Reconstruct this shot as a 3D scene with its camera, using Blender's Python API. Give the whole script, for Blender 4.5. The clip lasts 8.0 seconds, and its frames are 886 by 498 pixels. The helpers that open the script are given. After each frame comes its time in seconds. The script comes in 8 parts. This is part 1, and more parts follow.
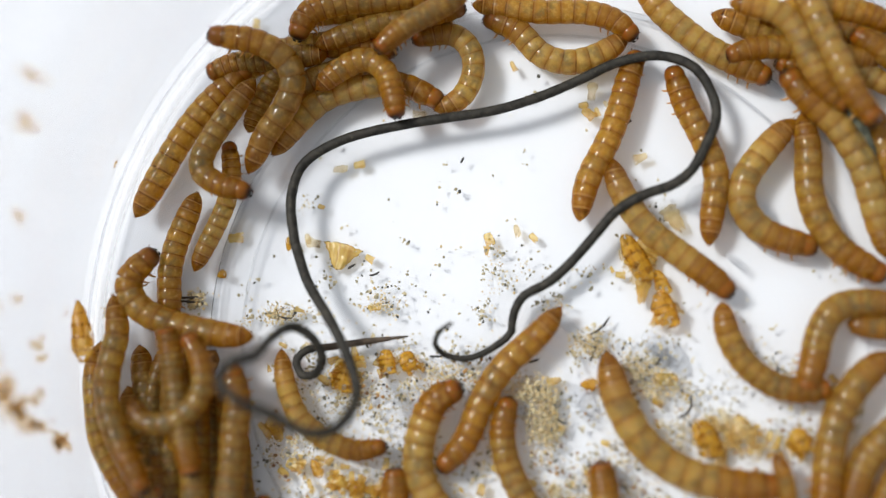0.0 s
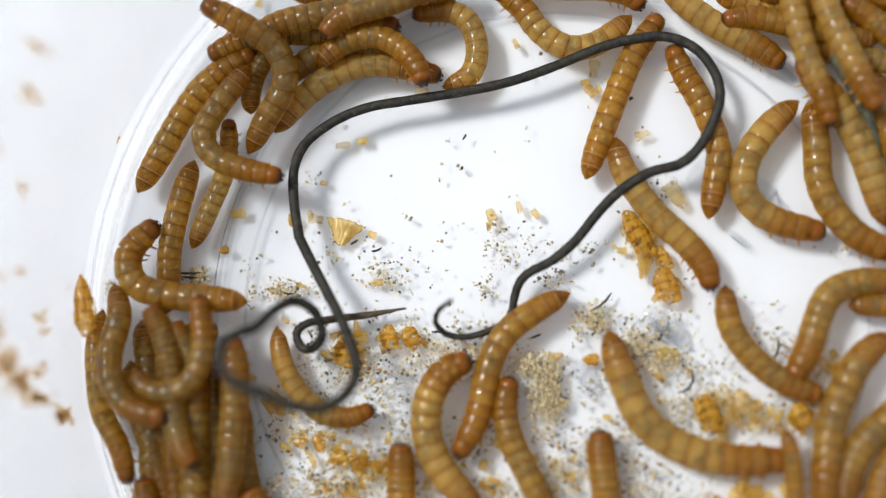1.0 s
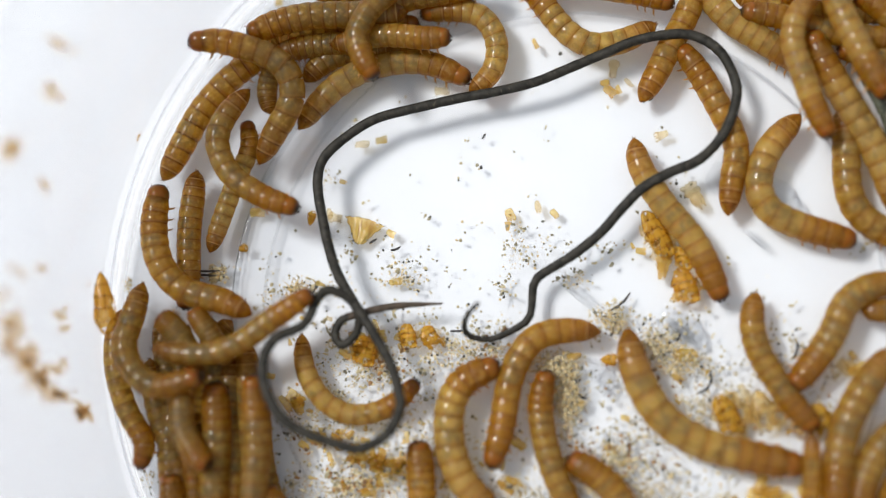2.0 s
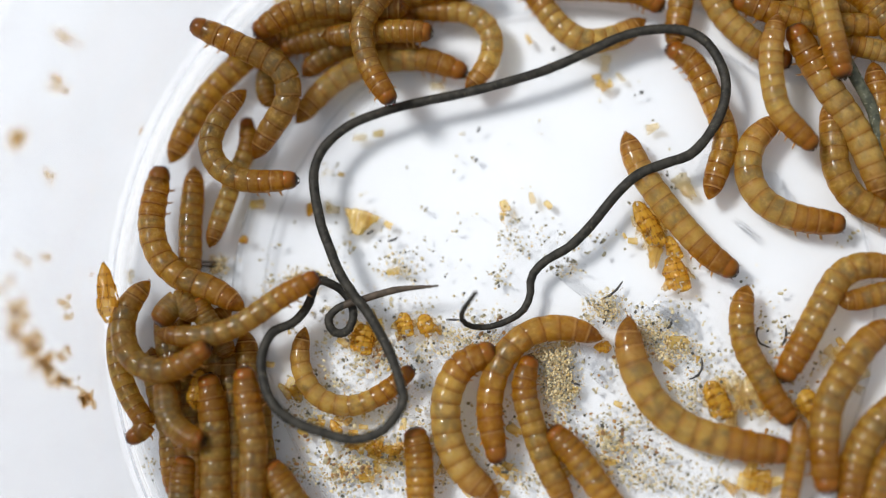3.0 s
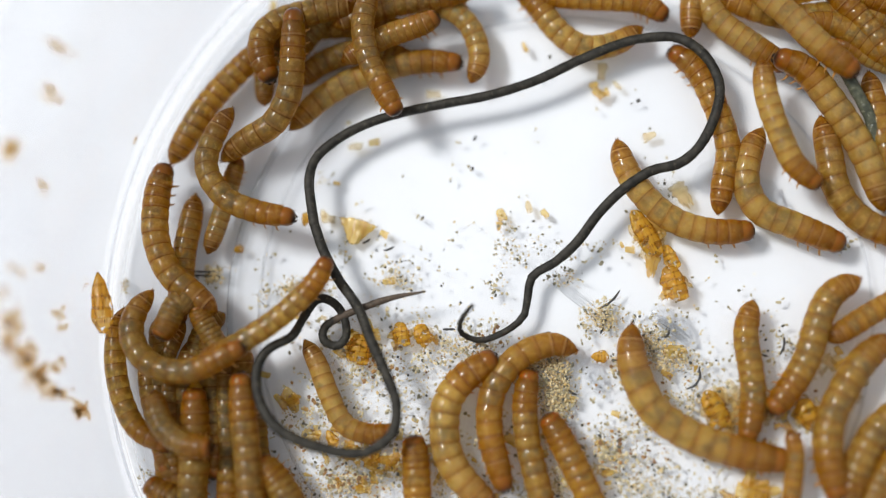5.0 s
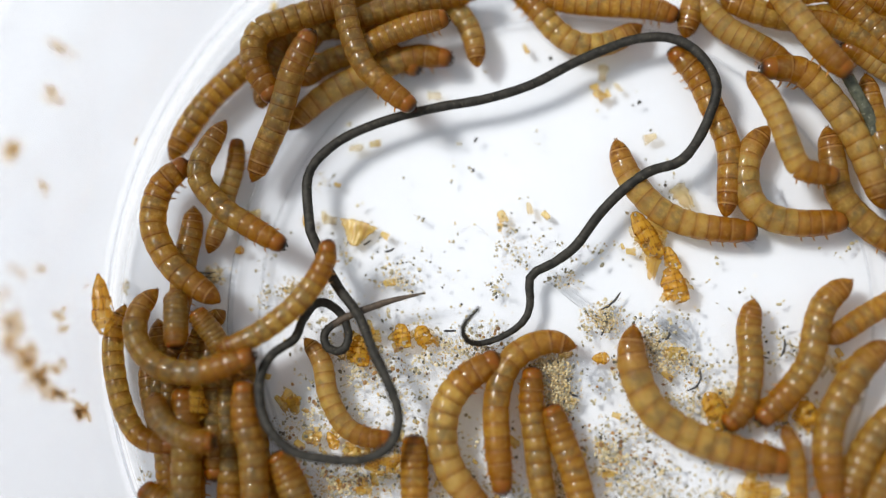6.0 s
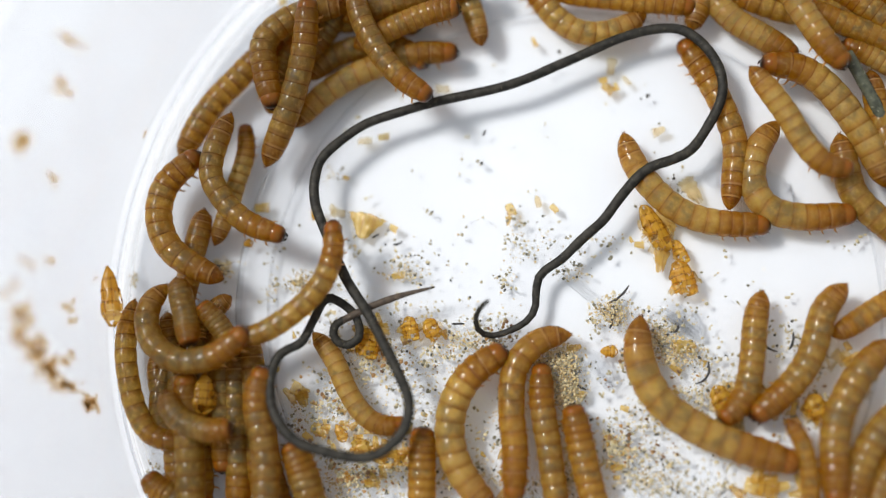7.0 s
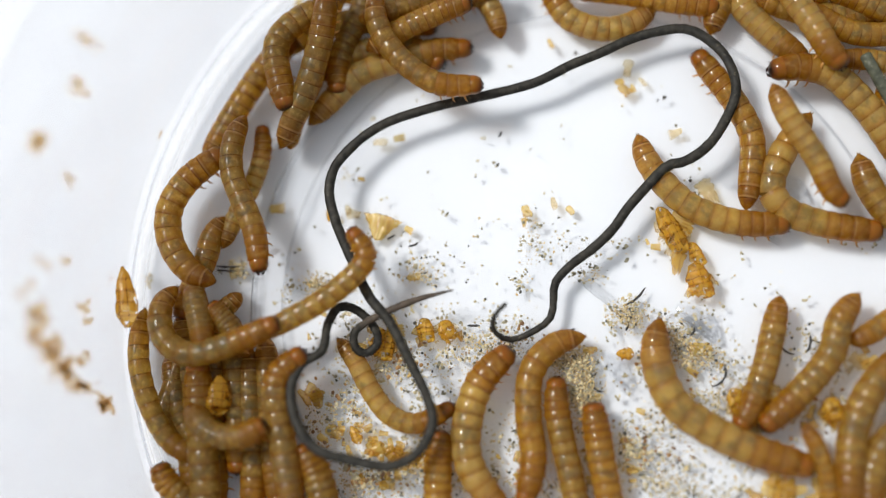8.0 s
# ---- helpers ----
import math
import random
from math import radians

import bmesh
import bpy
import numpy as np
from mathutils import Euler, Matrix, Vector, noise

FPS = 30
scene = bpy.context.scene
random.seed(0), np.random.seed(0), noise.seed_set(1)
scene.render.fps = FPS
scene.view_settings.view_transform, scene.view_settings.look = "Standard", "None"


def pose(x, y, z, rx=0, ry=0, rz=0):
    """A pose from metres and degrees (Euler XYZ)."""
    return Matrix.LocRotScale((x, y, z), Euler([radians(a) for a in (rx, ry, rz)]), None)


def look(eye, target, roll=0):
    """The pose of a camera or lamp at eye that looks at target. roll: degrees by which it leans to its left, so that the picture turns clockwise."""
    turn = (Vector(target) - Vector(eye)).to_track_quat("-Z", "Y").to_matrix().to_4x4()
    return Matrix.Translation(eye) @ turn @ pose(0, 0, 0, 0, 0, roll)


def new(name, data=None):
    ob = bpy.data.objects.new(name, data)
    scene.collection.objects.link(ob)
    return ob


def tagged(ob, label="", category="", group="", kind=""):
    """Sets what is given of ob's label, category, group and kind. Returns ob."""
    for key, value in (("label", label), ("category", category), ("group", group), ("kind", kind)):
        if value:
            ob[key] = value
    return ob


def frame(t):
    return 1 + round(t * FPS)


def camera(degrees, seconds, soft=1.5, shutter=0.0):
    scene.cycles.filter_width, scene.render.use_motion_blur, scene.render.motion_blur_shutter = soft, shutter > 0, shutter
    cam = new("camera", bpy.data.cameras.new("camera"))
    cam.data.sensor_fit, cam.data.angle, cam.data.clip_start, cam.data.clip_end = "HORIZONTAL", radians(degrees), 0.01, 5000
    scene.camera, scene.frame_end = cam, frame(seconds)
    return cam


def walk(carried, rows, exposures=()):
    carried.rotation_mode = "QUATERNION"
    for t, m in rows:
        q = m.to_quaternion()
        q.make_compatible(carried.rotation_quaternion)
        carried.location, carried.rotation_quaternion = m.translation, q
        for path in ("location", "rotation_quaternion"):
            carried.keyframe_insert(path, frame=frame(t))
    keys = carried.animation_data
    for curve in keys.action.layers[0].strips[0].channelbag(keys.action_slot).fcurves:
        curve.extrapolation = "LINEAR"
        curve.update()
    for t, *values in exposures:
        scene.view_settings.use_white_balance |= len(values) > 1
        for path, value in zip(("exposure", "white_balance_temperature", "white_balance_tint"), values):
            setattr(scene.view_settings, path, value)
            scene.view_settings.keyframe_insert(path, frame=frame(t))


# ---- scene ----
cam = camera(38, 8.0, soft=1.2)
cam.data.dof.use_dof = True
cam.data.dof.focus_distance = 0.1562
cam.data.dof.aperture_fstop = 3.7
walk(cam, [
    (0, pose(0.01246, -0.01833, 0.15406, 7.929, 4.018, -0.157)),
    (0.5, pose(0.01095, -0.02236, 0.15386, 8.446, 3.408, -0.132)),
    (1, pose(0.01094, -0.02215, 0.15405, 8.259, 3.558, -0.115)),
    (1.5, pose(0.00955, -0.02083, 0.15336, 8.119, 3.849, 0.285)),
    (3, pose(0.00974, -0.02621, 0.15699, 9.116, 3.674, 0.087)),
    (3.5, pose(0.00943, -0.02615, 0.15694, 9.441, 3.438, 0.000)),
    (4, pose(0.01031, -0.02517, 0.15654, 9.264, 3.614, -0.053)),
    (4.5, pose(0.01010, -0.02540, 0.15638, 9.241, 3.603, -0.059)),
    (6, pose(0.00884, -0.02508, 0.15642, 9.220, 3.254, -0.041)),
    (6.5, pose(0.00888, -0.02565, 0.15622, 9.282, 3.424, 0.022)),
    (7, pose(0.00840, -0.02600, 0.15641, 9.245, 3.454, 0.069)),
    (7.5, pose(0.00880, -0.02627, 0.15620, 9.421, 3.795, 0.195)),
    (8, pose(0.00740, -0.02627, 0.15596, 9.455, 3.761, 0.299)),
])
MM = 0.001
CENTRE_X, CENTRE_Y = 14.5 * MM, -7.5 * MM   # middle of the round tub

# ---- light ----
world = bpy.data.worlds.new("room_light")
scene.world = world
world.use_nodes = True
wt = world.node_tree
wn = wt.nodes
# a pale room, brighter overhead and on the lamp's side
room_dir = wn.new("ShaderNodeTexCoord")
room_dot = wn.new("ShaderNodeVectorMath")
room_dot.operation = "DOT_PRODUCT"
room_dot.inputs[1].default_value = Vector((-0.50, 0.45, 0.74)).normalized()
room_ramp = wn.new("ShaderNodeValToRGB")
room_ramp.color_ramp.elements[0].position, room_ramp.color_ramp.elements[0].color = 0.0, (0.10, 0.105, 0.12, 1)
room_ramp.color_ramp.elements[1].position, room_ramp.color_ramp.elements[1].color = 1.0, (0.95, 0.98, 1.0, 1)
room_half = wn.new("ShaderNodeMath")
room_half.operation = "MULTIPLY_ADD"
room_half.inputs[1].default_value, room_half.inputs[2].default_value = 0.5, 0.5
wt.links.new(room_dir.outputs["Generated"], room_dot.inputs[0])
wt.links.new(room_dot.outputs["Value"], room_half.inputs[0])
wt.links.new(room_half.outputs[0], room_ramp.inputs[0])
wt.links.new(room_ramp.outputs[0], wn["Background"].inputs["Color"])
wn["Background"].inputs["Strength"].default_value = 0.73
lamp_data = bpy.data.lights.new("softbox_lamp", "AREA")
lamp_data.shape, lamp_data.size, lamp_data.size_y = "RECTANGLE", 0.20, 0.17
lamp_data.energy, lamp_data.color = 10.3, (1.0, 0.98, 0.95)
lamp = new("softbox_lamp", lamp_data)
lamp.matrix_world = look((-0.49, 0.262, 0.80), (CENTRE_X, CENTRE_Y, 0))
scene.view_settings.exposure = 0.0


# ---- materials ----
class Mat:
    """A node material with a Principled surface and short ways to add nodes."""

    def __init__(self, name, rough=0.5, **more):
        self.m = bpy.data.materials.new(name)
        self.m.use_nodes = True
        self.t = self.m.node_tree
        self.p = self.t.nodes["Principled BSDF"]
        self.p.inputs["Roughness"].default_value = rough
        for k, v in more.items():
            self.p.inputs[k.replace("_", " ")].default_value = v

    def node(self, kind):
        return self.t.nodes.new(kind)

    def link(self, a, b):
        self.t.links.new(a, b)

    def noise(self, scale, detail=3, coords="Object", rough=0.5):
        tc = self.node("ShaderNodeTexCoord")
        n = self.node("ShaderNodeTexNoise")
        n.inputs["Scale"].default_value, n.inputs["Detail"].default_value = scale, detail
        n.inputs["Roughness"].default_value = rough
        self.link(tc.outputs[coords], n.inputs["Vector"])
        return n.outputs["Fac"]

    def ramp(self, fac, stops, blend="LINEAR"):
        r = self.node("ShaderNodeValToRGB")
        r.color_ramp.interpolation = blend
        e = r.color_ramp.elements
        while len(e) < len(stops):
            e.new(0.5)
        for el, (pos, col) in zip(e, stops):
            el.position, el.color = pos, (*col, 1)
        self.link(fac, r.inputs["Fac"])
        return r.outputs["Color"]

    def mix(self, fac, a, b, blend="MIX"):
        n = self.node("ShaderNodeMix")
        n.data_type, n.blend_type = "RGBA", blend
        for v, key in ((fac, 0), (a, 6), (b, 7)):
            if isinstance(v, (int, float)):
                n.inputs[key].default_value = v
            elif isinstance(v, tuple):
                n.inputs[key].default_value = (*v, 1)
            else:
                self.link(v, n.inputs[key])
        return n.outputs[2]

    def math(self, op, a, b=0.0):
        n = self.node("ShaderNodeMath")
        n.operation = op
        for v, i in ((a, 0), (b, 1)):
            if isinstance(v, (int, float)):
                n.inputs[i].default_value = v
            else:
                self.link(v, n.inputs[i])
        return n.outputs[0]

    def bump(self, height, strength, distance):
        b = self.node("ShaderNodeBump")
        b.inputs["Strength"].default_value, b.inputs["Distance"].default_value = strength, distance
        self.link(height, b.inputs["Height"])
        self.link(b.outputs["Normal"], self.p.inputs["Normal"])

    def colour(self, c):
        self.link(c, self.p.inputs["Base Color"])


def chitin(name, rear, front, patch, joint, milky):
    """Larva skin: amber, glossy, its colour running from rear to front of a segment, with a thin dark rear rim,
    milky fat and grey-olive gut showing through the back. patch: how much of the gut shows; joint: the cream ring; milky: how pale the back is."""
    m = Mat(name, rough=0.38, Coat_Weight=0.65, Subsurface_Weight=0.50, Subsurface_Scale=0.0011)
    m.p.inputs["Subsurface Radius"].default_value = (1.0, 0.72, 0.20)
    m.p.inputs["Specular IOR Level"].default_value = 0.12
    tc = m.node("ShaderNodeTexCoord")
    sep = m.node("ShaderNodeSeparateXYZ")
    m.link(tc.outputs["Object"], sep.inputs[0])
    info = m.node("ShaderNodeObjectInfo")
    # each segment takes its own piece of the noise
    shifted = m.node("ShaderNodeVectorMath")
    shifted.operation = "ADD"
    offset = m.node("ShaderNodeCombineXYZ")
    m.link(m.math("MULTIPLY", info.outputs["Random"], 40.0), offset.inputs[0])
    m.link(m.math("MULTIPLY", info.outputs["Random"], 23.0), offset.inputs[1])
    m.link(tc.outputs["Object"], shifted.inputs[0])
    m.link(offset.outputs[0], shifted.inputs[1])

    def own_noise(scale, detail):
        n = m.node("ShaderNodeTexNoise")
        n.inputs["Scale"].default_value, n.inputs["Detail"].default_value = scale, detail
        m.link(shifted.outputs[0], n.inputs["Vector"])
        return n.outputs["Fac"]

    lengthwise = m.math("ADD", m.math("MULTIPLY", sep.outputs["X"], 0.8), 0.5)
    base = m.mix(lengthwise, rear, front)
    dark = tuple(c * k for c, k in zip(rear, (0.72, 0.60, 0.45)))
    # saturated amber flanks with the edges' golden glow put into their colour, milkier back where the fat lies under
    # the skin
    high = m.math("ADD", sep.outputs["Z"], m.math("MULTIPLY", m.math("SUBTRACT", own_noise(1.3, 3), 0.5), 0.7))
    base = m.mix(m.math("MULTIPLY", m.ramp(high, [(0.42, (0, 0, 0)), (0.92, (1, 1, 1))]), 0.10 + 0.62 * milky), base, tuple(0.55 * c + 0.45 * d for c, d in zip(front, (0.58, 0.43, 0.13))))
    flank_glow = m.ramp(sep.outputs["Z"], [(0.0, (1, 1, 1)), (0.62, (0, 0, 0))])
    base = m.mix(m.math("MULTIPLY", flank_glow, 0.65 - 0.25 * milky), base, (0.50, 0.245, 0.006))
    base = m.mix(m.math("MULTIPLY", m.ramp(own_noise(1.2, 3), [(0.44, (0, 0, 0)), (0.68, (1, 1, 1))]), 0.45), base, dark)
    # the gut: a broken grey-olive band along the back, strong on some segments only
    per = m.ramp(info.outputs["Random"], [(0.08, (0, 0, 0)), (0.55, (1, 1, 1))])
    band = m.math("MULTIPLY", m.ramp(sep.outputs["Z"], [(0.50, (0, 0, 0)), (0.90, (1, 1, 1))]), m.ramp(own_noise(0.9, 3), [(0.42, (0, 0, 0)), (0.60, (1, 1, 1))]))
    base = m.mix(m.math("MULTIPLY", m.math("MULTIPLY", band, per), patch * 0.92), base, (0.125, 0.112, 0.058))
    # lobes of pale fat and brown blotches under the skin
    base = m.mix(m.math("MULTIPLY", m.ramp(own_noise(2.6, 4), [(0.50, (0, 0, 0)), (0.64, (1, 1, 1))]), 0.12 + 0.36 * patch), base, (0.58, 0.40, 0.12))
    base = m.mix(m.math("MULTIPLY", m.ramp(own_noise(3.4, 4), [(0.54, (0, 0, 0)), (0.68, (1, 1, 1))]), 0.45), base, dark)
    wave = m.node("ShaderNodeTexWave")
    wave.bands_direction = "X"
    wave.inputs["Scale"].default_value, wave.inputs["Distortion"].default_value, wave.inputs["Detail"].default_value = 1.7, 2.2, 2.0
    m.link(shifted.outputs[0], wave.inputs["Vector"])
    # a thin brown rear rim that fades forwards
    rim = m.ramp(lengthwise, [(0.085, (0.70, 0.52, 0.32)), (0.125, (0.52, 0.31, 0.13)), (0.20, (0.70, 0.50, 0.28)), (0.32, (0.93, 0.86, 0.74)), (0.46, (1.0, 1.0, 1.0)), (0.74, (1.0, 1.0, 1.0)), (0.88, (0.84, 0.72, 0.54))])
    rim = m.mix(m.math("MULTIPLY", own_noise(0.8, 2), 0.45), rim, (1.0, 1.0, 1.0))
    # a cream ring at the soft joint, clearest by the tail
    hem = m.ramp(lengthwise, [(0.13, (0, 0, 0)), (0.17, (0.8, 0.8, 0.8)), (0.22, (0.8, 0.8, 0.8)), (0.30, (0, 0, 0))])
    # tiny dark pores and scuffs
    pores = m.ramp(own_noise(13.0, 2), [(0.64, (0, 0, 0)), (0.74, (1, 1, 1))])
    base = m.mix(m.math("MULTIPLY", pores, 0.22), base, dark)
    base = m.mix(1.0, base, rim, "MULTIPLY")
    skin = m.mix(m.math("MULTIPLY", hem, joint), base, (0.60, 0.40, 0.14))
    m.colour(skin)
    m.bump(m.math("ADD", m.math("ADD", own_noise(7.0, 3), m.math("MULTIPLY", own_noise(2.2, 2), 2.6)), m.math("MULTIPLY", wave.outputs["Fac"], 0.20)), 0.55, 0.00012)
    # wet in places, duller in others
    m.link(m.ramp(own_noise(1.6, 3), [(0.38, (0.07, 0.07, 0.07)), (0.62, (0.26, 0.26, 0.26))]), m.p.inputs["Coat Roughness"])
    # the skin is glassy: light goes through it, scattered and tinted amber, so that the body glows from within
    glow = m.node("ShaderNodeBsdfTranslucent")
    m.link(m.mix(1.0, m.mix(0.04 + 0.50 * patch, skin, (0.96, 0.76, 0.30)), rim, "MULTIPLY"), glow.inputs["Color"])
    lit = m.node("ShaderNodeMixShader")
    lit.inputs[0].default_value = 0.20
    m.link(m.p.outputs[0], lit.inputs[1])
    m.link(glow.outputs[0], lit.inputs[2])
    clear = m.node("ShaderNodeBsdfTransparent")
    clear.inputs["Color"].default_value = (1.0, 0.66 + 0.16 * milky, 0.18 + 0.18 * milky, 1)
    both = m.node("ShaderNodeMixShader")
    both.inputs[0].default_value = 0.35
    m.link(lit.outputs[0], both.inputs[1])
    m.link(clear.outputs[0], both.inputs[2])
    m.link(both.outputs[0], m.t.nodes["Material Output"].inputs["Surface"])
    return m.m


# colours from the tail's tip to the neck
BODY_COLOURS = [(0.0, (0.085, 0.021, 0.001)), (0.07, (0.18, 0.055, 0.001)), (0.12, (0.235, 0.084, 0.002)), (0.19, (0.315, 0.142, 0.006)), (0.25, (0.37, 0.184, 0.010)), (0.66, (0.37, 0.184, 0.010)), (0.78, (0.32, 0.146, 0.006)), (0.90, (0.285, 0.120, 0.002)), (1.0, (0.225, 0.088, 0.001))]
# larva tints: pale and freshly moulted, plain amber, darker olive with a full gut, and umber, the darkest, used in the
# heaps
TINTS = {"pale": ((0.49, 0.322, 0.095), 0.90, 0.8), "amber": ((0.335, 0.172, 0.011), 0.4, 0.9), "olive": ((0.222, 0.138, 0.026), 0.70, 1.0), "umber": ((0.185, 0.112, 0.022), 0.85, 0.9)}


MILKY = {"pale": 1.0, "amber": 0.40, "olive": 0.60, "umber": 0.30}


def body_colour(s, tint):
    mid, weight, _ = TINTS[tint]
    weight *= float(np.interp(s, [0.08, 0.22, 0.68, 0.84], [0, 1, 1, 0]))
    base = [float(np.interp(s, [c[0] for c in BODY_COLOURS], [c[1][k] for c in BODY_COLOURS])) for k in range(3)]
    return tuple(p + (q - p) * weight for p, q in zip(base, mid))


SKINS_ALONG = {}
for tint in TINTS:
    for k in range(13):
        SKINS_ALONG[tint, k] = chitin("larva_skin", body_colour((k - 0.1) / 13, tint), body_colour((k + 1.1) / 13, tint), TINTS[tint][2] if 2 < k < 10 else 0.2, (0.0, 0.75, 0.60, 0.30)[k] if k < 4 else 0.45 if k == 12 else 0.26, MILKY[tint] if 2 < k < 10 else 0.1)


def head_skin():
    m = Mat("brown_head", rough=0.30, Coat_Weight=0.25, Coat_Roughness=0.10, Specular_IOR_Level=0.15, Subsurface_Weight=0.5, Subsurface_Scale=0.001)
    tc = m.node("ShaderNodeTexCoord")
    sep = m.node("ShaderNodeSeparateXYZ")
    m.link(tc.outputs["Object"], sep.inputs[0])
    c = m.ramp(m.math("ADD", sep.outputs["X"], m.math("MULTIPLY", m.noise(4), 0.3)), [(0.0, (0.20, 0.070, 0.004)), (0.50, (0.17, 0.058, 0.004)), (0.74, (0.11, 0.034, 0.004)), (0.90, (0.030, 0.012, 0.005)), (1.0, (0.012, 0.007, 0.004))])
    m.colour(c)
    return m.m


HEAD = head_skin()
leg_m = Mat("leg_amber", rough=0.35)
leg_m.colour(leg_m.ramp(leg_m.noise(3), [(0.3, (0.52, 0.27, 0.06)), (0.7, (0.36, 0.16, 0.03))]))
LEG = leg_m.m


def hair_skin(name, a, b, speck):
    m = Mat(name, rough=0.60, Specular_IOR_Level=0.22)
    place = m.node("ShaderNodeNewGeometry")

    def own(scale, detail):
        n = m.node("ShaderNodeTexNoise")
        n.inputs["Scale"].default_value, n.inputs["Detail"].default_value = scale, detail
        m.link(place.outputs["Position"], n.inputs["Vector"])
        return n.outputs["Fac"]

    c = m.ramp(own(1100, 4), [(0.36, a), (0.64, b)])
    s = m.ramp(own(2600, 2), [(0.63, (0, 0, 0)), (0.70, (1, 1, 1))])
    m.colour(m.mix(m.math("MULTIPLY", s, 0.5), c, speck))
    m.bump(m.math("ADD", own(2200, 3), m.math("MULTIPLY", own(700, 2), 1.5)), 0.45, 0.00009)
    return m.m


HAIR = hair_skin("dark_worm_skin", (0.013, 0.0122, 0.0102), (0.034, 0.031, 0.025), (0.11, 0.095, 0.065))
HAIR_TIP = hair_skin("brown_tip_skin", (0.045, 0.035, 0.026), (0.085, 0.062, 0.045), (0.18, 0.14, 0.09))
HAIR_GREEN = hair_skin("green_worm_skin", (0.048, 0.052, 0.038), (0.100, 0.104, 0.072), (0.34, 0.33, 0.24))
HAIR_GREEN.node_tree.nodes["Principled BSDF"].inputs["Roughness"].default_value = 0.25


def clear_plastic(name, gloss, milk, rough, clear=(0.975, 0.98, 0.985)):
    """Thin clear plastic: lets light straight through, with a glossy face, faint scuffs and some milkiness."""
    m = Mat(name)
    tr = m.node("ShaderNodeBsdfTransparent")
    tr.inputs["Color"].default_value = (*clear, 1)
    gl = m.node("ShaderNodeBsdfGlossy")
    gl.inputs["Roughness"].default_value = rough
    fr = m.node("ShaderNodeFresnel")
    fr.inputs["IOR"].default_value = 1.45
    bump = m.node("ShaderNodeBump")
    bump.inputs["Strength"].default_value, bump.inputs["Distance"].default_value = 0.12, 0.0001
    m.link(m.noise(120, 3), bump.inputs["Height"])
    m.link(bump.outputs["Normal"], gl.inputs["Normal"])
    mx = m.node("ShaderNodeMixShader")
    m.link(m.math("MULTIPLY", fr.outputs[0], gloss), mx.inputs[0])
    m.link(tr.outputs[0], mx.inputs[1])
    m.link(gl.outputs[0], mx.inputs[2])
    df, tl = m.node("ShaderNodeBsdfDiffuse"), m.node("ShaderNodeBsdfTranslucent")
    for n in (df, tl):
        n.inputs["Color"].default_value = (0.85, 0.88, 0.94, 1)
    both = m.node("ShaderNodeMixShader")
    m.link(df.outputs[0], both.inputs[1])
    m.link(tl.outputs[0], both.inputs[2])
    haze = m.node("ShaderNodeMixShader")
    m.link(m.math("MULTIPLY", m.ramp(m.noise(45, 4), [(0.35, (0.6, 0.6, 0.6)), (0.8, (1, 1, 1))]), milk), haze.inputs[0])
    m.link(mx.outputs[0], haze.inputs[1])
    m.link(both.outputs[0], haze.inputs[2])
    m.link(haze.outputs[0], m.t.nodes["Material Output"].inputs["Surface"])
    return m.m


PLASTIC = clear_plastic("clear_plastic", 0.25, 0.10, 0.32)
WALL_PLASTIC = clear_plastic("milky_wall_plastic", 0.2, 0.17, 0.1, (0.93, 0.938, 0.953))
RIDGE_PLASTIC = clear_plastic("glossy_ridge_plastic", 1.0, 0.03, 0.06, (0.985, 0.986, 0.988))
RING_PLASTIC = clear_plastic("moulded_ring_plastic", 0.7, 0.03, 0.12, (0.965, 0.968, 0.972))
paper_m = Mat("white_paper", rough=0.75)
paper_m.colour(paper_m.ramp(paper_m.noise(60, 4), [(0.3, (0.80, 0.81, 0.835)), (0.7, (0.83, 0.84, 0.862))]))
paper_m.bump(paper_m.noise(900, 3), 0.2, 0.0001)
PAPER = paper_m.m


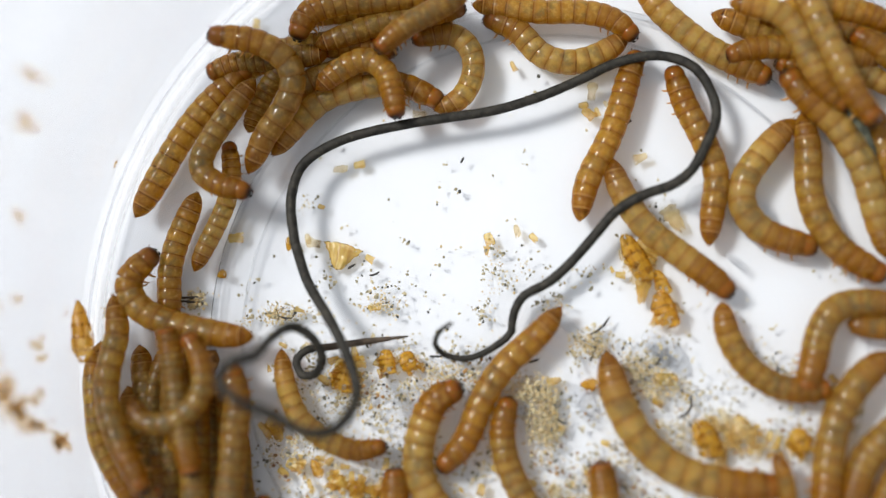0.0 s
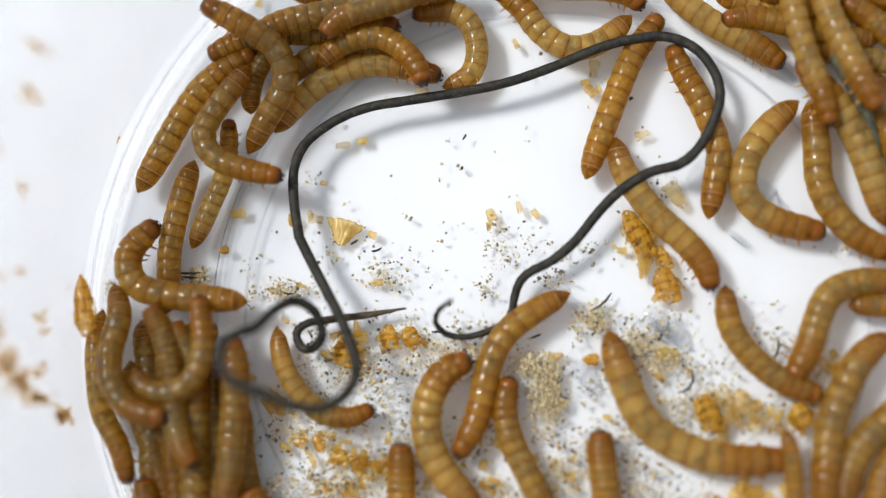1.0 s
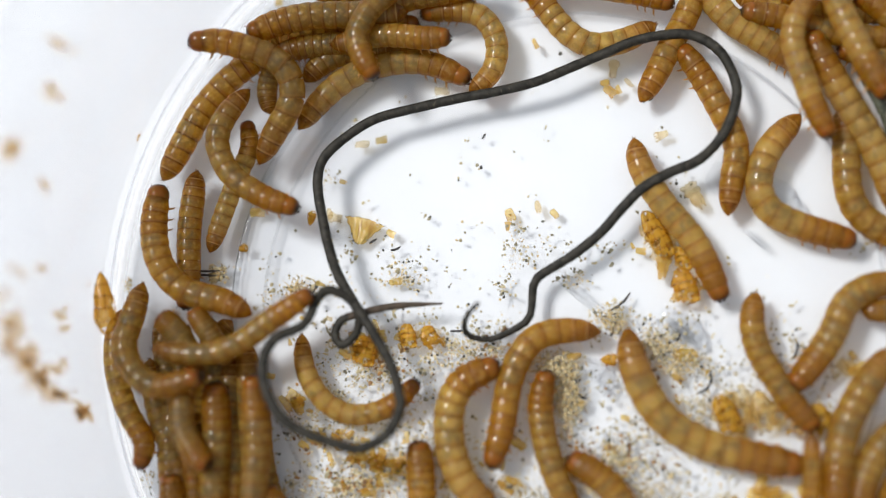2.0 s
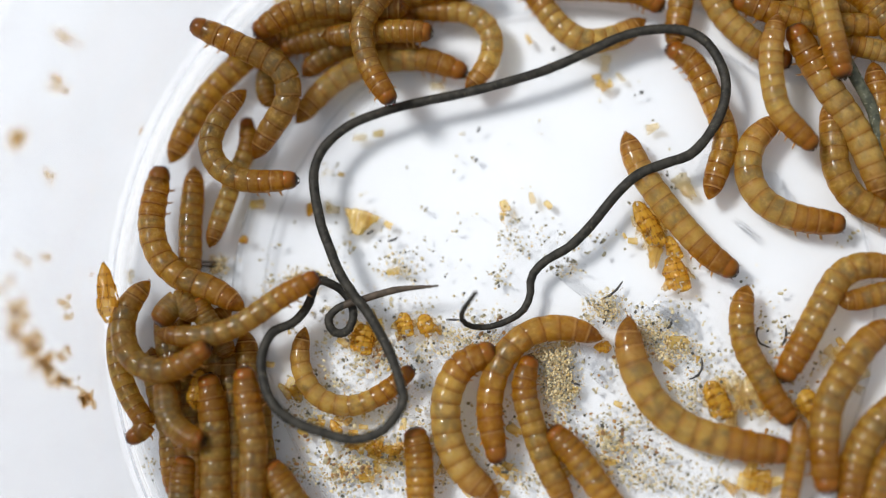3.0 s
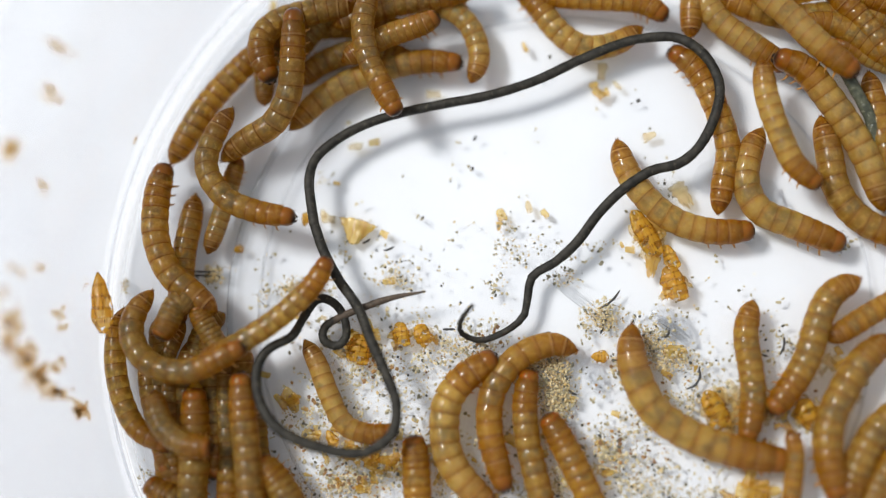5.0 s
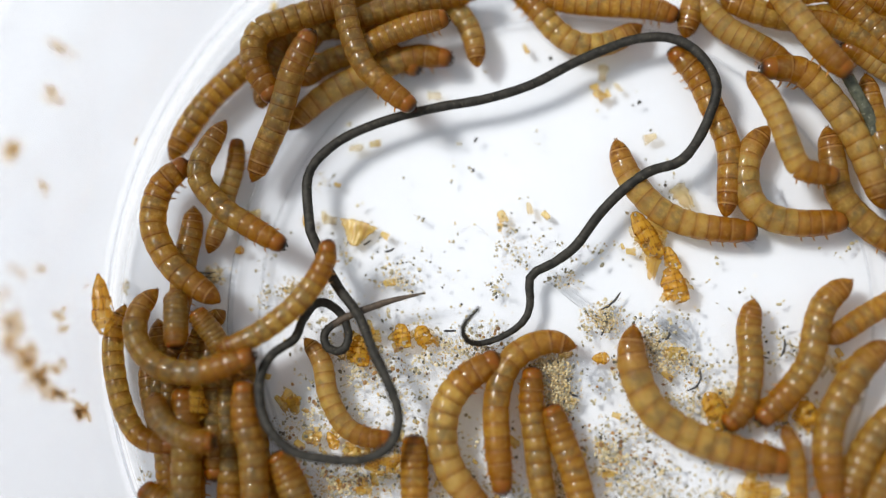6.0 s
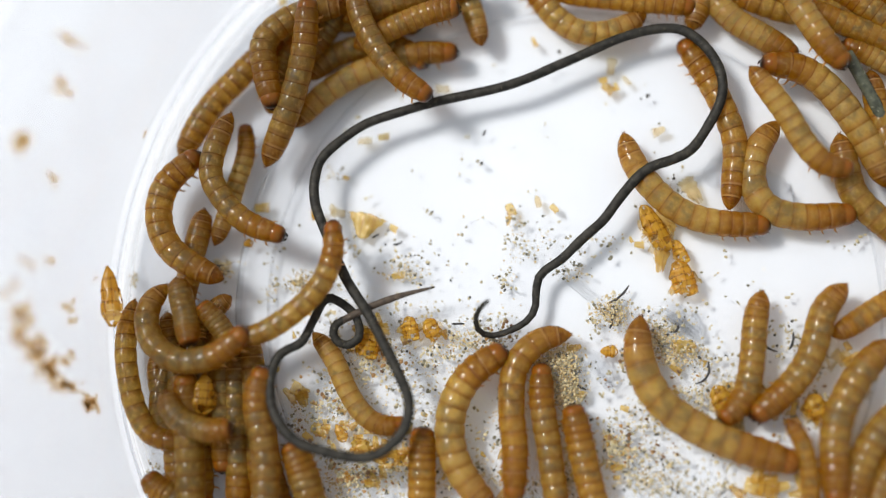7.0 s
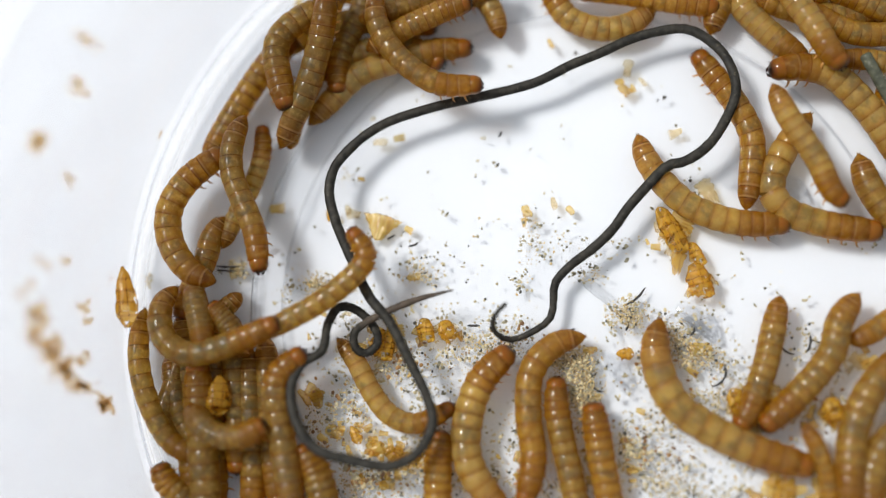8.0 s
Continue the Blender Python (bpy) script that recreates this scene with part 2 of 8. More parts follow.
def husk(name, a, b, clear, tint, ring=0.0, brown=0.0, white=0.0):
    """Shed skin and bran: thin, golden, letting light through."""
    m = Mat(name, rough=0.25, Coat_Weight=0.5, Coat_Roughness=0.08)
    info = m.node("ShaderNodeObjectInfo")
    c = m.mix(m.ramp(m.noise(1.6, 4), [(0.3, (0, 0, 0)), (0.7, (1, 1, 1))]), a, b)
    c = m.mix(m.math("MULTIPLY", info.outputs["Random"], 0.5), c, b)
    # some scraps are browner, some almost colourless
    c = m.mix(m.ramp(info.outputs["Random"], [(0.70, (0, 0, 0)), (0.95, (brown, brown, brown))]), c, (0.60, 0.30, 0.03))
    c = m.mix(m.ramp(info.outputs["Random"], [(0.10, (white, white, white)), (0.40, (0, 0, 0))]), c, (0.93, 0.85, 0.60))
    streak = m.node("ShaderNodeTexNoise")
    streak.inputs["Scale"].default_value, streak.inputs["Detail"].default_value = 3.0, 4
    stretch = m.node("ShaderNodeVectorMath")
    stretch.operation = "MULTIPLY"
    stretch.inputs[1].default_value = (0.5, 4.0, 1.0)
    spot = m.node("ShaderNodeTexCoord")
    m.link(spot.outputs["Object"], stretch.inputs[0])
    m.link(stretch.outputs[0], streak.inputs["Vector"])
    c = m.mix(m.math("MULTIPLY", m.ramp(streak.outputs["Fac"], [(0.50, (0, 0, 0)), (0.66, (1, 1, 1))]), 0.55), c, (0.55, 0.27, 0.04))
    # browner lines where the rings of the skin were
    wave = m.node("ShaderNodeTexWave")
    wave.bands_direction = "X"
    wave.inputs["Scale"].default_value, wave.inputs["Distortion"].default_value, wave.inputs["Detail"].default_value = 1.57, 1.6, 2.0
    tc = m.node("ShaderNodeTexCoord")
    m.link(tc.outputs["Object"], wave.inputs["Vector"])
    line = m.ramp(wave.outputs["Fac"], [(0.72, (0, 0, 0)), (0.95, (1, 1, 1))])
    c = m.mix(m.math("MULTIPLY", line, ring), c, (0.46, 0.20, 0.02))
    m.colour(c)
    m.bump(m.noise(5, 3), 0.5, 0.00015)
    tl, tr = m.node("ShaderNodeBsdfTranslucent"), m.node("ShaderNodeBsdfTransparent")
    m.link(c, tl.inputs["Color"])
    m.link(m.mix(tint, (1.0, 0.98, 0.94), c), tr.inputs["Color"])
    one, two = m.node("ShaderNodeMixShader"), m.node("ShaderNodeMixShader")
    one.inputs[0].default_value, two.inputs[0].default_value = 0.5, clear
    m.link(m.p.outputs[0], one.inputs[1])
    m.link(tl.outputs[0], one.inputs[2])
    m.link(one.outputs[0], two.inputs[1])
    m.link(tr.outputs[0], two.inputs[2])
    m.link(two.outputs[0], m.t.nodes["Material Output"].inputs["Surface"])
    return m.m


WET = clear_plastic("wet_glint_film", 2.2, 0.05, 0.07, (0.965, 0.97, 0.98))
BRAN = husk("bran_flake", (0.93, 0.77, 0.26), (0.80, 0.55, 0.08), 0.42, 0.50, 0.0, 0.25, 0.15)
SKINS = husk("shed_skin", (0.95, 0.75, 0.16), (0.84, 0.54, 0.04), 0.62, 0.52, 0.35, 0.3)
PALE_SKIN = husk("pale_shed_skin", (0.95, 0.82, 0.36), (0.90, 0.65, 0.15), 0.72, 0.40, 0.35, 0.0, 0.7)


def grain_material(name, stops):
    """Small grains, each of its own colour."""
    m = Mat(name, rough=0.7)
    geo = m.node("ShaderNodeNewGeometry")
    m.colour(m.ramp(geo.outputs["Random Per Island"], stops))
    m.bump(m.noise(2500, 2), 0.5, 0.0001)
    return m.m


CRUMB = grain_material("brown_crumbs", [(0.0, (0.10, 0.050, 0.022)), (0.4, (0.21, 0.110, 0.040)), (0.8, (0.36, 0.20, 0.060)), (1.0, (0.12, 0.090, 0.065))])
GRAINS = grain_material("frass_grains", [(0.0, (0.040, 0.038, 0.034)), (0.10, (0.090, 0.085, 0.065)), (0.22, (0.22, 0.200, 0.130)), (0.60, (0.40, 0.345, 0.205)), (0.95, (0.55, 0.480, 0.310)), (1.0, (0.50, 0.330, 0.100))])
DUST = grain_material("bran_dust", [(0.0, (0.20, 0.14, 0.06)), (0.2, (0.40, 0.285, 0.130)), (0.6, (0.56, 0.430, 0.215)), (1.0, (0.72, 0.600, 0.360))])
dark_m = Mat("black_fibre", rough=0.6)
dark_m.colour(dark_m.ramp(dark_m.noise(2000), [(0.3, (0.015, 0.015, 0.018)), (0.7, (0.05, 0.045, 0.04))]))
FIBRE = dark_m.m
SMEAR = husk("dried_smear", (0.93, 0.72, 0.26), (0.82, 0.54, 0.12), 0.91, 0.34)


# ---- mesh helpers ----
def smooth(bm):
    for f in bm.faces:
        f.smooth = True
    return bm


def to_mesh(name, bm, *materials):
    me = bpy.data.meshes.new(name)
    bm.to_mesh(me)
    bm.free()
    for m in materials:
        me.materials.append(m)
    return me


def part(name, bm, material, parent, label=""):
    """Link a bmesh as one mesh object under a thing or a part."""
    ob = new(name, to_mesh(name, bm, material))
    ob.parent = parent
    return tagged(ob, label)


def lathe(profile, sides, axis="X"):
    """A surface of revolution: profile is (along, radius) pairs; ends with radius 0 are closed."""
    bm = bmesh.new()
    rings = []
    for a, r in profile:
        if r <= 1e-9:
            rings.append([bm.verts.new((a, 0, 0) if axis == "X" else (0, 0, a))])
            continue
        ring = []
        for k in range(sides):
            c, s = math.cos(math.tau * k / sides) * r, math.sin(math.tau * k / sides) * r
            ring.append(bm.verts.new((a, c, s) if axis == "X" else (c, s, a)))
        rings.append(ring)
    for p, q in zip(rings, rings[1:]):
        for k in range(sides):
            n = (k + 1) % sides
            if len(p) == 1 and len(q) > 1:
                bm.faces.new((p[0], q[n], q[k]))
            elif len(q) == 1 and len(p) > 1:
                bm.faces.new((p[k], p[n], q[0]))
            elif len(p) > 1:
                bm.faces.new((p[k], p[n], q[n], q[k]))
    bmesh.ops.recalc_face_normals(bm, faces=bm.faces)
    return smooth(bm)


def tube(points, radii, sides=6):
    """A closed tube along points."""
    bm = bmesh.new()
    pts = [Vector(p) for p in points]
    rings = []
    for i, p in enumerate(pts):
        d = (pts[min(i + 1, len(pts) - 1)] - pts[max(i - 1, 0)]).normalized()
        u = d.orthogonal().normalized()
        v = d.cross(u)
        if rings:
            # keep the ring's start close to the last one
            w = prev - d * prev.dot(d)
            if w.length > 1e-6:
                u = w.normalized()
                v = d.cross(u)
        prev = u
        rings.append([bm.verts.new(p + (u * math.cos(math.tau * k / sides) + v * math.sin(math.tau * k / sides)) * radii[i]) for k in range(sides)])
    for p, q in zip(rings, rings[1:]):
        for k in range(sides):
            bm.faces.new((p[k], p[(k + 1) % sides], q[(k + 1) % sides], q[k]))
    bm.faces.new(rings[0][::-1])
    bm.faces.new(rings[-1])
    bmesh.ops.recalc_face_normals(bm, faces=bm.faces)
    return smooth(bm)


def add_to(bm, other, m=None):
    """Join another bmesh into bm, moved by m."""
    if m is not None:
        bmesh.ops.transform(other, matrix=m, verts=other.verts)
    me = bpy.data.meshes.new("joined")
    other.to_mesh(me)
    other.free()
    bm.from_mesh(me)
    bpy.data.meshes.remove(me)
    return bm


# ---- table and tub ----
def build_table():
    bm = bmesh.new()
    bmesh.ops.create_cube(bm, size=1.0)
    bmesh.ops.scale(bm, vec=(1.4, 1.4, 0.02), verts=bm.verts)
    bmesh.ops.bevel(bm, geom=bm.edges[:], offset=0.002, segments=2, affect="EDGES")
    ob = new("table", to_mesh("table", bm, PAPER))
    ob.location = (0, 0, -0.01 - 1.5 * MM)
    tagged(ob, "plain white table top under the clear tub", "table", kind="structure")


def wall_radius(z):
    """Inner radius of the tub's wall in mm at the height z in mm."""
    return 55.6 + 0.27 * max(z - 1.0, 0)


def build_tub():
    tub = new("plastic_tub")
    tub.location = (CENTRE_X, CENTRE_Y, 0)
    tagged(tub, "round clear plastic tub with a stepped base on white", "tub", kind="structure")
    # one thin sheet: flat floor, a low round step, then the fillet that runs up into the wall
    top = [(0.0, 0.0), (12, 0.0), (37.0, 0.0), (37.5, 0.03), (38.0, 0.16), (38.6, 0.22), (39.5, 0.22), (40.0, 0.12), (40.4, -0.05), (41.2, -0.10), (48, -0.10), (54.4, -0.10), (54.9, -0.02), (55.2, 0.25), (55.4, 0.7), (55.55, 1.45)]
    under = [(56.15, 1.45), (56.1, -1.1), (55.8, -1.42), (55.4, -1.46), (55.1, -1.3), (55.0, -1.0), (54.6, -0.85), (41.0, -0.85), (39.9, -0.6), (38.2, -0.6), (37.2, -0.8), (0.0, -0.8)]
    part("base", lathe([(z * MM, r * MM) for r, z in top + under], 160, "Z"), PLASTIC, tub)
    # moulded rings of the stepped base
    for radius, wide in ((37.2, 0.20), (40.9, 0.40)):
        lift = 0.25 if 38 < radius < 40 else 0.0
        ring = [(radius - wide, lift - 0.12), (radius - wide * 0.6, lift + 0.07), (radius, lift + 0.12), (radius + wide * 0.6, lift + 0.07), (radius + wide, lift - 0.12), (radius - wide, lift - 0.12)]
        part("moulded_ring", lathe([(z * MM, r * MM) for r, z in ring], 160, "Z"), RING_PLASTIC, tub)
    inner = [(wall_radius(z), z) for z in (1.5, 3, 6, 12, 20, 30, 44)]
    outer = [(r + 0.6, z) for r, z in inner]
    rim = [(inner[-1][0] + 0.2, 44.8), (inner[-1][0] + 2.6, 45.1), (inner[-1][0] + 3.0, 44.5), (inner[-1][0] + 2.4, 44.0), (inner[-1][0] + 0.9, 43.9)]
    loop = inner + rim + outer[:-1][::-1] + [inner[0]]
    part("wall", lathe([(z * MM, r * MM) for r, z in loop], 160, "Z"), WALL_PLASTIC, tub)
    return tub


build_table()
tub = build_tub()


# ---- curves in space and time ----
def along(points, count, shares=None):
    """Count places along a smooth curve through points, evenly spaced or by the shares of the spans between them, and its length."""
    p = np.array(points, float)
    p = np.vstack([2 * p[0] - p[1], p, 2 * p[-1] - p[-2]])
    dense = []
    for i in range(1, len(p) - 2):
        for u in np.linspace(0, 1, 12, endpoint=False):
            a, b, c, d = p[i - 1:i + 3]
            dense.append(0.5 * (2 * b + (c - a) * u + (2 * a - 5 * b + 4 * c - d) * u * u + (3 * b - a - 3 * c + d) * u ** 3))
    dense.append(p[-2])
    dense = np.array(dense)
    s = np.concatenate([[0], np.cumsum(np.linalg.norm(np.diff(dense, axis=0), axis=1))])
    at = np.linspace(0, s[-1], count) if shares is None else np.concatenate([[0], np.cumsum(shares)]) / sum(shares) * s[-1]
    return np.stack([np.interp(at, s, dense[:, k]) for k in range(3)], 1), s[-1]


def in_time(keys, t):
    """Shapes keyed at times, blended smoothly to the time t."""
    ts = [k[0] for k in keys]
    if t <= ts[0]:
        return keys[0][1]
    for (ta, a), (tb, b) in zip(keys, keys[1:]):
        if t <= tb:
            u = (t - ta) / (tb - ta)
            i = ts.index(ta)
            va = (b - keys[i - 1][1]) / (tb - ts[i - 1]) * (tb - ta) if i > 0 else b - a
            vb = (keys[i + 2][1] - a) / (ts[i + 2] - ta) * (tb - ta) if i + 2 < len(ts) else b - a
            lim = np.abs(b - a) * 1.5
            va, vb = np.clip(va, -lim, lim), np.clip(vb, -lim, lim)
            return (2 * u ** 3 - 3 * u * u + 1) * a + (u ** 3 - 2 * u * u + u) * va + (3 * u * u - 2 * u ** 3) * b + (u ** 3 - u * u) * vb
    return keys[-1][1]


def facing(place, way):
    """A pose at place with x along way and z as near up as it can be."""
    x = Vector(way).normalized()
    y = Vector((0, 0, 1)).cross(x)
    y = y.normalized() if y.length > 1e-5 else Vector((0, 1, 0))
    z = x.cross(y)
    m = Matrix((x, y, z)).transposed().to_4x4()
    m.translation = Vector(place)
    return m


TIMES = [0, 0.5, 1.0, 1.25, 1.5, 2.0, 2.5, 3.0, 3.5, 4.0, 4.5, 5.0, 5.5, 6.0, 6.5, 7.0, 7.5, 8.0]
MOVES = []          # what motions() keys: (object, rows)

# ---- mealworms ----
SEGMENTS = 13
# lengths of tail, segments and head as shares of the body: short ones behind the head
SHARES = [0.85, 0.90, 1.05, 1.10, 1.12, 1.12, 1.10, 1.08, 1.05, 0.98, 0.85, 0.84, 1.00, 0.88]


def girth_at(s):
    """Thickness along the body: s is 0 at the tail's tip and 1 at the mouth."""
    return float(np.interp(s, [0.0, 0.015, 0.04, 0.07, 0.12, 0.20, 0.30, 0.72, 0.82, 0.90, 0.95, 1.0], [0.05, 0.30, 0.54, 0.72, 0.87, 0.97, 1.0, 1.0, 0.98, 0.92, 0.86, 0.6]))


def segment_mesh(k, tint):
    # the rear rim laps over the next segment, the front slips under the one ahead
    prof = [(-0.46, 0.92), (-0.53, 0.966), (-0.525, 0.988), (-0.50, 1.000), (-0.455, 0.999), (-0.41, 1.003), (-0.30, 1.018), (-0.15, 1.030), (0.06, 1.028), (0.24, 1.010), (0.38, 0.986), (0.48, 0.960), (0.60, 0.93), (0.68, 0.88)]
    prof = [(x, w * girth_at((k + 0.5 + max(-0.5, min(0.5, x))) / 14)) for x, w in prof]
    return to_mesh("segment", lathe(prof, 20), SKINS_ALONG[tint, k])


def tail_mesh(tint):
    bm = lathe([(-0.50, 0.0), (-0.49, 0.06)] + [(x, girth_at((0.5 + x) / 14)) for x in (-0.42, -0.32, -0.18, 0.0, 0.2, 0.4, 0.5)] + [(0.62, 0.68), (0.68, 0.6)], 20)
    for side in (-1, 1):
        add_to(bm, tube([(-0.44, 0.07 * side, 0.06), (-0.56, 0.10 * side, 0.13), (-0.62, 0.11 * side, 0.22)], [0.06, 0.04, 0.008], 6))
    return to_mesh("tail_segment", bm, SKINS_ALONG[tint, 0])


def head_mesh():
    bm = lathe([(-0.60, 0.90), (-0.42, 0.97), (-0.15, 1.0), (0.20, 0.94), (0.48, 0.80), (0.70, 0.58), (0.82, 0.30), (0.85, 0.0)], 18)
    for side in (-1, 1):
        add_to(bm, tube([(0.50, 0.60 * side, 0.1), (0.68, 0.74 * side, 0.1), (0.80, 0.80 * side, 0.14)], [0.06, 0.04, 0.02], 6))
        add_to(bm, tube([(0.66, 0.35 * side, -0.35), (0.86, 0.24 * side, -0.42), (0.94, 0.04 * side, -0.44)], [0.15, 0.11, 0.03], 6))
    return to_mesh("head", bm, HEAD)


def leg_mesh(side):
    return to_mesh("leg", tube([(0, 0.55 * side, -0.70), (0.06, 0.84 * side, -0.74), (0.14, 1.06 * side, -0.86), (0.30, 1.14 * side, -1.04)], [0.14, 0.10, 0.065, 0.02], 6), LEG)


SEGMENT_MESHES = {(tint, k): segment_mesh(k, tint) if k else tail_mesh(tint) for tint in TINTS for k in range(SEGMENTS)}
HEAD_MESH = head_mesh()
LEG_MESHES = [leg_mesh(-1), leg_mesh(1)]


def mealworm(label, tint, girth, low, rows):
    """A larva of a head and thirteen segments. girth: its thickness in mm; low: height of tail and head in mm;
    rows: the time, then x, y of the body's line from tail to head, in mm."""
    count = SEGMENTS + 2
    keys, lengths = [], []
    for t, *xy in rows:
        n = len(xy) // 2
        pts = [(xy[2 * i] * MM, xy[2 * i + 1] * MM, (low[0] + (low[1] - low[0]) * i / (n - 1)) * MM) for i in range(n)]
        places, length = along(pts, count, SHARES)
        keys.append((t, places))
        lengths.append(length)
    worm = tagged(new("mealworm"), label, "mealworm", "mealworms in the tub")
    step = (0.4 * sum(lengths) / len(lengths) + 0.6 * max(lengths)) / sum(SHARES)
    r = girth * MM / 2
    parts = []
    for i in range(SEGMENTS + 1):
        if i == 0:
            me, name, g = SEGMENT_MESHES[tint, 0], "tail_segment", 1.0
        elif i == SEGMENTS:
            me, name, g = HEAD_MESH, "head", 0.84
        else:
            me, name, g = SEGMENT_MESHES[tint, i], "segment", 1.0
        ob = new(name, me)
        ob.parent = worm
        ob.scale = (step * SHARES[i] if i < SEGMENTS else step * 0.8, r * g, r * g)
        if SEGMENTS - 4 < i < SEGMENTS:
            for lm in LEG_MESHES:
                leg = new("leg", lm)
                leg.parent = ob
        parts.append(ob)
    root_rows, part_rows = [], [[] for _ in parts]
    moving = len(keys) > 1
    for t in (TIMES if moving else [0.0]):
        p = in_time(keys, t)
        mids, ways = (p[1:] + p[:-1]) / 2, p[1:] - p[:-1]
        root = facing(p[count // 2], p[count // 2 + 1] - p[count // 2 - 1])
        back = root.inverted()
        root_rows.append((t, root))
        for k in range(len(parts)):
            part_rows[k].append((t, back @ facing(mids[k], ways[k])))
    worm.matrix_basis = root_rows[0][1]
    MOVES.append((worm, root_rows))
    for ob, rows_k in zip(parts, part_rows):
        m = rows_k[0][1]
        ob.location, ob.rotation_euler = m.translation, m.to_euler()
        MOVES.append((ob, rows_k))
    return worm


# ---- the mealworms, tail to head ----
mealworm("amber mealworm larva lying across a pale scrap under the dark worm", "pale", 3.19, (1.7, 1.7), [
    (0, 22.2, 13.6, 22.9, 10.3, 25.8, 5.5, 30.3, 1.7, 33.9, -1.1, 35.6, -2.7),
    (1, 22.3, 13.3, 23.3, 9.1, 26.9, 3.9, 30.4, 0.5, 32.7, -2.6, 33.1, -4.8),
    (1.5, 22.2, 13.4, 22.9, 9.6, 25.8, 4.8, 28.7, 1.4, 30.6, -2.6, 31.3, -6.3),
    (3, 22.2, 13.1, 23.7, 8.8, 26.7, 4.1, 29.7, 0.3, 32.3, -2.5, 34.9, -4.3),
    (3.5, 22.1, 13.2, 23.3, 9.0, 26.1, 4.4, 29.4, 0.5, 32.7, -1.6, 36.4, -1.8),
    (4, 22.0, 13.3, 23.3, 9.2, 26.1, 4.9, 29.4, 1.8, 33.1, 0.2, 37.4, 0.1),
    (4.5, 21.7, 13.2, 22.9, 9.1, 25.9, 4.8, 29.2, 2.3, 33.2, 1.2, 37.3, 1.7),
    (6, 21.3, 13.5, 22.5, 9.4, 25.3, 5.5, 28.6, 3.3, 32.6, 2.3, 37.7, 1.8),
    (6.5, 21.2, 13.4, 22.3, 9.3, 25.1, 5.4, 28.5, 2.9, 32.5, 2.2, 37.9, 1.8),
    (7, 21.2, 13.5, 22.4, 9.6, 25.3, 5.7, 28.6, 3.2, 32.6, 2.1, 38.2, 1.8),
    (8, 20.9, 13.5, 22.2, 9.8, 25.3, 5.9, 28.3, 3.8, 33.0, 2.4, 38.6, 2.2),
])
mealworm("orange mealworm larva passing under the dark thread-like worm", "amber", 3.04, (1.7, 1.9), [
    (0, 33.3, 3.0, 33.9, 7.4, 34.5, 11.4, 33.1, 15.6, 31.0, 20.1, 29.6, 24.5),
    (1, 33.1, 3.3, 34.0, 7.9, 34.6, 11.7, 32.9, 16.9, 30.7, 21.1, 29.4, 24.3),
    (1.5, 33.5, 3.4, 33.9, 8.1, 34.4, 12.2, 32.3, 17.0, 30.0, 21.2, 28.2, 24.6),
    (3, 32.1, 4.6, 33.3, 8.3, 34.4, 12.1, 33.0, 16.8, 30.6, 21.9, 27.9, 23.7),
    (3.5, 31.8, 4.2, 33.1, 8.2, 34.4, 12.1, 33.3, 16.7, 31.5, 20.7, 29.4, 24.5),
    (4.5, 32.9, 3.8, 34.0, 8.2, 35.0, 12.0, 33.6, 17.7, 31.2, 22.5, 28.5, 24.2),
    (6, 34.3, 3.6, 34.9, 8.1, 35.0, 12.4, 33.1, 17.4, 31.2, 21.7, 28.5, 24.6),
    (6.5, 33.8, 3.7, 34.4, 8.4, 34.7, 12.6, 33.0, 17.6, 31.1, 21.6, 28.7, 24.2),
    (7, 33.7, 3.7, 34.4, 8.0, 34.7, 12.2, 33.1, 17.2, 30.8, 21.6, 28.7, 24.8),
    (8, 33.7, 4.0, 34.5, 9.0, 34.7, 13.2, 32.7, 17.5, 30.1, 21.1, 28.3, 23.6),
])
mealworm("amber ringed mealworm larva lying on the clear tub floor", "amber", 3.05, (1.7, 1.7), [
    (0, 18.1, 6.1, 19.2, 11.0, 21.7, 15.8, 23.3, 20.0, 24.5, 24.1, 25.6, 26.6),
    (1, 18.7, 8.3, 20.4, 13.0, 22.5, 18.5, 24.6, 23.4, 26.8, 26.6, 27.8, 28.3),
    (1.5, 20.6, 14.4, 23.0, 17.9, 25.4, 22.0, 27.9, 25.9, 29.0, 29.7, 29.4, 34.0),
    (3.5, 30.3, 25.9, 30.5, 29.5, 30.8, 33.2, 31.5, 37.0, 32.7, 40.7, 33.5, 43.4),
    (4.5, 31.1, 25.9, 31.2, 29.4, 31.5, 33.1, 32.2, 36.8, 33.2, 40.5, 34.0, 43.2),
    (6.5, 29.8, 26.4, 30.8, 29.3, 32.1, 32.2, 33.4, 35.1, 34.7, 38.1, 36.3, 41.8),
    (8, 30.1, 26.2, 30.9, 28.7, 32.2, 31.3, 33.6, 33.8, 35.4, 36.4, 37.6, 39.3),
])
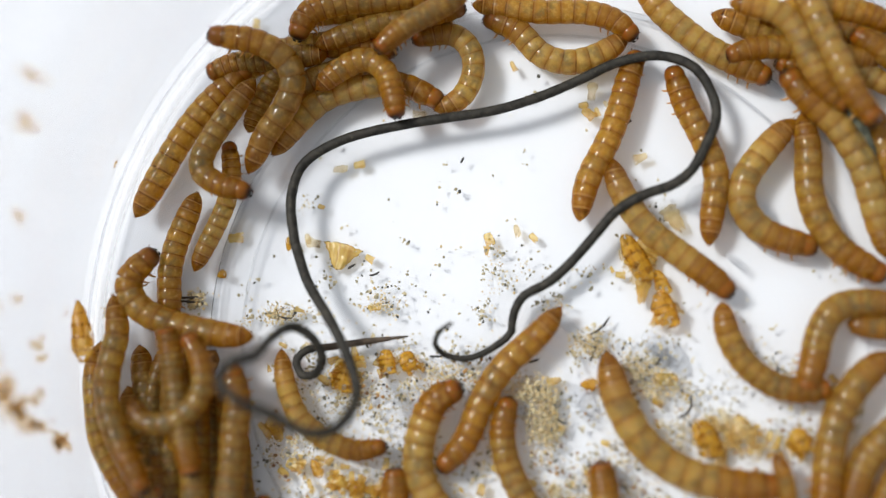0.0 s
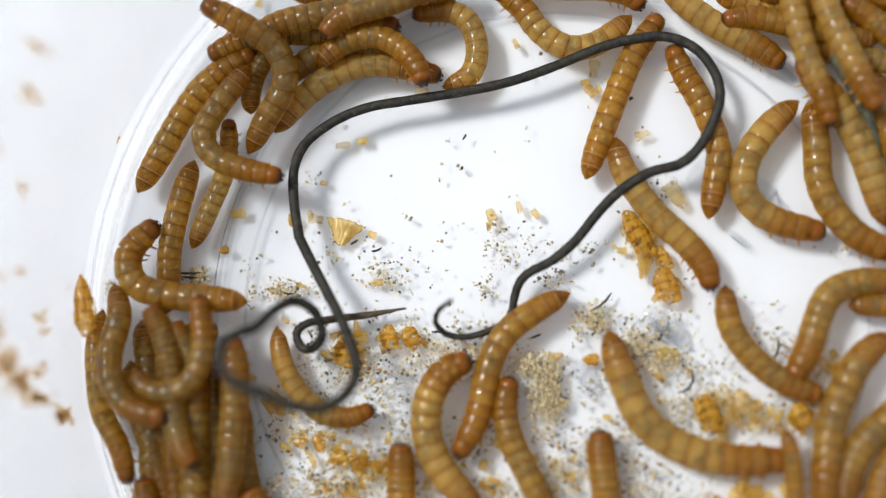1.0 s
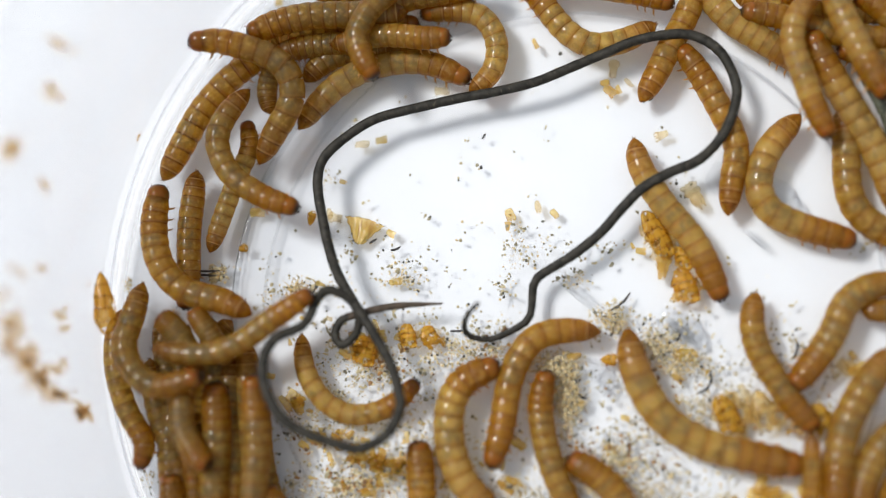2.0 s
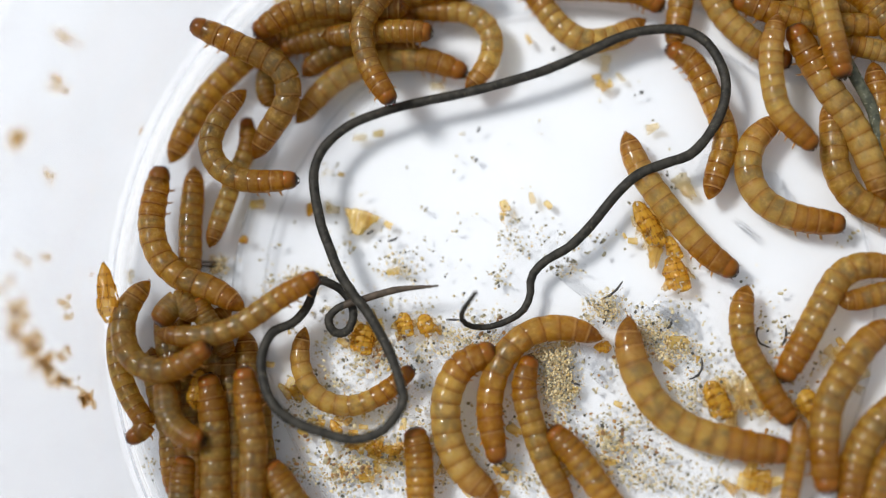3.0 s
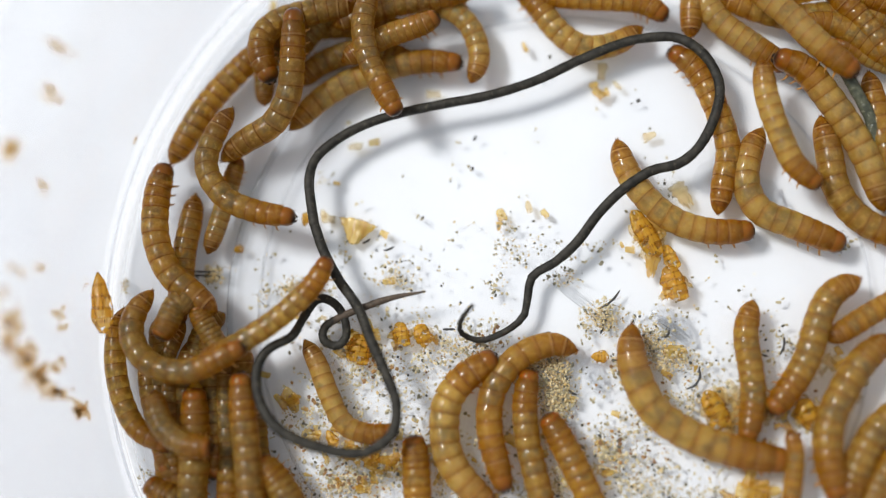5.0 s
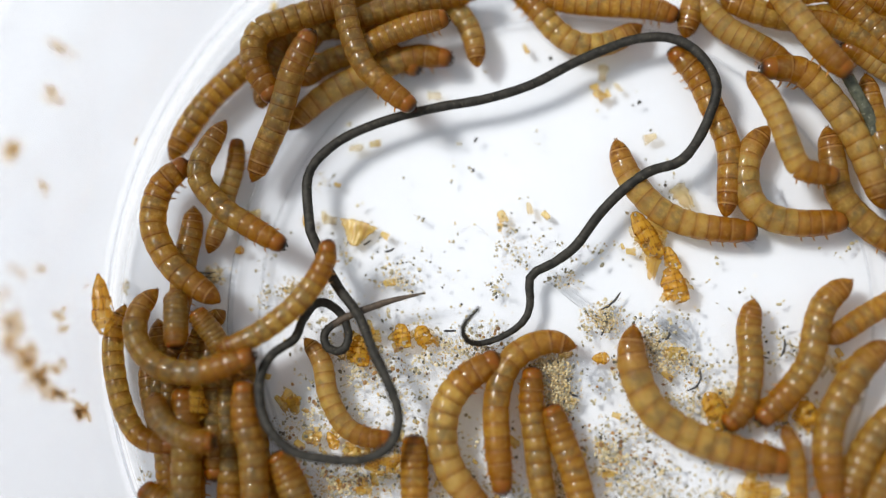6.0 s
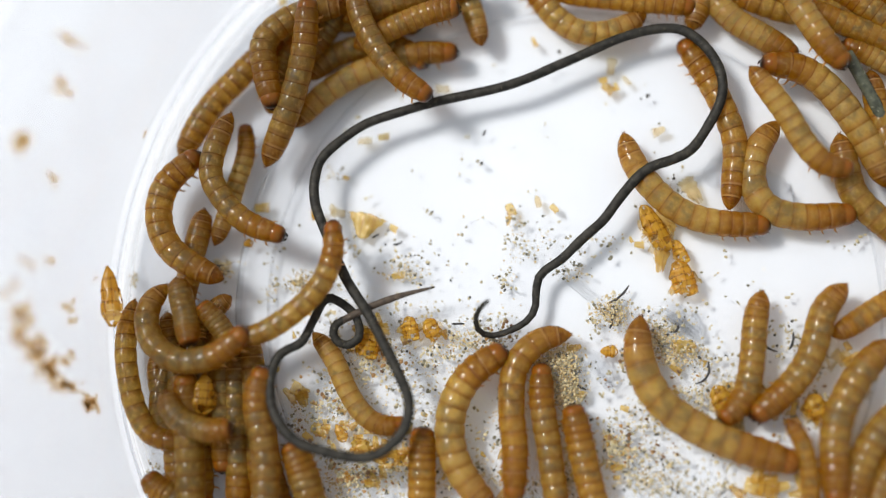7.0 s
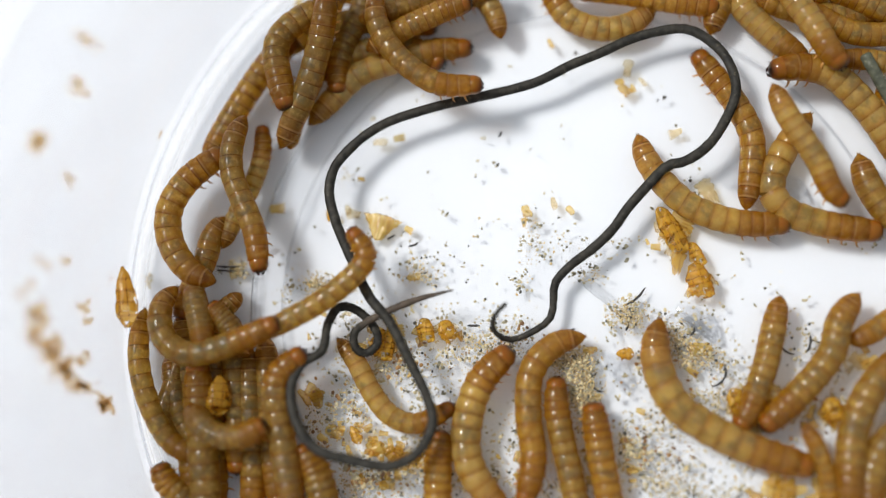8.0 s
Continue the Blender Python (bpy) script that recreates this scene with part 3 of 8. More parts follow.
mealworm("banded amber mealworm larva bent in a U on the clear floor", "pale", 3.32, (1.8, 1.8), [
    (0, 43.8, 18.0, 40.3, 14.4, 37.5, 10.4, 37.6, 7.0, 40.3, 4.2, 45.5, 2.6),
    (1, 44.1, 17.4, 40.5, 14.3, 37.6, 9.9, 37.6, 5.8, 40.8, 3.0, 46.3, 1.5),
    (1.5, 42.7, 16.6, 39.2, 12.8, 36.9, 8.8, 37.3, 5.0, 40.8, 2.7, 47.4, 0.5),
    (3, 41.0, 14.7, 37.5, 11.4, 37.0, 7.2, 38.9, 4.0, 42.5, 2.2, 47.8, 1.3),
    (3.5, 40.4, 14.0, 37.7, 11.3, 36.9, 7.4, 38.6, 4.2, 42.2, 2.1, 47.8, 0.0),
    (4.5, 39.1, 14.1, 37.4, 10.6, 37.0, 7.1, 38.7, 3.9, 42.3, 2.2, 47.8, -1.2),
    (6, 39.9, 14.8, 37.3, 11.3, 36.9, 7.4, 38.4, 4.2, 42.7, 2.8, 48.4, 3.0),
    (6.5, 40.0, 14.5, 37.5, 10.8, 37.0, 7.0, 38.6, 3.5, 42.9, 2.4, 48.6, 2.7),
    (7, 40.0, 14.6, 37.2, 10.9, 36.6, 6.9, 38.4, 3.8, 42.7, 2.7, 48.4, 3.1),
    (8, 41.9, 15.9, 39.0, 12.1, 36.8, 7.6, 37.7, 4.4, 42.3, 2.3, 49.4, 1.2),
])
mealworm("amber mealworm larva with grey gut patches showing through", "olive", 3.32, (1.8, 1.8), [
    (0, 44.7, 18.8, 45.3, 14.7, 45.2, 9.9, 46.2, 5.8, 48.7, 2.1, 53.4, -0.9),
    (1, 45.5, 17.5, 46.1, 12.5, 46.2, 7.7, 47.7, 4.0, 50.5, 0.9, 55.0, -1.2),
    (1.5, 46.6, 16.9, 47.2, 12.1, 46.9, 7.3, 47.7, 4.0, 50.5, 1.3, 55.6, -0.7),
    (3, 47.1, 16.9, 47.3, 12.3, 47.5, 8.1, 49.3, 4.6, 52.6, 2.6, 57.8, 1.0),
    (3.5, 46.3, 16.5, 46.9, 11.9, 47.2, 7.6, 49.1, 4.1, 52.3, 2.0, 57.5, 0.6),
    (4.5, 46.0, 16.2, 46.9, 11.8, 47.4, 7.6, 49.1, 4.1, 52.3, 1.9, 57.5, 0.6),
    (6.5, 47.1, 13.9, 47.6, 9.6, 48.1, 6.1, 50.3, 3.3, 53.5, 0.6, 57.3, -1.5),
    (8, 47.3, 10.6, 48.2, 7.1, 50.0, 4.0, 52.2, 1.9, 55.4, -0.2, 58.6, -1.6),
])
mealworm("long thick amber mealworm larva lying over its neighbours", "pale", 3.43, (2.2, 4), [
    (0, 54.0, 1.0, 52.6, 7.0, 51.2, 12.3, 48.4, 17.0, 45.1, 20.1, 42.6, 23.1),
    (1, 53.7, 2.1, 52.3, 7.5, 50.5, 12.9, 48.3, 16.6, 46.3, 18.9, 44.4, 21.6),
    (1.5, 53.1, 3.2, 51.3, 9.2, 49.1, 13.8, 46.9, 17.9, 44.7, 21.9, 43.4, 25.2),
    (3, 52.9, 3.8, 51.4, 8.9, 49.2, 13.8, 46.6, 17.9, 44.3, 22.1, 42.7, 25.3),
    (3.5, 53.0, 4.1, 51.5, 8.8, 49.3, 13.3, 46.7, 17.5, 44.4, 21.3, 42.6, 24.5),
    (4.5, 53.1, 3.7, 51.8, 8.8, 49.6, 13.3, 46.8, 17.8, 44.2, 21.6, 41.8, 23.2),
    (6, 53.1, 4.3, 51.6, 9.1, 49.7, 13.6, 46.8, 18.1, 43.5, 21.3, 39.2, 21.5),
    (6.5, 52.6, 5.0, 51.1, 9.4, 48.9, 13.9, 46.0, 18.1, 42.7, 20.8, 38.7, 21.5),
    (8, 52.5, 8.7, 50.3, 13.2, 47.4, 17.3, 44.1, 20.4, 40.3, 21.2, 37.1, 20.7),
])
mealworm("slim amber mealworm larva crawling over others with legs out", "pale", 2.84, (6, 5), [
    (0, 36.0, 31.2, 40.5, 30.5, 43.4, 28.4, 45.0, 24.7, 46.8, 21.0, 49.3, 18.7),
    (1, 41.1, 32.8, 42.7, 30.1, 43.6, 26.0, 44.7, 21.9, 46.2, 17.8, 47.1, 13.8),
    (1.5, 44.8, 31.4, 42.2, 29.1, 41.5, 25.5, 43.0, 21.4, 44.0, 17.4, 44.7, 13.7),
    (3, 40.5, 26.4, 39.5, 21.9, 39.6, 17.7, 40.3, 14.6, 41.9, 12.6, 44.2, 10.3),
    (3.5, 40.5, 24.8, 39.7, 20.8, 39.6, 16.6, 40.3, 13.2, 41.9, 10.8, 44.2, 9.9),
    (4, 40.3, 24.1, 39.2, 20.0, 39.2, 16.2, 40.3, 12.8, 41.5, 9.7, 44.3, 8.3),
    (4.5, 39.6, 22.6, 38.9, 18.6, 39.4, 15.2, 40.7, 11.8, 42.3, 8.3, 44.0, 6.4),
    (6, 36.8, 20.5, 38.9, 17.9, 40.5, 14.5, 41.7, 11.0, 42.9, 8.7, 46.9, 7.8),
    (6.5, 36.3, 20.0, 38.4, 17.4, 40.3, 14.0, 42.2, 10.6, 45.1, 8.5, 48.2, 7.0),
    (7, 36.1, 20.3, 38.3, 17.4, 40.4, 14.3, 42.3, 10.9, 44.6, 8.5, 47.5, 7.9),
    (8, 36.6, 18.3, 38.3, 14.5, 40.2, 11.5, 41.8, 8.8, 43.1, 5.7, 44.6, 4.2),
])
mealworm("pale honey mealworm larva with grey patches on the floor", "pale", 3.09, (6, 6.5), [
    (0, 43.4, 36.9, 44.8, 32.7, 46.5, 27.8, 48.3, 23.7, 50.0, 19.6, 52.1, 16.5),
    (1, 45.1, 34.1, 46.5, 29.2, 47.9, 25.0, 49.4, 21.5, 50.8, 18.1, 52.3, 15.3),
    (1.5, 43.7, 34.9, 45.1, 30.7, 46.5, 26.5, 48.3, 23.1, 50.1, 19.7, 52.4, 16.3),
    (3.5, 44.3, 37.8, 44.8, 33.4, 45.2, 29.0, 45.7, 25.4, 46.2, 22.2, 46.7, 19.1),
    (4.5, 36.7, 32.0, 39.3, 29.4, 41.9, 27.2, 44.4, 24.6, 46.9, 22.1, 49.4, 19.7),
    (6.5, 38.1, 35.5, 40.3, 32.5, 42.1, 28.9, 44.3, 25.2, 46.1, 22.4, 48.0, 20.2),
    (8, 36.0, 34.6, 38.2, 30.9, 40.1, 28.0, 41.9, 25.1, 43.4, 22.3, 44.7, 20.5),
])
mealworm("amber ringed mealworm larva lying on the clear tub floor", "amber", 3.03, (2.5, 2.5), [
    (0, 53.2, 19.2, 53.7, 15.0, 54.8, 11.0, 56.2, 6.9, 58.3, 3.6, 60.7, 0.9),
    (1.5, 53.1, 21.4, 53.6, 17.3, 54.4, 13.2, 55.8, 9.1, 57.9, 5.8, 60.3, 3.1),
    (3.5, 52.1, 21.2, 52.6, 16.6, 53.3, 12.3, 54.8, 8.1, 56.9, 4.6, 59.4, 1.8),
    (4.5, 52.2, 21.1, 52.8, 16.5, 53.5, 12.3, 54.9, 8.1, 57.0, 4.6, 59.4, 1.8),
    (6.5, 51.4, 21.0, 52.0, 16.4, 52.9, 12.2, 54.3, 8.0, 56.3, 4.5, 58.6, 1.7),
    (8, 50.4, 19.9, 51.1, 15.3, 52.0, 11.1, 53.3, 6.9, 55.1, 3.5, 57.5, 0.7),
])
mealworm("pale honey mealworm larva with grey patches on the floor", "pale", 3.18, (1.8, 1.8), [
    (0, 25.8, 35.4, 28.1, 32.2, 30.8, 29.6, 33.4, 27.4, 36.4, 25.6, 41.0, 23.1),
    (1.5, 29.0, 33.2, 31.5, 30.0, 34.3, 27.5, 37.2, 25.7, 40.2, 23.9, 42.8, 21.8),
    (3.5, 32.2, 35.4, 33.2, 31.7, 34.7, 27.9, 37.0, 25.0, 39.4, 23.1, 42.1, 21.6),
    (4.5, 31.9, 34.5, 32.9, 30.8, 34.8, 27.8, 37.2, 25.6, 39.5, 23.7, 42.2, 22.0),
    (6.5, 31.7, 32.2, 33.4, 29.2, 35.7, 27.0, 38.4, 25.5, 40.8, 24.0, 42.4, 22.8),
    (8, 32.5, 32.7, 34.2, 29.4, 36.1, 27.2, 38.1, 25.3, 39.8, 23.8, 41.1, 22.7),
])
mealworm("amber ringed mealworm larva lying on the clear tub floor", "amber", 2.88, (3, 3), [
    (0, 54.0, 24.5, 50.1, 25.3, 46.8, 25.9, 43.5, 26.5, 39.6, 26.6, 36.1, 25.6),
    (1.5, 53.8, 24.4, 49.9, 24.8, 46.0, 25.5, 42.0, 27.0, 38.8, 27.9, 35.4, 27.9),
    (3.5, 56.6, 25.5, 52.6, 25.8, 48.5, 25.9, 44.4, 26.4, 40.4, 27.7, 36.3, 29.5),
    (4.5, 57.8, 21.5, 53.8, 23.1, 51.2, 24.9, 48.6, 26.7, 45.9, 27.2, 43.2, 26.5),
    (6.5, 57.0, 21.8, 55.0, 22.9, 52.4, 24.8, 49.8, 26.3, 47.2, 27.4, 44.5, 28.5),
    (8, 55.1, 25.3, 52.4, 25.4, 49.7, 25.3, 47.1, 25.6, 44.4, 26.9, 41.8, 28.8),
])
mealworm("pale honey mealworm larva with grey patches on the floor", "pale", 2.62, (2.2, 2.2), [
    (0, 57.9, 20.5, 54.7, 21.9, 52.2, 23.4, 48.9, 23.8, 45.6, 24.2, 42.0, 24.9),
    (1.5, 59.1, 20.7, 55.8, 21.5, 52.6, 22.2, 50.0, 22.8, 48.0, 23.3, 46.1, 23.7),
    (3.5, 60.7, 21.1, 58.0, 21.9, 55.3, 22.5, 52.7, 23.2, 50.6, 23.7, 48.5, 24.2),
    (4.5, 60.6, 20.7, 58.0, 21.4, 55.3, 22.2, 53.0, 23.0, 50.7, 24.0, 48.0, 24.8),
    (6.5, 59.7, 18.1, 57.1, 19.6, 55.1, 20.7, 53.2, 22.0, 51.2, 23.5, 49.3, 24.7),
    (8, 58.4, 19.1, 55.8, 20.6, 53.1, 21.5, 50.5, 22.1, 48.1, 22.5, 45.1, 22.5),
])
mealworm("amber ringed mealworm larva lying on the clear tub floor", "amber", 3.01, (3.5, 3.5), [
    (0, 61.9, 20.0, 59.6, 21.8, 57.1, 23.6, 54.9, 25.0, 53.0, 26.4, 50.9, 27.9),
    (1.5, 58.6, 20.4, 56.8, 22.4, 54.9, 24.5, 53.1, 26.6, 51.2, 28.4, 49.3, 29.5),
    (3.5, 58.8, 19.0, 56.9, 21.5, 55.1, 24.0, 53.2, 27.0, 51.3, 29.2, 48.6, 31.0),
    (4.5, 59.3, 16.1, 57.1, 18.9, 55.0, 21.8, 52.8, 25.0, 50.6, 28.2, 48.0, 31.1),
    (6.5, 60.7, 20.2, 57.9, 22.7, 55.0, 24.9, 52.4, 27.3, 49.9, 29.5, 47.2, 31.5),
    (8, 58.7, 24.9, 56.0, 26.2, 53.1, 27.3, 49.8, 28.7, 47.1, 30.0, 43.8, 31.1),
])
mealworm("amber mealworm larva bent in a shallow U on the floor", "pale", 3.04, (1.8, 1.8), [
    (0, 24.4, 28.9, 20.9, 26.5, 17.1, 25.6, 13.7, 26.8, 11.0, 29.8, 7.2, 31.6),
    (1, 24.6, 28.4, 20.6, 25.2, 16.8, 24.6, 13.4, 26.8, 11.4, 29.7, 8.3, 32.3),
    (1.5, 25.2, 27.6, 21.4, 25.6, 17.3, 24.9, 14.0, 26.8, 11.2, 30.4, 8.5, 33.6),
    (3.5, 24.9, 27.4, 21.4, 25.3, 17.5, 24.8, 14.4, 26.9, 11.9, 30.3, 9.8, 32.9),
    (4.5, 25.1, 27.3, 21.6, 25.2, 17.7, 24.9, 14.6, 27.2, 12.5, 30.2, 10.1, 32.8),
    (6.5, 24.7, 28.3, 20.8, 26.2, 16.9, 25.9, 13.8, 27.8, 11.4, 30.8, 8.6, 33.4),
    (8, 23.4, 29.6, 19.9, 27.4, 16.4, 27.0, 12.9, 28.3, 11.2, 30.5, 9.5, 33.9),
])
mealworm("amber ringed mealworm larva lying on the clear tub floor", "amber", 2.89, (2.5, 2.5), [
    (0, 5.5, 33.0, 10.0, 32.4, 14.1, 31.8, 18.9, 31.7, 22.6, 30.7, 25.1, 28.4),
    (1, 8.3, 33.2, 12.4, 32.4, 16.6, 31.9, 20.7, 31.8, 24.1, 31.0, 25.7, 29.5),
    (1.5, 8.5, 33.4, 12.6, 33.0, 16.7, 32.5, 20.8, 31.7, 24.2, 31.0, 26.9, 30.2),
    (3.5, 10.5, 31.9, 14.8, 31.2, 18.3, 31.1, 21.8, 30.9, 24.6, 30.5, 26.8, 28.5),
    (4.5, 10.8, 32.2, 15.0, 31.6, 18.5, 31.3, 22.0, 31.1, 24.8, 30.6, 27.2, 28.6),
    (6.5, 12.1, 31.6, 16.3, 30.8, 20.5, 30.3, 23.9, 30.0, 26.7, 29.7, 29.5, 29.0),
    (8, 11.5, 32.1, 16.4, 31.7, 20.6, 31.1, 24.1, 30.4, 27.5, 29.8, 30.9, 29.2),
])
mealworm("slim amber mealworm larva curled like a C", "pale", 2.76, (2.2, 2.2), [
    (0, 0.9, 19.9, 4.0, 21.3, 5.6, 24.4, 5.2, 27.6, 2.7, 29.5, -1.5, 28.9),
    (1, 1.6, 19.8, 4.8, 21.2, 5.8, 24.4, 4.8, 28.0, 2.0, 29.5, -1.8, 29.2),
    (1.5, 2.3, 19.4, 5.1, 21.5, 5.7, 25.3, 4.4, 28.6, 1.6, 29.7, -2.5, 29.4),
    (3, 2.6, 18.6, 5.4, 22.2, 5.8, 25.9, 3.3, 28.5, -0.2, 29.0, -4.9, 29.1),
    (3.5, 3.5, 18.6, 5.1, 22.2, 4.5, 25.9, 2.0, 28.5, -1.2, 29.7, -5.2, 30.1),
    (4.5, 3.4, 19.7, 5.1, 22.9, 4.4, 26.6, 2.3, 29.2, -1.3, 30.4, -5.2, 30.7),
    (6, 4.4, 22.9, 3.9, 26.5, 2.3, 29.8, -0.5, 31.7, -3.7, 32.9, -6.6, 33.3),
    (6.5, 4.2, 24.2, 3.5, 27.5, 1.5, 30.5, -1.4, 32.8, -4.6, 33.9, -7.8, 34.4),
    (7, 3.9, 24.8, 3.3, 27.4, 2.3, 30.4, 0.2, 33.1, -3.0, 34.6, -6.3, 35.1),
    (8, 4.3, 25.9, 3.4, 29.1, 1.7, 31.7, -0.8, 34.0, -4.0, 35.5, -7.6, 36.4),
])
mealworm("amber mealworm larva arched at the edge of the pile", "pale", 3.04, (2, 2.2), [
    (0, -19.0, 14.7, -16.0, 18.6, -12.6, 21.7, -8.1, 23.0, -3.2, 23.2, 1.6, 21.0),
    (1, -19.0, 14.6, -16.1, 18.4, -11.9, 21.6, -7.7, 22.9, -2.8, 22.4, 1.0, 21.3),
    (1.5, -18.5, 14.8, -15.9, 18.3, -12.2, 21.4, -7.3, 23.1, -2.5, 22.9, 2.0, 20.8),
    (3.5, -18.7, 14.8, -16.1, 18.2, -12.6, 21.1, -8.0, 22.4, -2.6, 22.7, 2.5, 21.0),
    (4.5, -18.8, 14.9, -15.8, 18.2, -12.2, 20.7, -7.6, 22.4, -2.3, 23.1, 2.8, 22.7),
    (6, -19.1, 15.3, -16.1, 18.5, -12.6, 20.9, -8.3, 22.7, -3.4, 24.4, 0.9, 24.0),
    (6.5, -19.3, 14.8, -16.2, 18.4, -12.7, 20.9, -8.4, 22.6, -3.5, 23.6, 1.1, 23.0),
    (7, -19.6, 14.7, -16.5, 18.3, -12.9, 20.8, -9.0, 22.5, -4.4, 23.9, 0.5, 24.0),
    (8, -19.6, 15.1, -16.7, 18.4, -13.2, 21.7, -8.9, 23.1, -4.7, 24.4, 0.3, 24.7),
])
mealworm("amber ringed mealworm larva lying on the clear tub floor", "amber", 2.85, (4.5, 5.5), [
    (0, -13.2, 22.1, -10.5, 24.4, -7.4, 25.7, -4.9, 24.2, -3.9, 21.3, -3.4, 18.5),
    (1, -13.6, 22.3, -10.2, 25.0, -6.4, 25.6, -3.3, 24.0, -1.3, 21.5, -0.6, 19.5),
    (1.5, -13.9, 24.2, -11.2, 24.8, -8.4, 25.7, -5.3, 25.5, -2.3, 24.9, 0.6, 25.1),
    (3, -15.2, 25.2, -12.3, 25.3, -9.5, 25.4, -6.7, 25.5, -4.2, 25.4, -1.7, 25.1),
    (3.5, -15.5, 25.1, -12.6, 25.4, -9.8, 25.6, -7.0, 25.8, -4.5, 25.5, -2.0, 25.2),
    (4.5, -12.3, 22.9, -9.5, 24.6, -6.6, 25.9, -4.2, 26.5, -2.4, 27.1, -1.0, 28.1),
    (6.5, -11.7, 24.1, -8.9, 25.4, -6.0, 26.7, -3.2, 27.7, -1.1, 28.1, 1.0, 28.2),
    (8, -12.2, 23.8, -9.4, 25.5, -6.9, 26.8, -4.5, 27.8, -2.0, 28.8, 0.4, 29.4),
])
mealworm("dark amber mealworm larva heaped with others by the wall", "umber", 2.81, (7, 7), [
    (0, 5.4, 34.2, 3.3, 32.1, 1.0, 30.8, -1.4, 29.5, -3.4, 28.1, -5.3, 26.4),
    (1, 0.3, 30.7, -2.4, 29.7, -5.1, 28.7, -7.8, 28.1, -10.5, 27.1, -12.2, 25.4),
    (1.5, -4.9, 31.3, -7.6, 30.0, -9.6, 28.6, -10.9, 26.9, -10.9, 24.5, -10.2, 22.4),
    (3, -5.8, 31.0, -8.2, 28.5, -9.9, 25.7, -9.5, 22.1, -8.1, 18.9, -6.3, 16.1),
    (3.5, -5.4, 31.3, -7.5, 28.8, -8.8, 25.6, -8.5, 22.4, -7.1, 19.5, -5.3, 16.6),
    (4.5, -5.8, 32.0, -7.5, 29.5, -8.6, 26.7, -8.3, 23.1, -7.2, 19.5, -5.8, 15.6),
    (6, -12.0, 33.1, -11.8, 30.2, -10.9, 25.9, -9.2, 21.9, -6.4, 19.0, -3.3, 16.5),
    (6.5, -11.4, 32.6, -11.5, 29.7, -11.0, 26.5, -9.3, 23.2, -6.5, 20.0, -3.6, 16.9),
    (7, -11.7, 31.5, -11.0, 27.8, -9.6, 24.6, -7.5, 21.3, -5.0, 18.8, -2.4, 17.0),
    (8, -10.9, 30.9, -10.9, 27.2, -9.5, 24.0, -6.7, 20.8, -2.9, 18.6, 1.9, 18.5),
])
mealworm("dark amber mealworm larva heaped with others by the wall", "umber", 3.25, (5, 5.5), [
    (0, 2.5, 33.5, -2.2, 33.3, -6.3, 33.0, -10.5, 32.7, -14.2, 31.4, -15.5, 28.5),
    (1, -2.6, 30.0, -6.7, 29.4, -10.8, 28.7, -14.2, 28.1, -18.3, 27.1, -21.7, 25.0),
    (1.5, -5.0, 28.5, -9.1, 28.2, -13.2, 28.0, -17.0, 27.8, -20.7, 27.1, -24.1, 26.0),
    (3.5, -4.2, 28.4, -8.4, 28.8, -12.6, 29.2, -16.8, 28.9, -20.3, 27.5, -22.7, 25.1),
    (4.5, -8.8, 29.9, -13.0, 29.6, -17.2, 28.9, -20.7, 27.5, -21.9, 25.0, -21.2, 21.9),
    (6, -11.9, 30.2, -15.4, 29.5, -19.6, 28.2, -22.7, 26.7, -23.0, 23.0, -20.4, 18.3),
    (6.5, -12.4, 29.4, -16.6, 28.9, -20.4, 27.8, -23.1, 25.1, -22.9, 21.1, -21.9, 17.3),
    (7, -12.3, 29.5, -16.5, 28.8, -20.3, 27.4, -23.0, 24.7, -22.6, 20.7, -21.6, 16.6),
    (8, -15.0, 30.2, -18.5, 28.8, -21.6, 27.0, -23.4, 24.4, -23.0, 20.8, -21.8, 16.4),
])
mealworm("brown headed mealworm larva climbing out of the pile", "umber", 3.10, (3.5, 8), [
    (0, -21.6, 12.2, -19.4, 16.7, -16.5, 20.6, -16.0, 24.5, -19.7, 27.4, -25.5, 28.2),
    (1, -21.9, 11.7, -19.6, 15.8, -17.2, 19.7, -18.0, 23.6, -21.4, 26.2, -26.6, 29.0),
    (1.5, -22.6, 10.3, -20.6, 14.2, -18.5, 18.2, -19.4, 22.1, -23.7, 24.3, -30.6, 24.4),
    (3, -23.6, 10.0, -21.3, 13.7, -19.1, 17.0, -19.7, 20.4, -24.5, 23.1, -30.5, 25.8),
    (3.5, -23.5, 10.0, -20.9, 14.0, -19.1, 17.7, -20.1, 21.4, -24.2, 25.2, -27.9, 29.0),
    (4, -25.8, 11.2, -22.2, 13.7, -18.9, 16.7, -17.7, 20.3, -18.7, 24.7, -19.2, 30.2),
    (4.5, -28.4, 11.9, -24.8, 13.8, -20.4, 15.3, -17.9, 18.9, -17.8, 23.6, -18.4, 29.8),
    (6, -23.2, 8.5, -21.5, 12.5, -20.0, 15.5, -18.9, 18.4, -17.8, 21.7, -15.7, 25.6),
    (6.5, -23.1, 9.1, -21.0, 13.5, -19.3, 17.5, -17.8, 21.5, -15.8, 25.1, -12.6, 28.3),
    (7, -22.7, 9.4, -20.9, 13.4, -19.4, 17.1, -18.3, 20.4, -17.5, 24.4, -17.1, 29.1),
    (8, -22.8, 11.9, -21.0, 15.7, -19.3, 19.3, -18.1, 23.0, -17.3, 26.2, -16.7, 29.9),
])
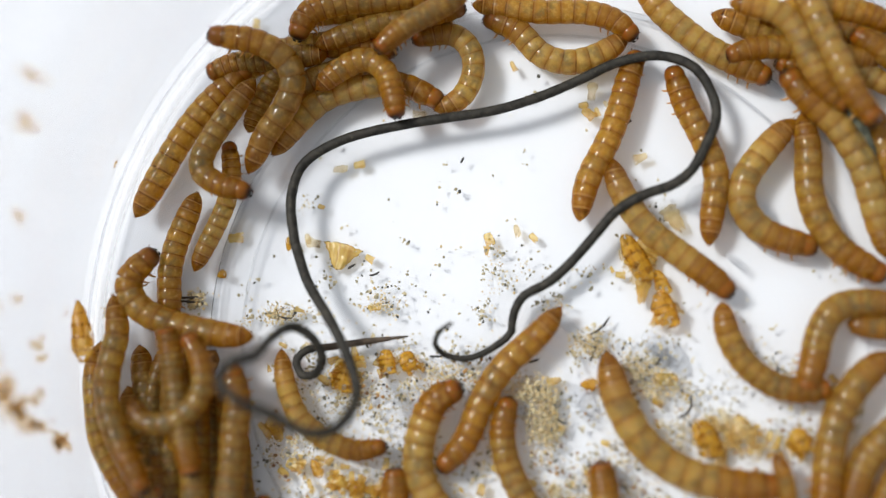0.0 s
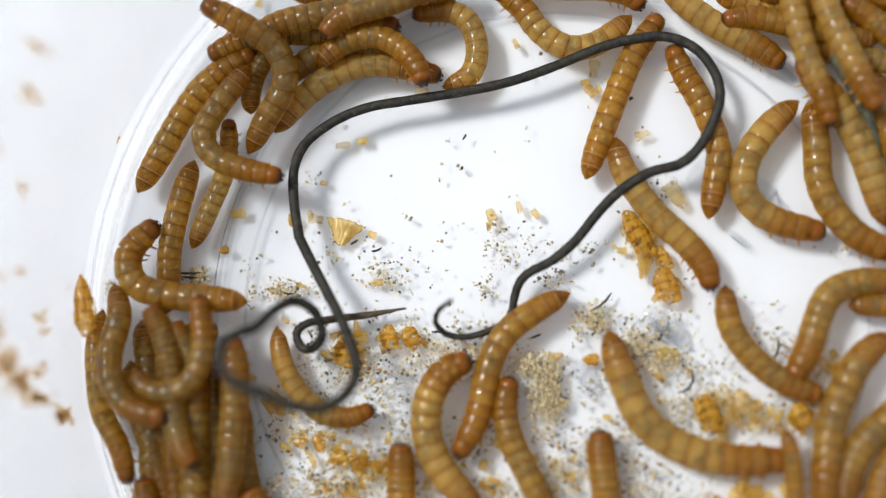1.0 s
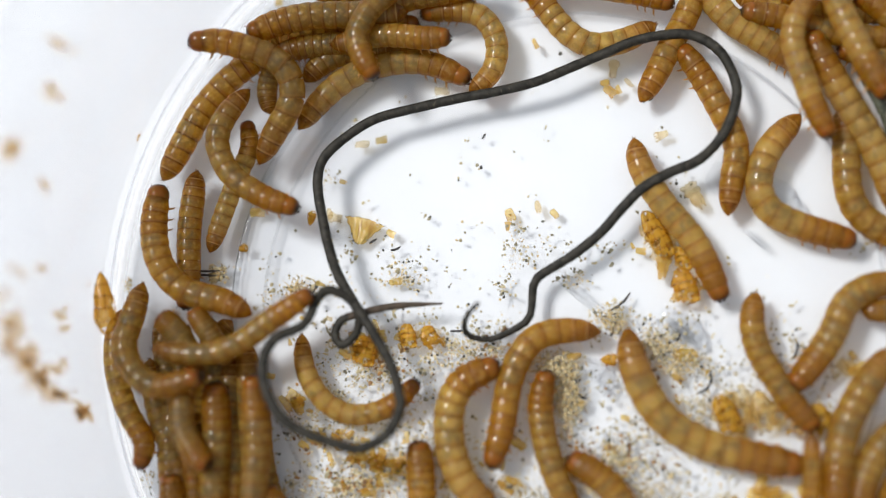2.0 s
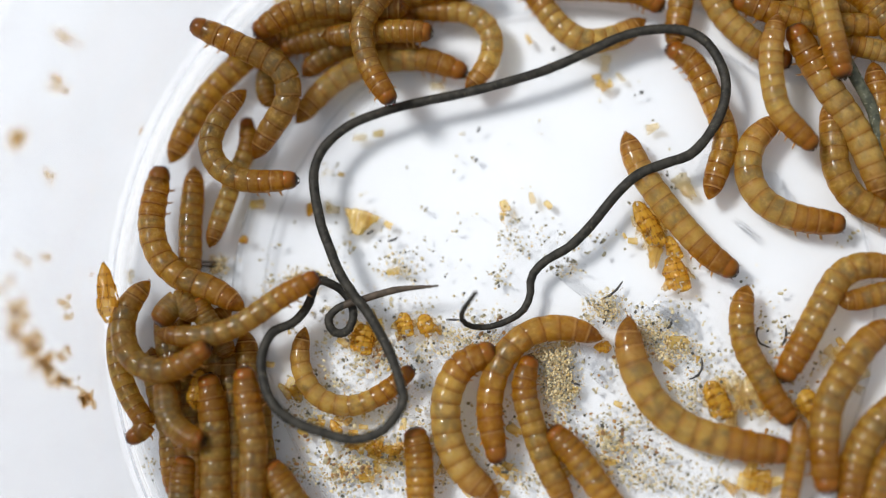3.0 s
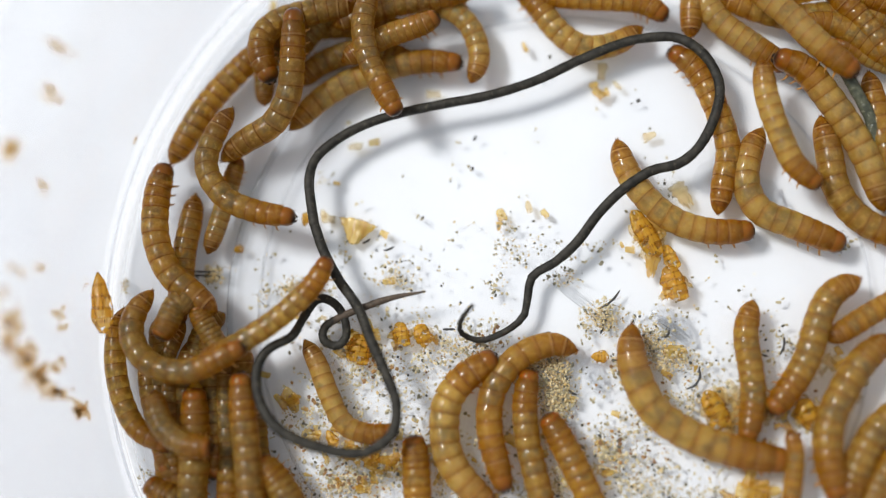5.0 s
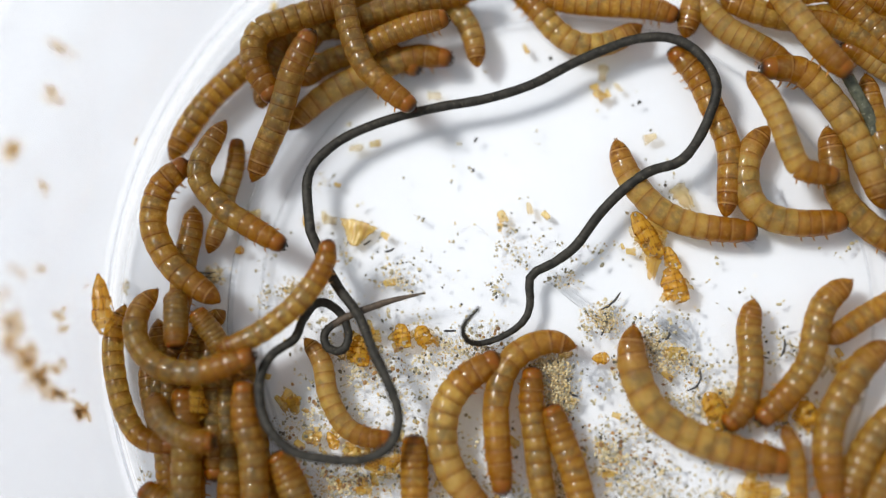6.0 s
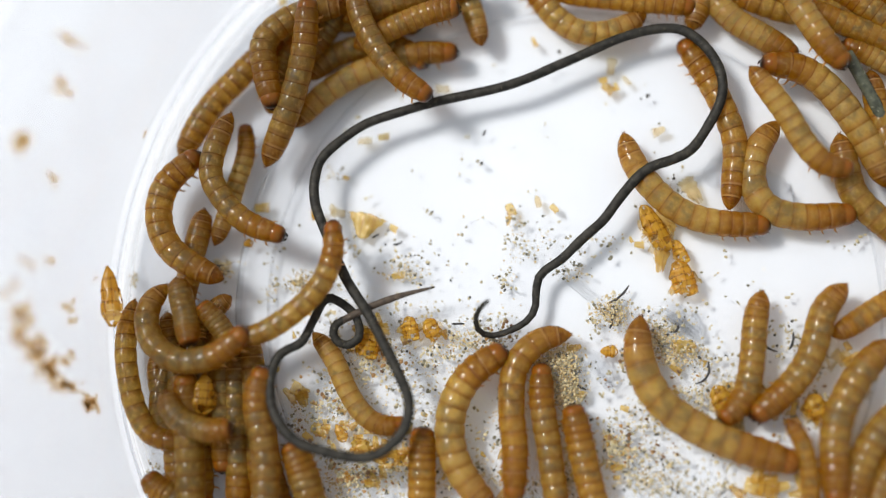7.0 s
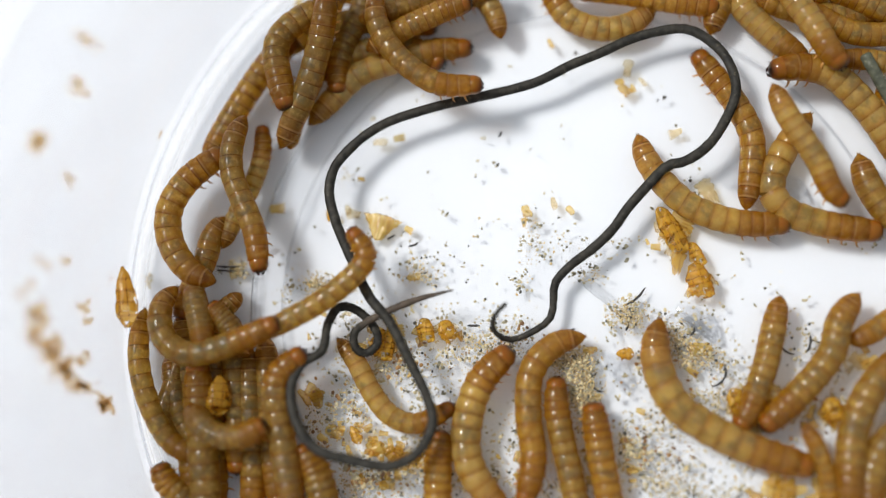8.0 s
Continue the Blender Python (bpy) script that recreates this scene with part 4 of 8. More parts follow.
mealworm("dark amber mealworm larva heaped with others by the wall", "umber", 2.88, (3, 3), [
    (0, -12.1, 27.1, -15.6, 26.8, -18.4, 26.5, -21.2, 26.4, -24.0, 25.9, -26.8, 24.9),
    (1, -11.1, 26.6, -14.6, 26.7, -18.1, 26.8, -21.6, 26.5, -24.4, 25.5, -27.0, 24.2),
    (1.5, -7.3, 25.0, -10.7, 25.0, -13.5, 25.2, -16.3, 25.1, -19.0, 24.8, -21.8, 23.8),
    (3.5, -5.8, 25.8, -8.6, 26.2, -11.5, 26.3, -14.3, 26.0, -17.2, 25.3, -20.0, 24.2),
    (4.5, -9.7, 33.6, -11.5, 31.4, -13.6, 29.6, -15.7, 27.8, -17.5, 25.7, -18.9, 23.5),
    (6.5, -10.6, 34.1, -12.0, 31.9, -13.7, 29.8, -15.5, 27.6, -17.2, 25.8, -18.6, 24.0),
    (8, -11.8, 33.9, -12.8, 30.9, -13.8, 28.0, -15.2, 25.1, -16.0, 22.2, -16.0, 18.9),
])
mealworm("amber mealworm larva lying along the tub wall", "amber", 3.17, (2, 2.5), [
    (0, -35.8, 7.3, -33.4, 11.5, -30.7, 16.3, -27.9, 20.2, -25.2, 22.9, -22.0, 25.7),
    (1, -35.8, 7.4, -33.4, 11.6, -30.7, 16.5, -28.0, 20.4, -24.5, 23.1, -21.7, 24.5),
    (1.5, -35.5, 7.9, -33.2, 12.1, -30.9, 16.6, -27.8, 20.5, -24.7, 22.9, -21.9, 24.6),
    (3.5, -34.2, 10.5, -32.2, 14.8, -29.7, 18.8, -26.6, 22.0, -23.7, 24.5, -20.9, 26.3),
    (4.5, -33.8, 10.6, -31.4, 14.9, -29.0, 18.8, -26.2, 22.0, -23.7, 24.5, -21.5, 25.9),
    (6, -33.9, 11.7, -31.8, 15.7, -29.3, 19.2, -26.5, 21.9, -23.9, 24.3, -21.1, 26.7),
    (6.5, -34.2, 11.0, -32.3, 15.1, -29.8, 18.6, -27.0, 21.0, -24.3, 23.5, -21.2, 26.0),
    (8, -32.6, 10.5, -31.0, 13.2, -29.0, 16.7, -26.8, 20.3, -24.5, 23.5, -21.7, 25.9),
])
mealworm("hook shaped amber mealworm larva with a dark head", "olive", 2.84, (5, 6), [
    (0, -20.7, 23.5, -23.7, 19.3, -26.3, 15.2, -26.9, 12.4, -24.8, 10.6, -21.1, 9.5),
    (1, -21.5, 22.3, -24.4, 18.5, -27.0, 14.3, -25.9, 11.1, -22.0, 9.3, -17.6, 8.3),
    (1.5, -23.7, 19.7, -26.0, 16.9, -27.2, 13.7, -26.0, 9.6, -22.8, 6.4, -17.9, 3.9),
    (3, -24.5, 18.3, -27.2, 15.4, -28.7, 11.8, -27.6, 8.6, -24.0, 6.7, -18.0, 6.7),
    (3.5, -24.1, 18.2, -26.8, 15.3, -28.0, 11.4, -27.2, 8.5, -23.6, 6.6, -18.1, 6.3),
    (4.5, -24.9, 17.9, -27.1, 14.7, -28.1, 10.1, -26.0, 6.5, -22.2, 5.0, -17.3, 4.8),
    (6, -26.4, 15.7, -28.3, 12.5, -29.6, 8.9, -26.7, 5.0, -23.1, 2.5, -18.9, 0.0),
    (6.5, -26.5, 15.9, -28.1, 12.7, -29.0, 8.4, -26.7, 4.5, -23.5, 2.4, -19.4, 1.1),
    (7, -26.8, 15.8, -28.4, 12.2, -29.1, 8.0, -27.0, 4.4, -24.2, 1.9, -20.0, 0.3),
    (7.5, -26.3, 16.0, -27.8, 12.4, -28.2, 8.1, -26.8, 4.2, -25.4, 0.7, -24.5, -3.1),
    (8, -27.0, 15.6, -28.4, 12.3, -28.4, 8.4, -26.8, 4.5, -25.3, 1.0, -24.5, -3.7),
])
mealworm("thin amber mealworm larva partly under another", "pale", 2.35, (2, 2), [
    (0, -28.3, 0.6, -27.3, 3.0, -25.9, 5.8, -24.6, 8.9, -24.0, 12.4, -24.4, 16.3),
    (1, -28.9, 0.4, -27.9, 2.8, -26.6, 5.9, -25.3, 9.1, -24.7, 12.9, -24.8, 16.1),
    (1.5, -29.0, -0.1, -28.0, 3.0, -27.1, 5.8, -25.8, 9.3, -24.5, 12.7, -24.9, 15.9),
    (3.5, -29.2, -1.0, -28.2, 2.1, -27.2, 5.0, -26.3, 7.8, -24.9, 11.4, -25.0, 15.1),
    (4.5, -28.8, -0.5, -28.2, 1.6, -27.5, 3.7, -26.9, 5.8, -26.2, 8.0, -25.2, 10.8),
    (6.5, -28.8, -0.1, -27.9, 2.7, -27.2, 4.9, -26.6, 7.7, -25.6, 11.3, -25.7, 14.9),
    (8, -30.0, -0.4, -29.0, 2.4, -27.7, 5.3, -26.3, 8.1, -25.4, 11.7, -25.5, 14.9),
])
mealworm("slim brown mealworm larva mostly hidden under others", "umber", 2.48, (2, 2.5), [
    (0, -22.0, 17.6, -21.0, 20.4, -19.8, 22.9, -18.5, 24.9, -17.1, 26.3, -15.7, 27.3),
    (1.5, -22.0, 16.8, -22.4, 19.0, -22.2, 21.1, -21.2, 23.2, -19.8, 24.6, -18.4, 25.3),
    (3.5, -21.8, 16.9, -22.6, 18.7, -22.6, 20.8, -21.6, 23.0, -20.1, 24.4, -18.7, 25.1),
    (4.5, -22.0, 18.2, -22.1, 20.2, -22.2, 22.3, -21.5, 24.5, -20.5, 26.3, -19.1, 27.7),
    (6.5, -22.6, 17.9, -22.6, 19.9, -21.9, 22.1, -21.2, 24.2, -20.2, 26.0, -19.1, 27.5),
    (8, -22.0, 12.0, -21.7, 14.5, -21.1, 16.6, -20.0, 18.8, -19.0, 20.9, -18.0, 23.1),
])
mealworm("amber ringed mealworm larva lying on the clear tub floor", "amber", 2.90, (2, 2), [
    (0, -28.1, 10.3, -29.5, 6.9, -30.8, 3.4, -31.4, 0.0, -31.3, -3.5, -31.9, -7.6),
    (1, -28.9, 11.2, -30.2, 7.4, -31.2, 3.2, -31.7, -0.3, -31.7, -3.7, -32.2, -7.1),
    (1.5, -30.7, 10.1, -31.3, 6.5, -31.7, 3.0, -31.7, -0.4, -31.6, -3.8, -31.9, -6.6),
    (3.5, -31.4, 9.0, -31.5, 5.0, -31.7, 1.5, -31.6, -2.1, -31.9, -5.6, -32.1, -8.4),
    (4.5, -30.5, 7.7, -31.1, 4.1, -31.7, 0.9, -31.9, -2.6, -32.2, -6.1, -32.4, -8.9),
    (6.5, -30.8, 4.9, -31.0, 2.1, -31.6, -0.7, -31.9, -3.6, -32.2, -6.3, -32.4, -8.4),
    (8, -29.7, 3.5, -31.4, 1.0, -32.0, -1.4, -33.0, -3.9, -34.3, -6.7, -34.9, -8.8),
])
mealworm("orange headed mealworm larva climbing along the tub wall", "amber", 3.26, (5, 4), [
    (0, -20.3, -7.6, -24.3, -7.3, -29.8, -6.1, -34.3, -4.0, -35.7, -0.6, -32.8, 2.6),
    (1, -21.4, -6.5, -25.3, -6.1, -30.1, -5.7, -35.0, -4.3, -36.0, -0.5, -33.0, 3.0),
    (1.5, -22.6, -7.7, -26.1, -6.5, -30.9, -5.5, -34.1, -2.7, -35.3, 1.4, -34.9, 6.2),
    (3, -24.0, -8.9, -27.7, -6.6, -32.0, -4.9, -34.9, -2.0, -36.0, 2.2, -35.1, 8.7),
    (3.5, -25.3, -8.8, -28.7, -6.7, -32.6, -4.2, -34.7, -1.0, -35.1, 3.2, -35.0, 8.6),
    (4.5, -26.8, -8.6, -30.0, -6.1, -32.9, -3.7, -34.5, 0.5, -34.9, 4.8, -35.0, 9.8),
    (6, -26.5, -6.6, -29.7, -4.5, -32.9, -1.7, -35.2, 2.9, -34.4, 7.8, -31.4, 10.6),
    (6.5, -26.9, -5.9, -29.8, -4.7, -33.0, -1.8, -34.6, 2.4, -34.1, 7.0, -30.8, 11.5),
    (7, -27.2, -4.8, -30.4, -3.4, -34.0, -0.9, -35.6, 3.0, -34.8, 7.2, -31.1, 10.8),
    (8, -30.0, -5.0, -33.3, -3.6, -35.8, -0.1, -36.2, 4.1, -33.9, 8.0, -29.9, 11.1),
])
mealworm("thick amber mealworm larva curled on the heap by the wall", "olive", 2.97, (4, 7.5), [
    (0, -37.6, -2.4, -36.7, -7.0, -37.5, -11.7, -37.1, -15.7, -35.1, -20.3, -32.1, -25.4),
    (1, -37.7, -4.2, -36.7, -8.0, -37.5, -12.1, -37.1, -15.4, -34.8, -18.7, -30.3, -20.0),
    (1.5, -36.9, -4.0, -36.9, -8.1, -37.9, -11.5, -36.8, -14.8, -33.9, -17.1, -29.1, -17.1),
    (3, -36.0, -5.3, -38.4, -8.6, -38.5, -12.5, -36.3, -15.6, -32.3, -16.3, -27.8, -13.7),
    (3.5, -35.2, -5.5, -38.0, -8.6, -37.9, -12.8, -35.6, -15.6, -31.3, -16.0, -26.7, -15.0),
    (4, -35.0, -5.0, -37.5, -8.1, -37.4, -12.0, -34.7, -15.1, -30.1, -15.5, -24.9, -13.9),
    (4.5, -35.1, -5.3, -37.2, -8.5, -36.9, -11.9, -34.2, -14.7, -29.6, -15.1, -23.8, -12.2),
    (6, -34.4, -4.9, -36.5, -7.6, -36.5, -11.0, -33.8, -14.1, -28.9, -15.2, -22.0, -13.3),
    (6.5, -34.1, -5.2, -36.2, -8.0, -35.6, -12.2, -32.5, -14.9, -27.6, -15.0, -22.8, -13.4),
    (7.5, -34.6, -5.3, -36.7, -8.4, -35.7, -12.2, -31.3, -14.3, -27.3, -12.8, -24.3, -9.4),
    (8, -34.9, -5.4, -36.7, -8.0, -35.9, -11.9, -32.4, -13.8, -27.3, -12.5, -21.9, -10.2),
])
mealworm("slim amber mealworm larva pressed against the tub wall", "olive", 2.61, (2.5, 3.5), [
    (0, -39.3, -7.9, -40.1, -11.6, -39.7, -15.6, -39.0, -19.6, -36.8, -23.6, -34.2, -27.5),
    (1, -39.5, -7.1, -40.1, -11.2, -39.8, -15.2, -39.0, -19.3, -36.7, -23.3, -35.5, -27.2),
    (1.5, -39.3, -7.3, -40.2, -10.7, -39.8, -14.7, -38.3, -19.4, -36.0, -23.3, -35.5, -26.6),
    (3, -39.2, -7.0, -40.1, -11.5, -39.7, -15.6, -38.1, -19.4, -36.0, -22.8, -37.8, -24.3),
    (3.5, -38.7, -6.6, -39.5, -11.2, -39.0, -15.3, -38.1, -18.8, -36.5, -22.1, -37.0, -24.8),
    (4.5, -38.8, -7.2, -39.5, -11.0, -39.3, -15.1, -38.0, -19.2, -36.1, -21.9, -32.9, -23.9),
    (6, -38.8, -6.6, -40.1, -10.8, -39.5, -15.6, -38.2, -19.6, -36.0, -22.7, -31.8, -23.7),
    (6.5, -38.5, -6.4, -39.5, -10.5, -39.3, -14.7, -38.3, -19.4, -36.1, -22.8, -31.5, -23.5),
    (8, -39.2, -7.8, -39.8, -11.6, -39.4, -15.7, -37.6, -20.5, -34.6, -24.5, -29.8, -25.8),
])
mealworm("raised amber mealworm larva reaching out over the dark worm", "olive", 2.68, (6.5, 7), [
    (0, -34.0, -14.7, -32.9, -17.4, -28.9, -17.4, -26.0, -14.5, -26.0, -10.6, -27.7, -7.6),
    (1, -34.4, -14.2, -32.6, -16.8, -28.6, -16.8, -26.3, -13.6, -26.2, -9.6, -26.8, -6.3),
    (1.5, -34.5, -12.6, -30.7, -13.5, -26.7, -13.5, -23.5, -11.9, -20.2, -9.3, -16.5, -6.4),
    (3, -34.3, -11.9, -30.5, -12.3, -26.4, -11.9, -23.0, -10.3, -19.7, -8.0, -15.0, -5.3),
    (3.5, -33.9, -12.1, -30.7, -13.6, -26.6, -13.6, -23.3, -11.7, -19.3, -9.0, -14.1, -6.0),
    (4, -31.6, -12.8, -28.2, -12.8, -24.8, -11.8, -21.5, -9.8, -17.8, -7.5, -13.4, -5.2),
    (4.5, -29.7, -14.1, -25.6, -12.8, -22.3, -11.1, -18.9, -8.8, -15.6, -6.2, -13.3, -3.5),
    (6, -26.6, -12.5, -22.6, -11.2, -18.6, -8.6, -15.6, -5.6, -13.6, -2.2, -13.3, 0.1),
    (6.5, -26.4, -12.4, -23.0, -11.3, -19.0, -9.0, -15.7, -5.7, -14.1, -2.7, -13.9, 0.0),
    (7, -26.0, -12.1, -22.3, -11.5, -18.0, -8.8, -15.0, -5.5, -13.7, -1.8, -13.8, 1.6),
    (7.5, -25.5, -12.1, -21.8, -11.0, -18.2, -8.5, -15.2, -5.3, -13.2, -2.7, -12.6, 1.0),
    (8, -24.7, -11.8, -20.9, -9.8, -17.1, -7.7, -13.8, -5.2, -11.6, -2.3, -13.4, 0.8),
])
mealworm("wide pale mealworm larva in the heap by the wall", "olive", 3.56, (3, 4), [
    (0, -27.2, -34.0, -27.2, -29.5, -27.2, -25.5, -27.3, -21.6, -27.3, -17.7, -27.4, -13.7),
    (1, -27.4, -34.3, -27.5, -29.8, -27.5, -25.9, -27.6, -22.0, -27.6, -18.0, -27.7, -14.1),
    (1.5, -27.3, -36.2, -27.4, -31.7, -27.4, -27.8, -27.2, -23.9, -27.1, -20.0, -27.2, -16.1),
    (3.5, -27.1, -38.0, -27.2, -33.4, -27.3, -28.8, -27.6, -24.8, -28.1, -20.8, -28.9, -17.1),
    (4.5, -28.8, -37.7, -28.9, -33.2, -29.0, -29.2, -28.7, -25.3, -28.8, -21.3, -28.9, -17.3),
    (6.5, -30.6, -37.9, -30.7, -33.4, -30.8, -29.4, -30.9, -24.8, -31.2, -20.8, -31.5, -16.8),
    (8, -30.5, -36.3, -30.6, -31.7, -31.0, -27.1, -31.5, -22.5, -31.9, -18.5, -32.1, -14.4),
])
mealworm("dark amber mealworm larva heaped with others by the wall", "umber", 3.25, (4.5, 5.5), [
    (0, -23.2, -30.6, -22.9, -26.8, -22.6, -22.9, -22.3, -19.0, -22.0, -15.1, -22.7, -11.2),
    (1, -23.5, -30.4, -23.2, -27.2, -22.9, -23.3, -22.6, -19.4, -22.5, -14.8, -23.0, -10.9),
    (1.5, -22.7, -33.4, -22.5, -29.6, -22.2, -25.8, -21.9, -22.6, -22.0, -18.7, -22.3, -15.4),
    (3.5, -22.5, -37.2, -22.5, -33.3, -22.6, -28.8, -22.6, -24.9, -23.4, -20.9, -24.1, -16.2),
    (4.5, -22.2, -36.3, -22.2, -32.4, -22.6, -27.9, -23.0, -23.6, -23.4, -19.4, -23.8, -15.4),
    (6.5, -22.2, -37.1, -21.9, -32.6, -21.6, -28.1, -22.0, -24.2, -23.1, -20.2, -23.1, -16.2),
    (8, -19.9, -32.9, -20.7, -28.4, -21.4, -23.8, -22.2, -19.8, -22.1, -16.2, -19.0, -13.6),
])
mealworm("dark amber mealworm larva heaped with others by the wall", "umber", 2.21, (2, 2.5), [
    (0, -31.5, -8.2, -32.4, -11.6, -33.0, -14.3, -32.5, -18.3, -32.0, -22.3, -31.5, -26.2),
    (1.5, -31.4, -9.3, -31.9, -12.7, -31.5, -16.7, -31.0, -20.0, -30.5, -23.9, -30.0, -27.9),
    (3.5, -31.4, -8.4, -33.4, -12.5, -34.2, -16.7, -34.1, -20.8, -32.9, -24.2, -31.3, -27.5),
    (4.5, -31.4, -8.2, -33.3, -12.4, -34.2, -16.5, -34.4, -20.5, -33.9, -23.9, -33.1, -27.3),
    (6.5, -31.6, -11.2, -34.0, -13.9, -34.9, -17.4, -34.8, -20.8, -33.2, -24.1, -31.7, -26.8),
    (8, -34.4, -12.9, -35.3, -15.7, -36.0, -18.4, -36.6, -20.8, -34.9, -23.8, -32.7, -26.5),
])
mealworm("dark amber mealworm larva heaped with others by the wall", "umber", 2.97, (5, 6), [
    (0, -29.3, -18.3, -29.4, -15.7, -29.5, -13.1, -29.7, -10.5, -30.1, -8.5, -30.4, -6.5),
    (1.5, -30.1, -16.1, -30.4, -14.1, -31.0, -12.2, -31.6, -10.5, -32.4, -9.2, -33.5, -7.7),
    (3.5, -29.6, -8.7, -30.6, -7.4, -32.0, -6.7, -32.9, -7.8, -33.6, -9.5, -34.1, -11.2),
    (4.5, -28.9, -8.6, -30.2, -7.2, -31.2, -6.5, -32.2, -7.6, -33.1, -9.3, -34.0, -10.7),
    (6.5, -33.1, -4.7, -32.3, -6.4, -31.8, -8.1, -31.4, -9.8, -31.1, -11.2, -30.8, -12.4),
    (8, -32.5, -5.4, -32.4, -7.1, -31.9, -8.8, -31.5, -10.2, -31.2, -11.6, -31.0, -12.7),
])
mealworm("dark amber mealworm larva heaped with others by the wall", "umber", 2.72, (4, 5), [
    (0, -28.2, -21.0, -28.5, -19.0, -28.9, -17.0, -29.4, -15.7, -29.8, -14.4, -30.2, -13.1),
    (1.5, -26.0, -14.1, -26.7, -12.8, -27.7, -11.4, -28.4, -10.1, -29.4, -8.8, -30.0, -7.5),
    (3.5, -25.9, -14.8, -26.7, -13.1, -27.6, -11.6, -28.5, -10.4, -29.3, -8.9, -30.0, -7.7),
    (4.5, -25.9, -14.6, -26.5, -12.9, -27.4, -11.2, -28.1, -9.9, -28.8, -8.5, -29.3, -7.2),
    (6.5, -25.5, -14.1, -26.2, -12.4, -27.1, -10.9, -27.9, -9.8, -28.8, -8.8, -29.6, -7.8),
    (8, -25.9, -13.8, -27.0, -12.1, -28.0, -10.8, -28.7, -9.8, -29.7, -8.8, -30.7, -7.8),
])
mealworm("dark amber mealworm larva heaped with others by the wall", "umber", 3.16, (2.5, 3), [
    (0, -31.4, -36.7, -32.8, -34.0, -33.1, -31.5, -33.7, -29.5, -34.1, -27.9, -34.4, -26.9),
    (1.5, -30.2, -38.5, -31.5, -36.6, -32.3, -34.3, -32.6, -31.8, -32.9, -29.5, -33.3, -27.2),
    (3.5, -30.4, -38.2, -31.2, -36.1, -31.1, -33.5, -31.1, -31.2, -31.1, -28.8, -30.8, -26.5),
    (4.5, -25.3, -35.2, -27.4, -33.5, -29.4, -31.9, -31.0, -30.4, -32.7, -29.1, -34.6, -27.9),
    (6.5, -26.0, -34.7, -28.0, -33.4, -30.1, -32.2, -32.1, -30.9, -34.5, -29.8, -35.9, -28.5),
    (8, -27.6, -36.3, -29.7, -34.4, -31.8, -32.1, -33.7, -30.4, -35.6, -28.8, -36.6, -26.7),
])
mealworm("dark amber mealworm larva heaped with others by the wall", "umber", 2.96, (5.5, 6.5), [
    (0, -30.1, -10.5, -29.3, -13.1, -28.8, -15.7, -28.2, -18.3, -27.6, -20.9, -26.9, -23.5),
    (1.5, -30.3, -16.1, -30.1, -18.7, -30.0, -21.3, -29.2, -23.2, -28.3, -24.8, -27.1, -25.8),
    (3.5, -34.3, -17.5, -33.8, -19.6, -33.2, -21.6, -31.9, -23.2, -30.3, -23.9, -28.4, -24.2),
    (4.5, -33.9, -17.3, -33.6, -19.7, -32.6, -22.0, -30.8, -23.6, -29.1, -24.2, -27.0, -24.3),
    (6.5, -33.9, -17.5, -33.4, -19.9, -32.0, -21.5, -30.2, -22.3, -28.5, -22.9, -26.4, -22.9),
    (8, -32.5, -19.6, -31.5, -21.3, -30.1, -22.7, -28.0, -23.5, -25.7, -23.3, -23.3, -22.0),
])
mealworm("dark amber mealworm larva heaped with others by the wall", "umber", 3.70, (3, 3.5), [
    (0, -12.8, -37.7, -14.8, -35.2, -16.5, -32.6, -17.8, -30.4, -18.8, -28.5, -19.8, -26.5),
    (1.5, -14.4, -38.6, -16.1, -36.0, -17.7, -33.8, -19.1, -32.2, -20.1, -31.0, -21.4, -29.0),
    (3.5, -14.0, -37.9, -15.4, -35.4, -16.8, -32.7, -18.0, -30.8, -19.4, -28.8, -20.9, -26.8),
    (4.5, -14.4, -36.4, -15.5, -34.1, -17.0, -31.9, -18.5, -29.9, -20.2, -27.9, -22.3, -26.1),
    (6.5, -15.1, -37.8, -15.7, -35.3, -16.2, -32.0, -16.9, -29.4, -17.8, -26.8, -19.0, -24.3),
    (8, -15.4, -38.1, -15.8, -35.2, -16.3, -32.3, -16.9, -29.7, -17.9, -27.0, -19.5, -24.4),
])
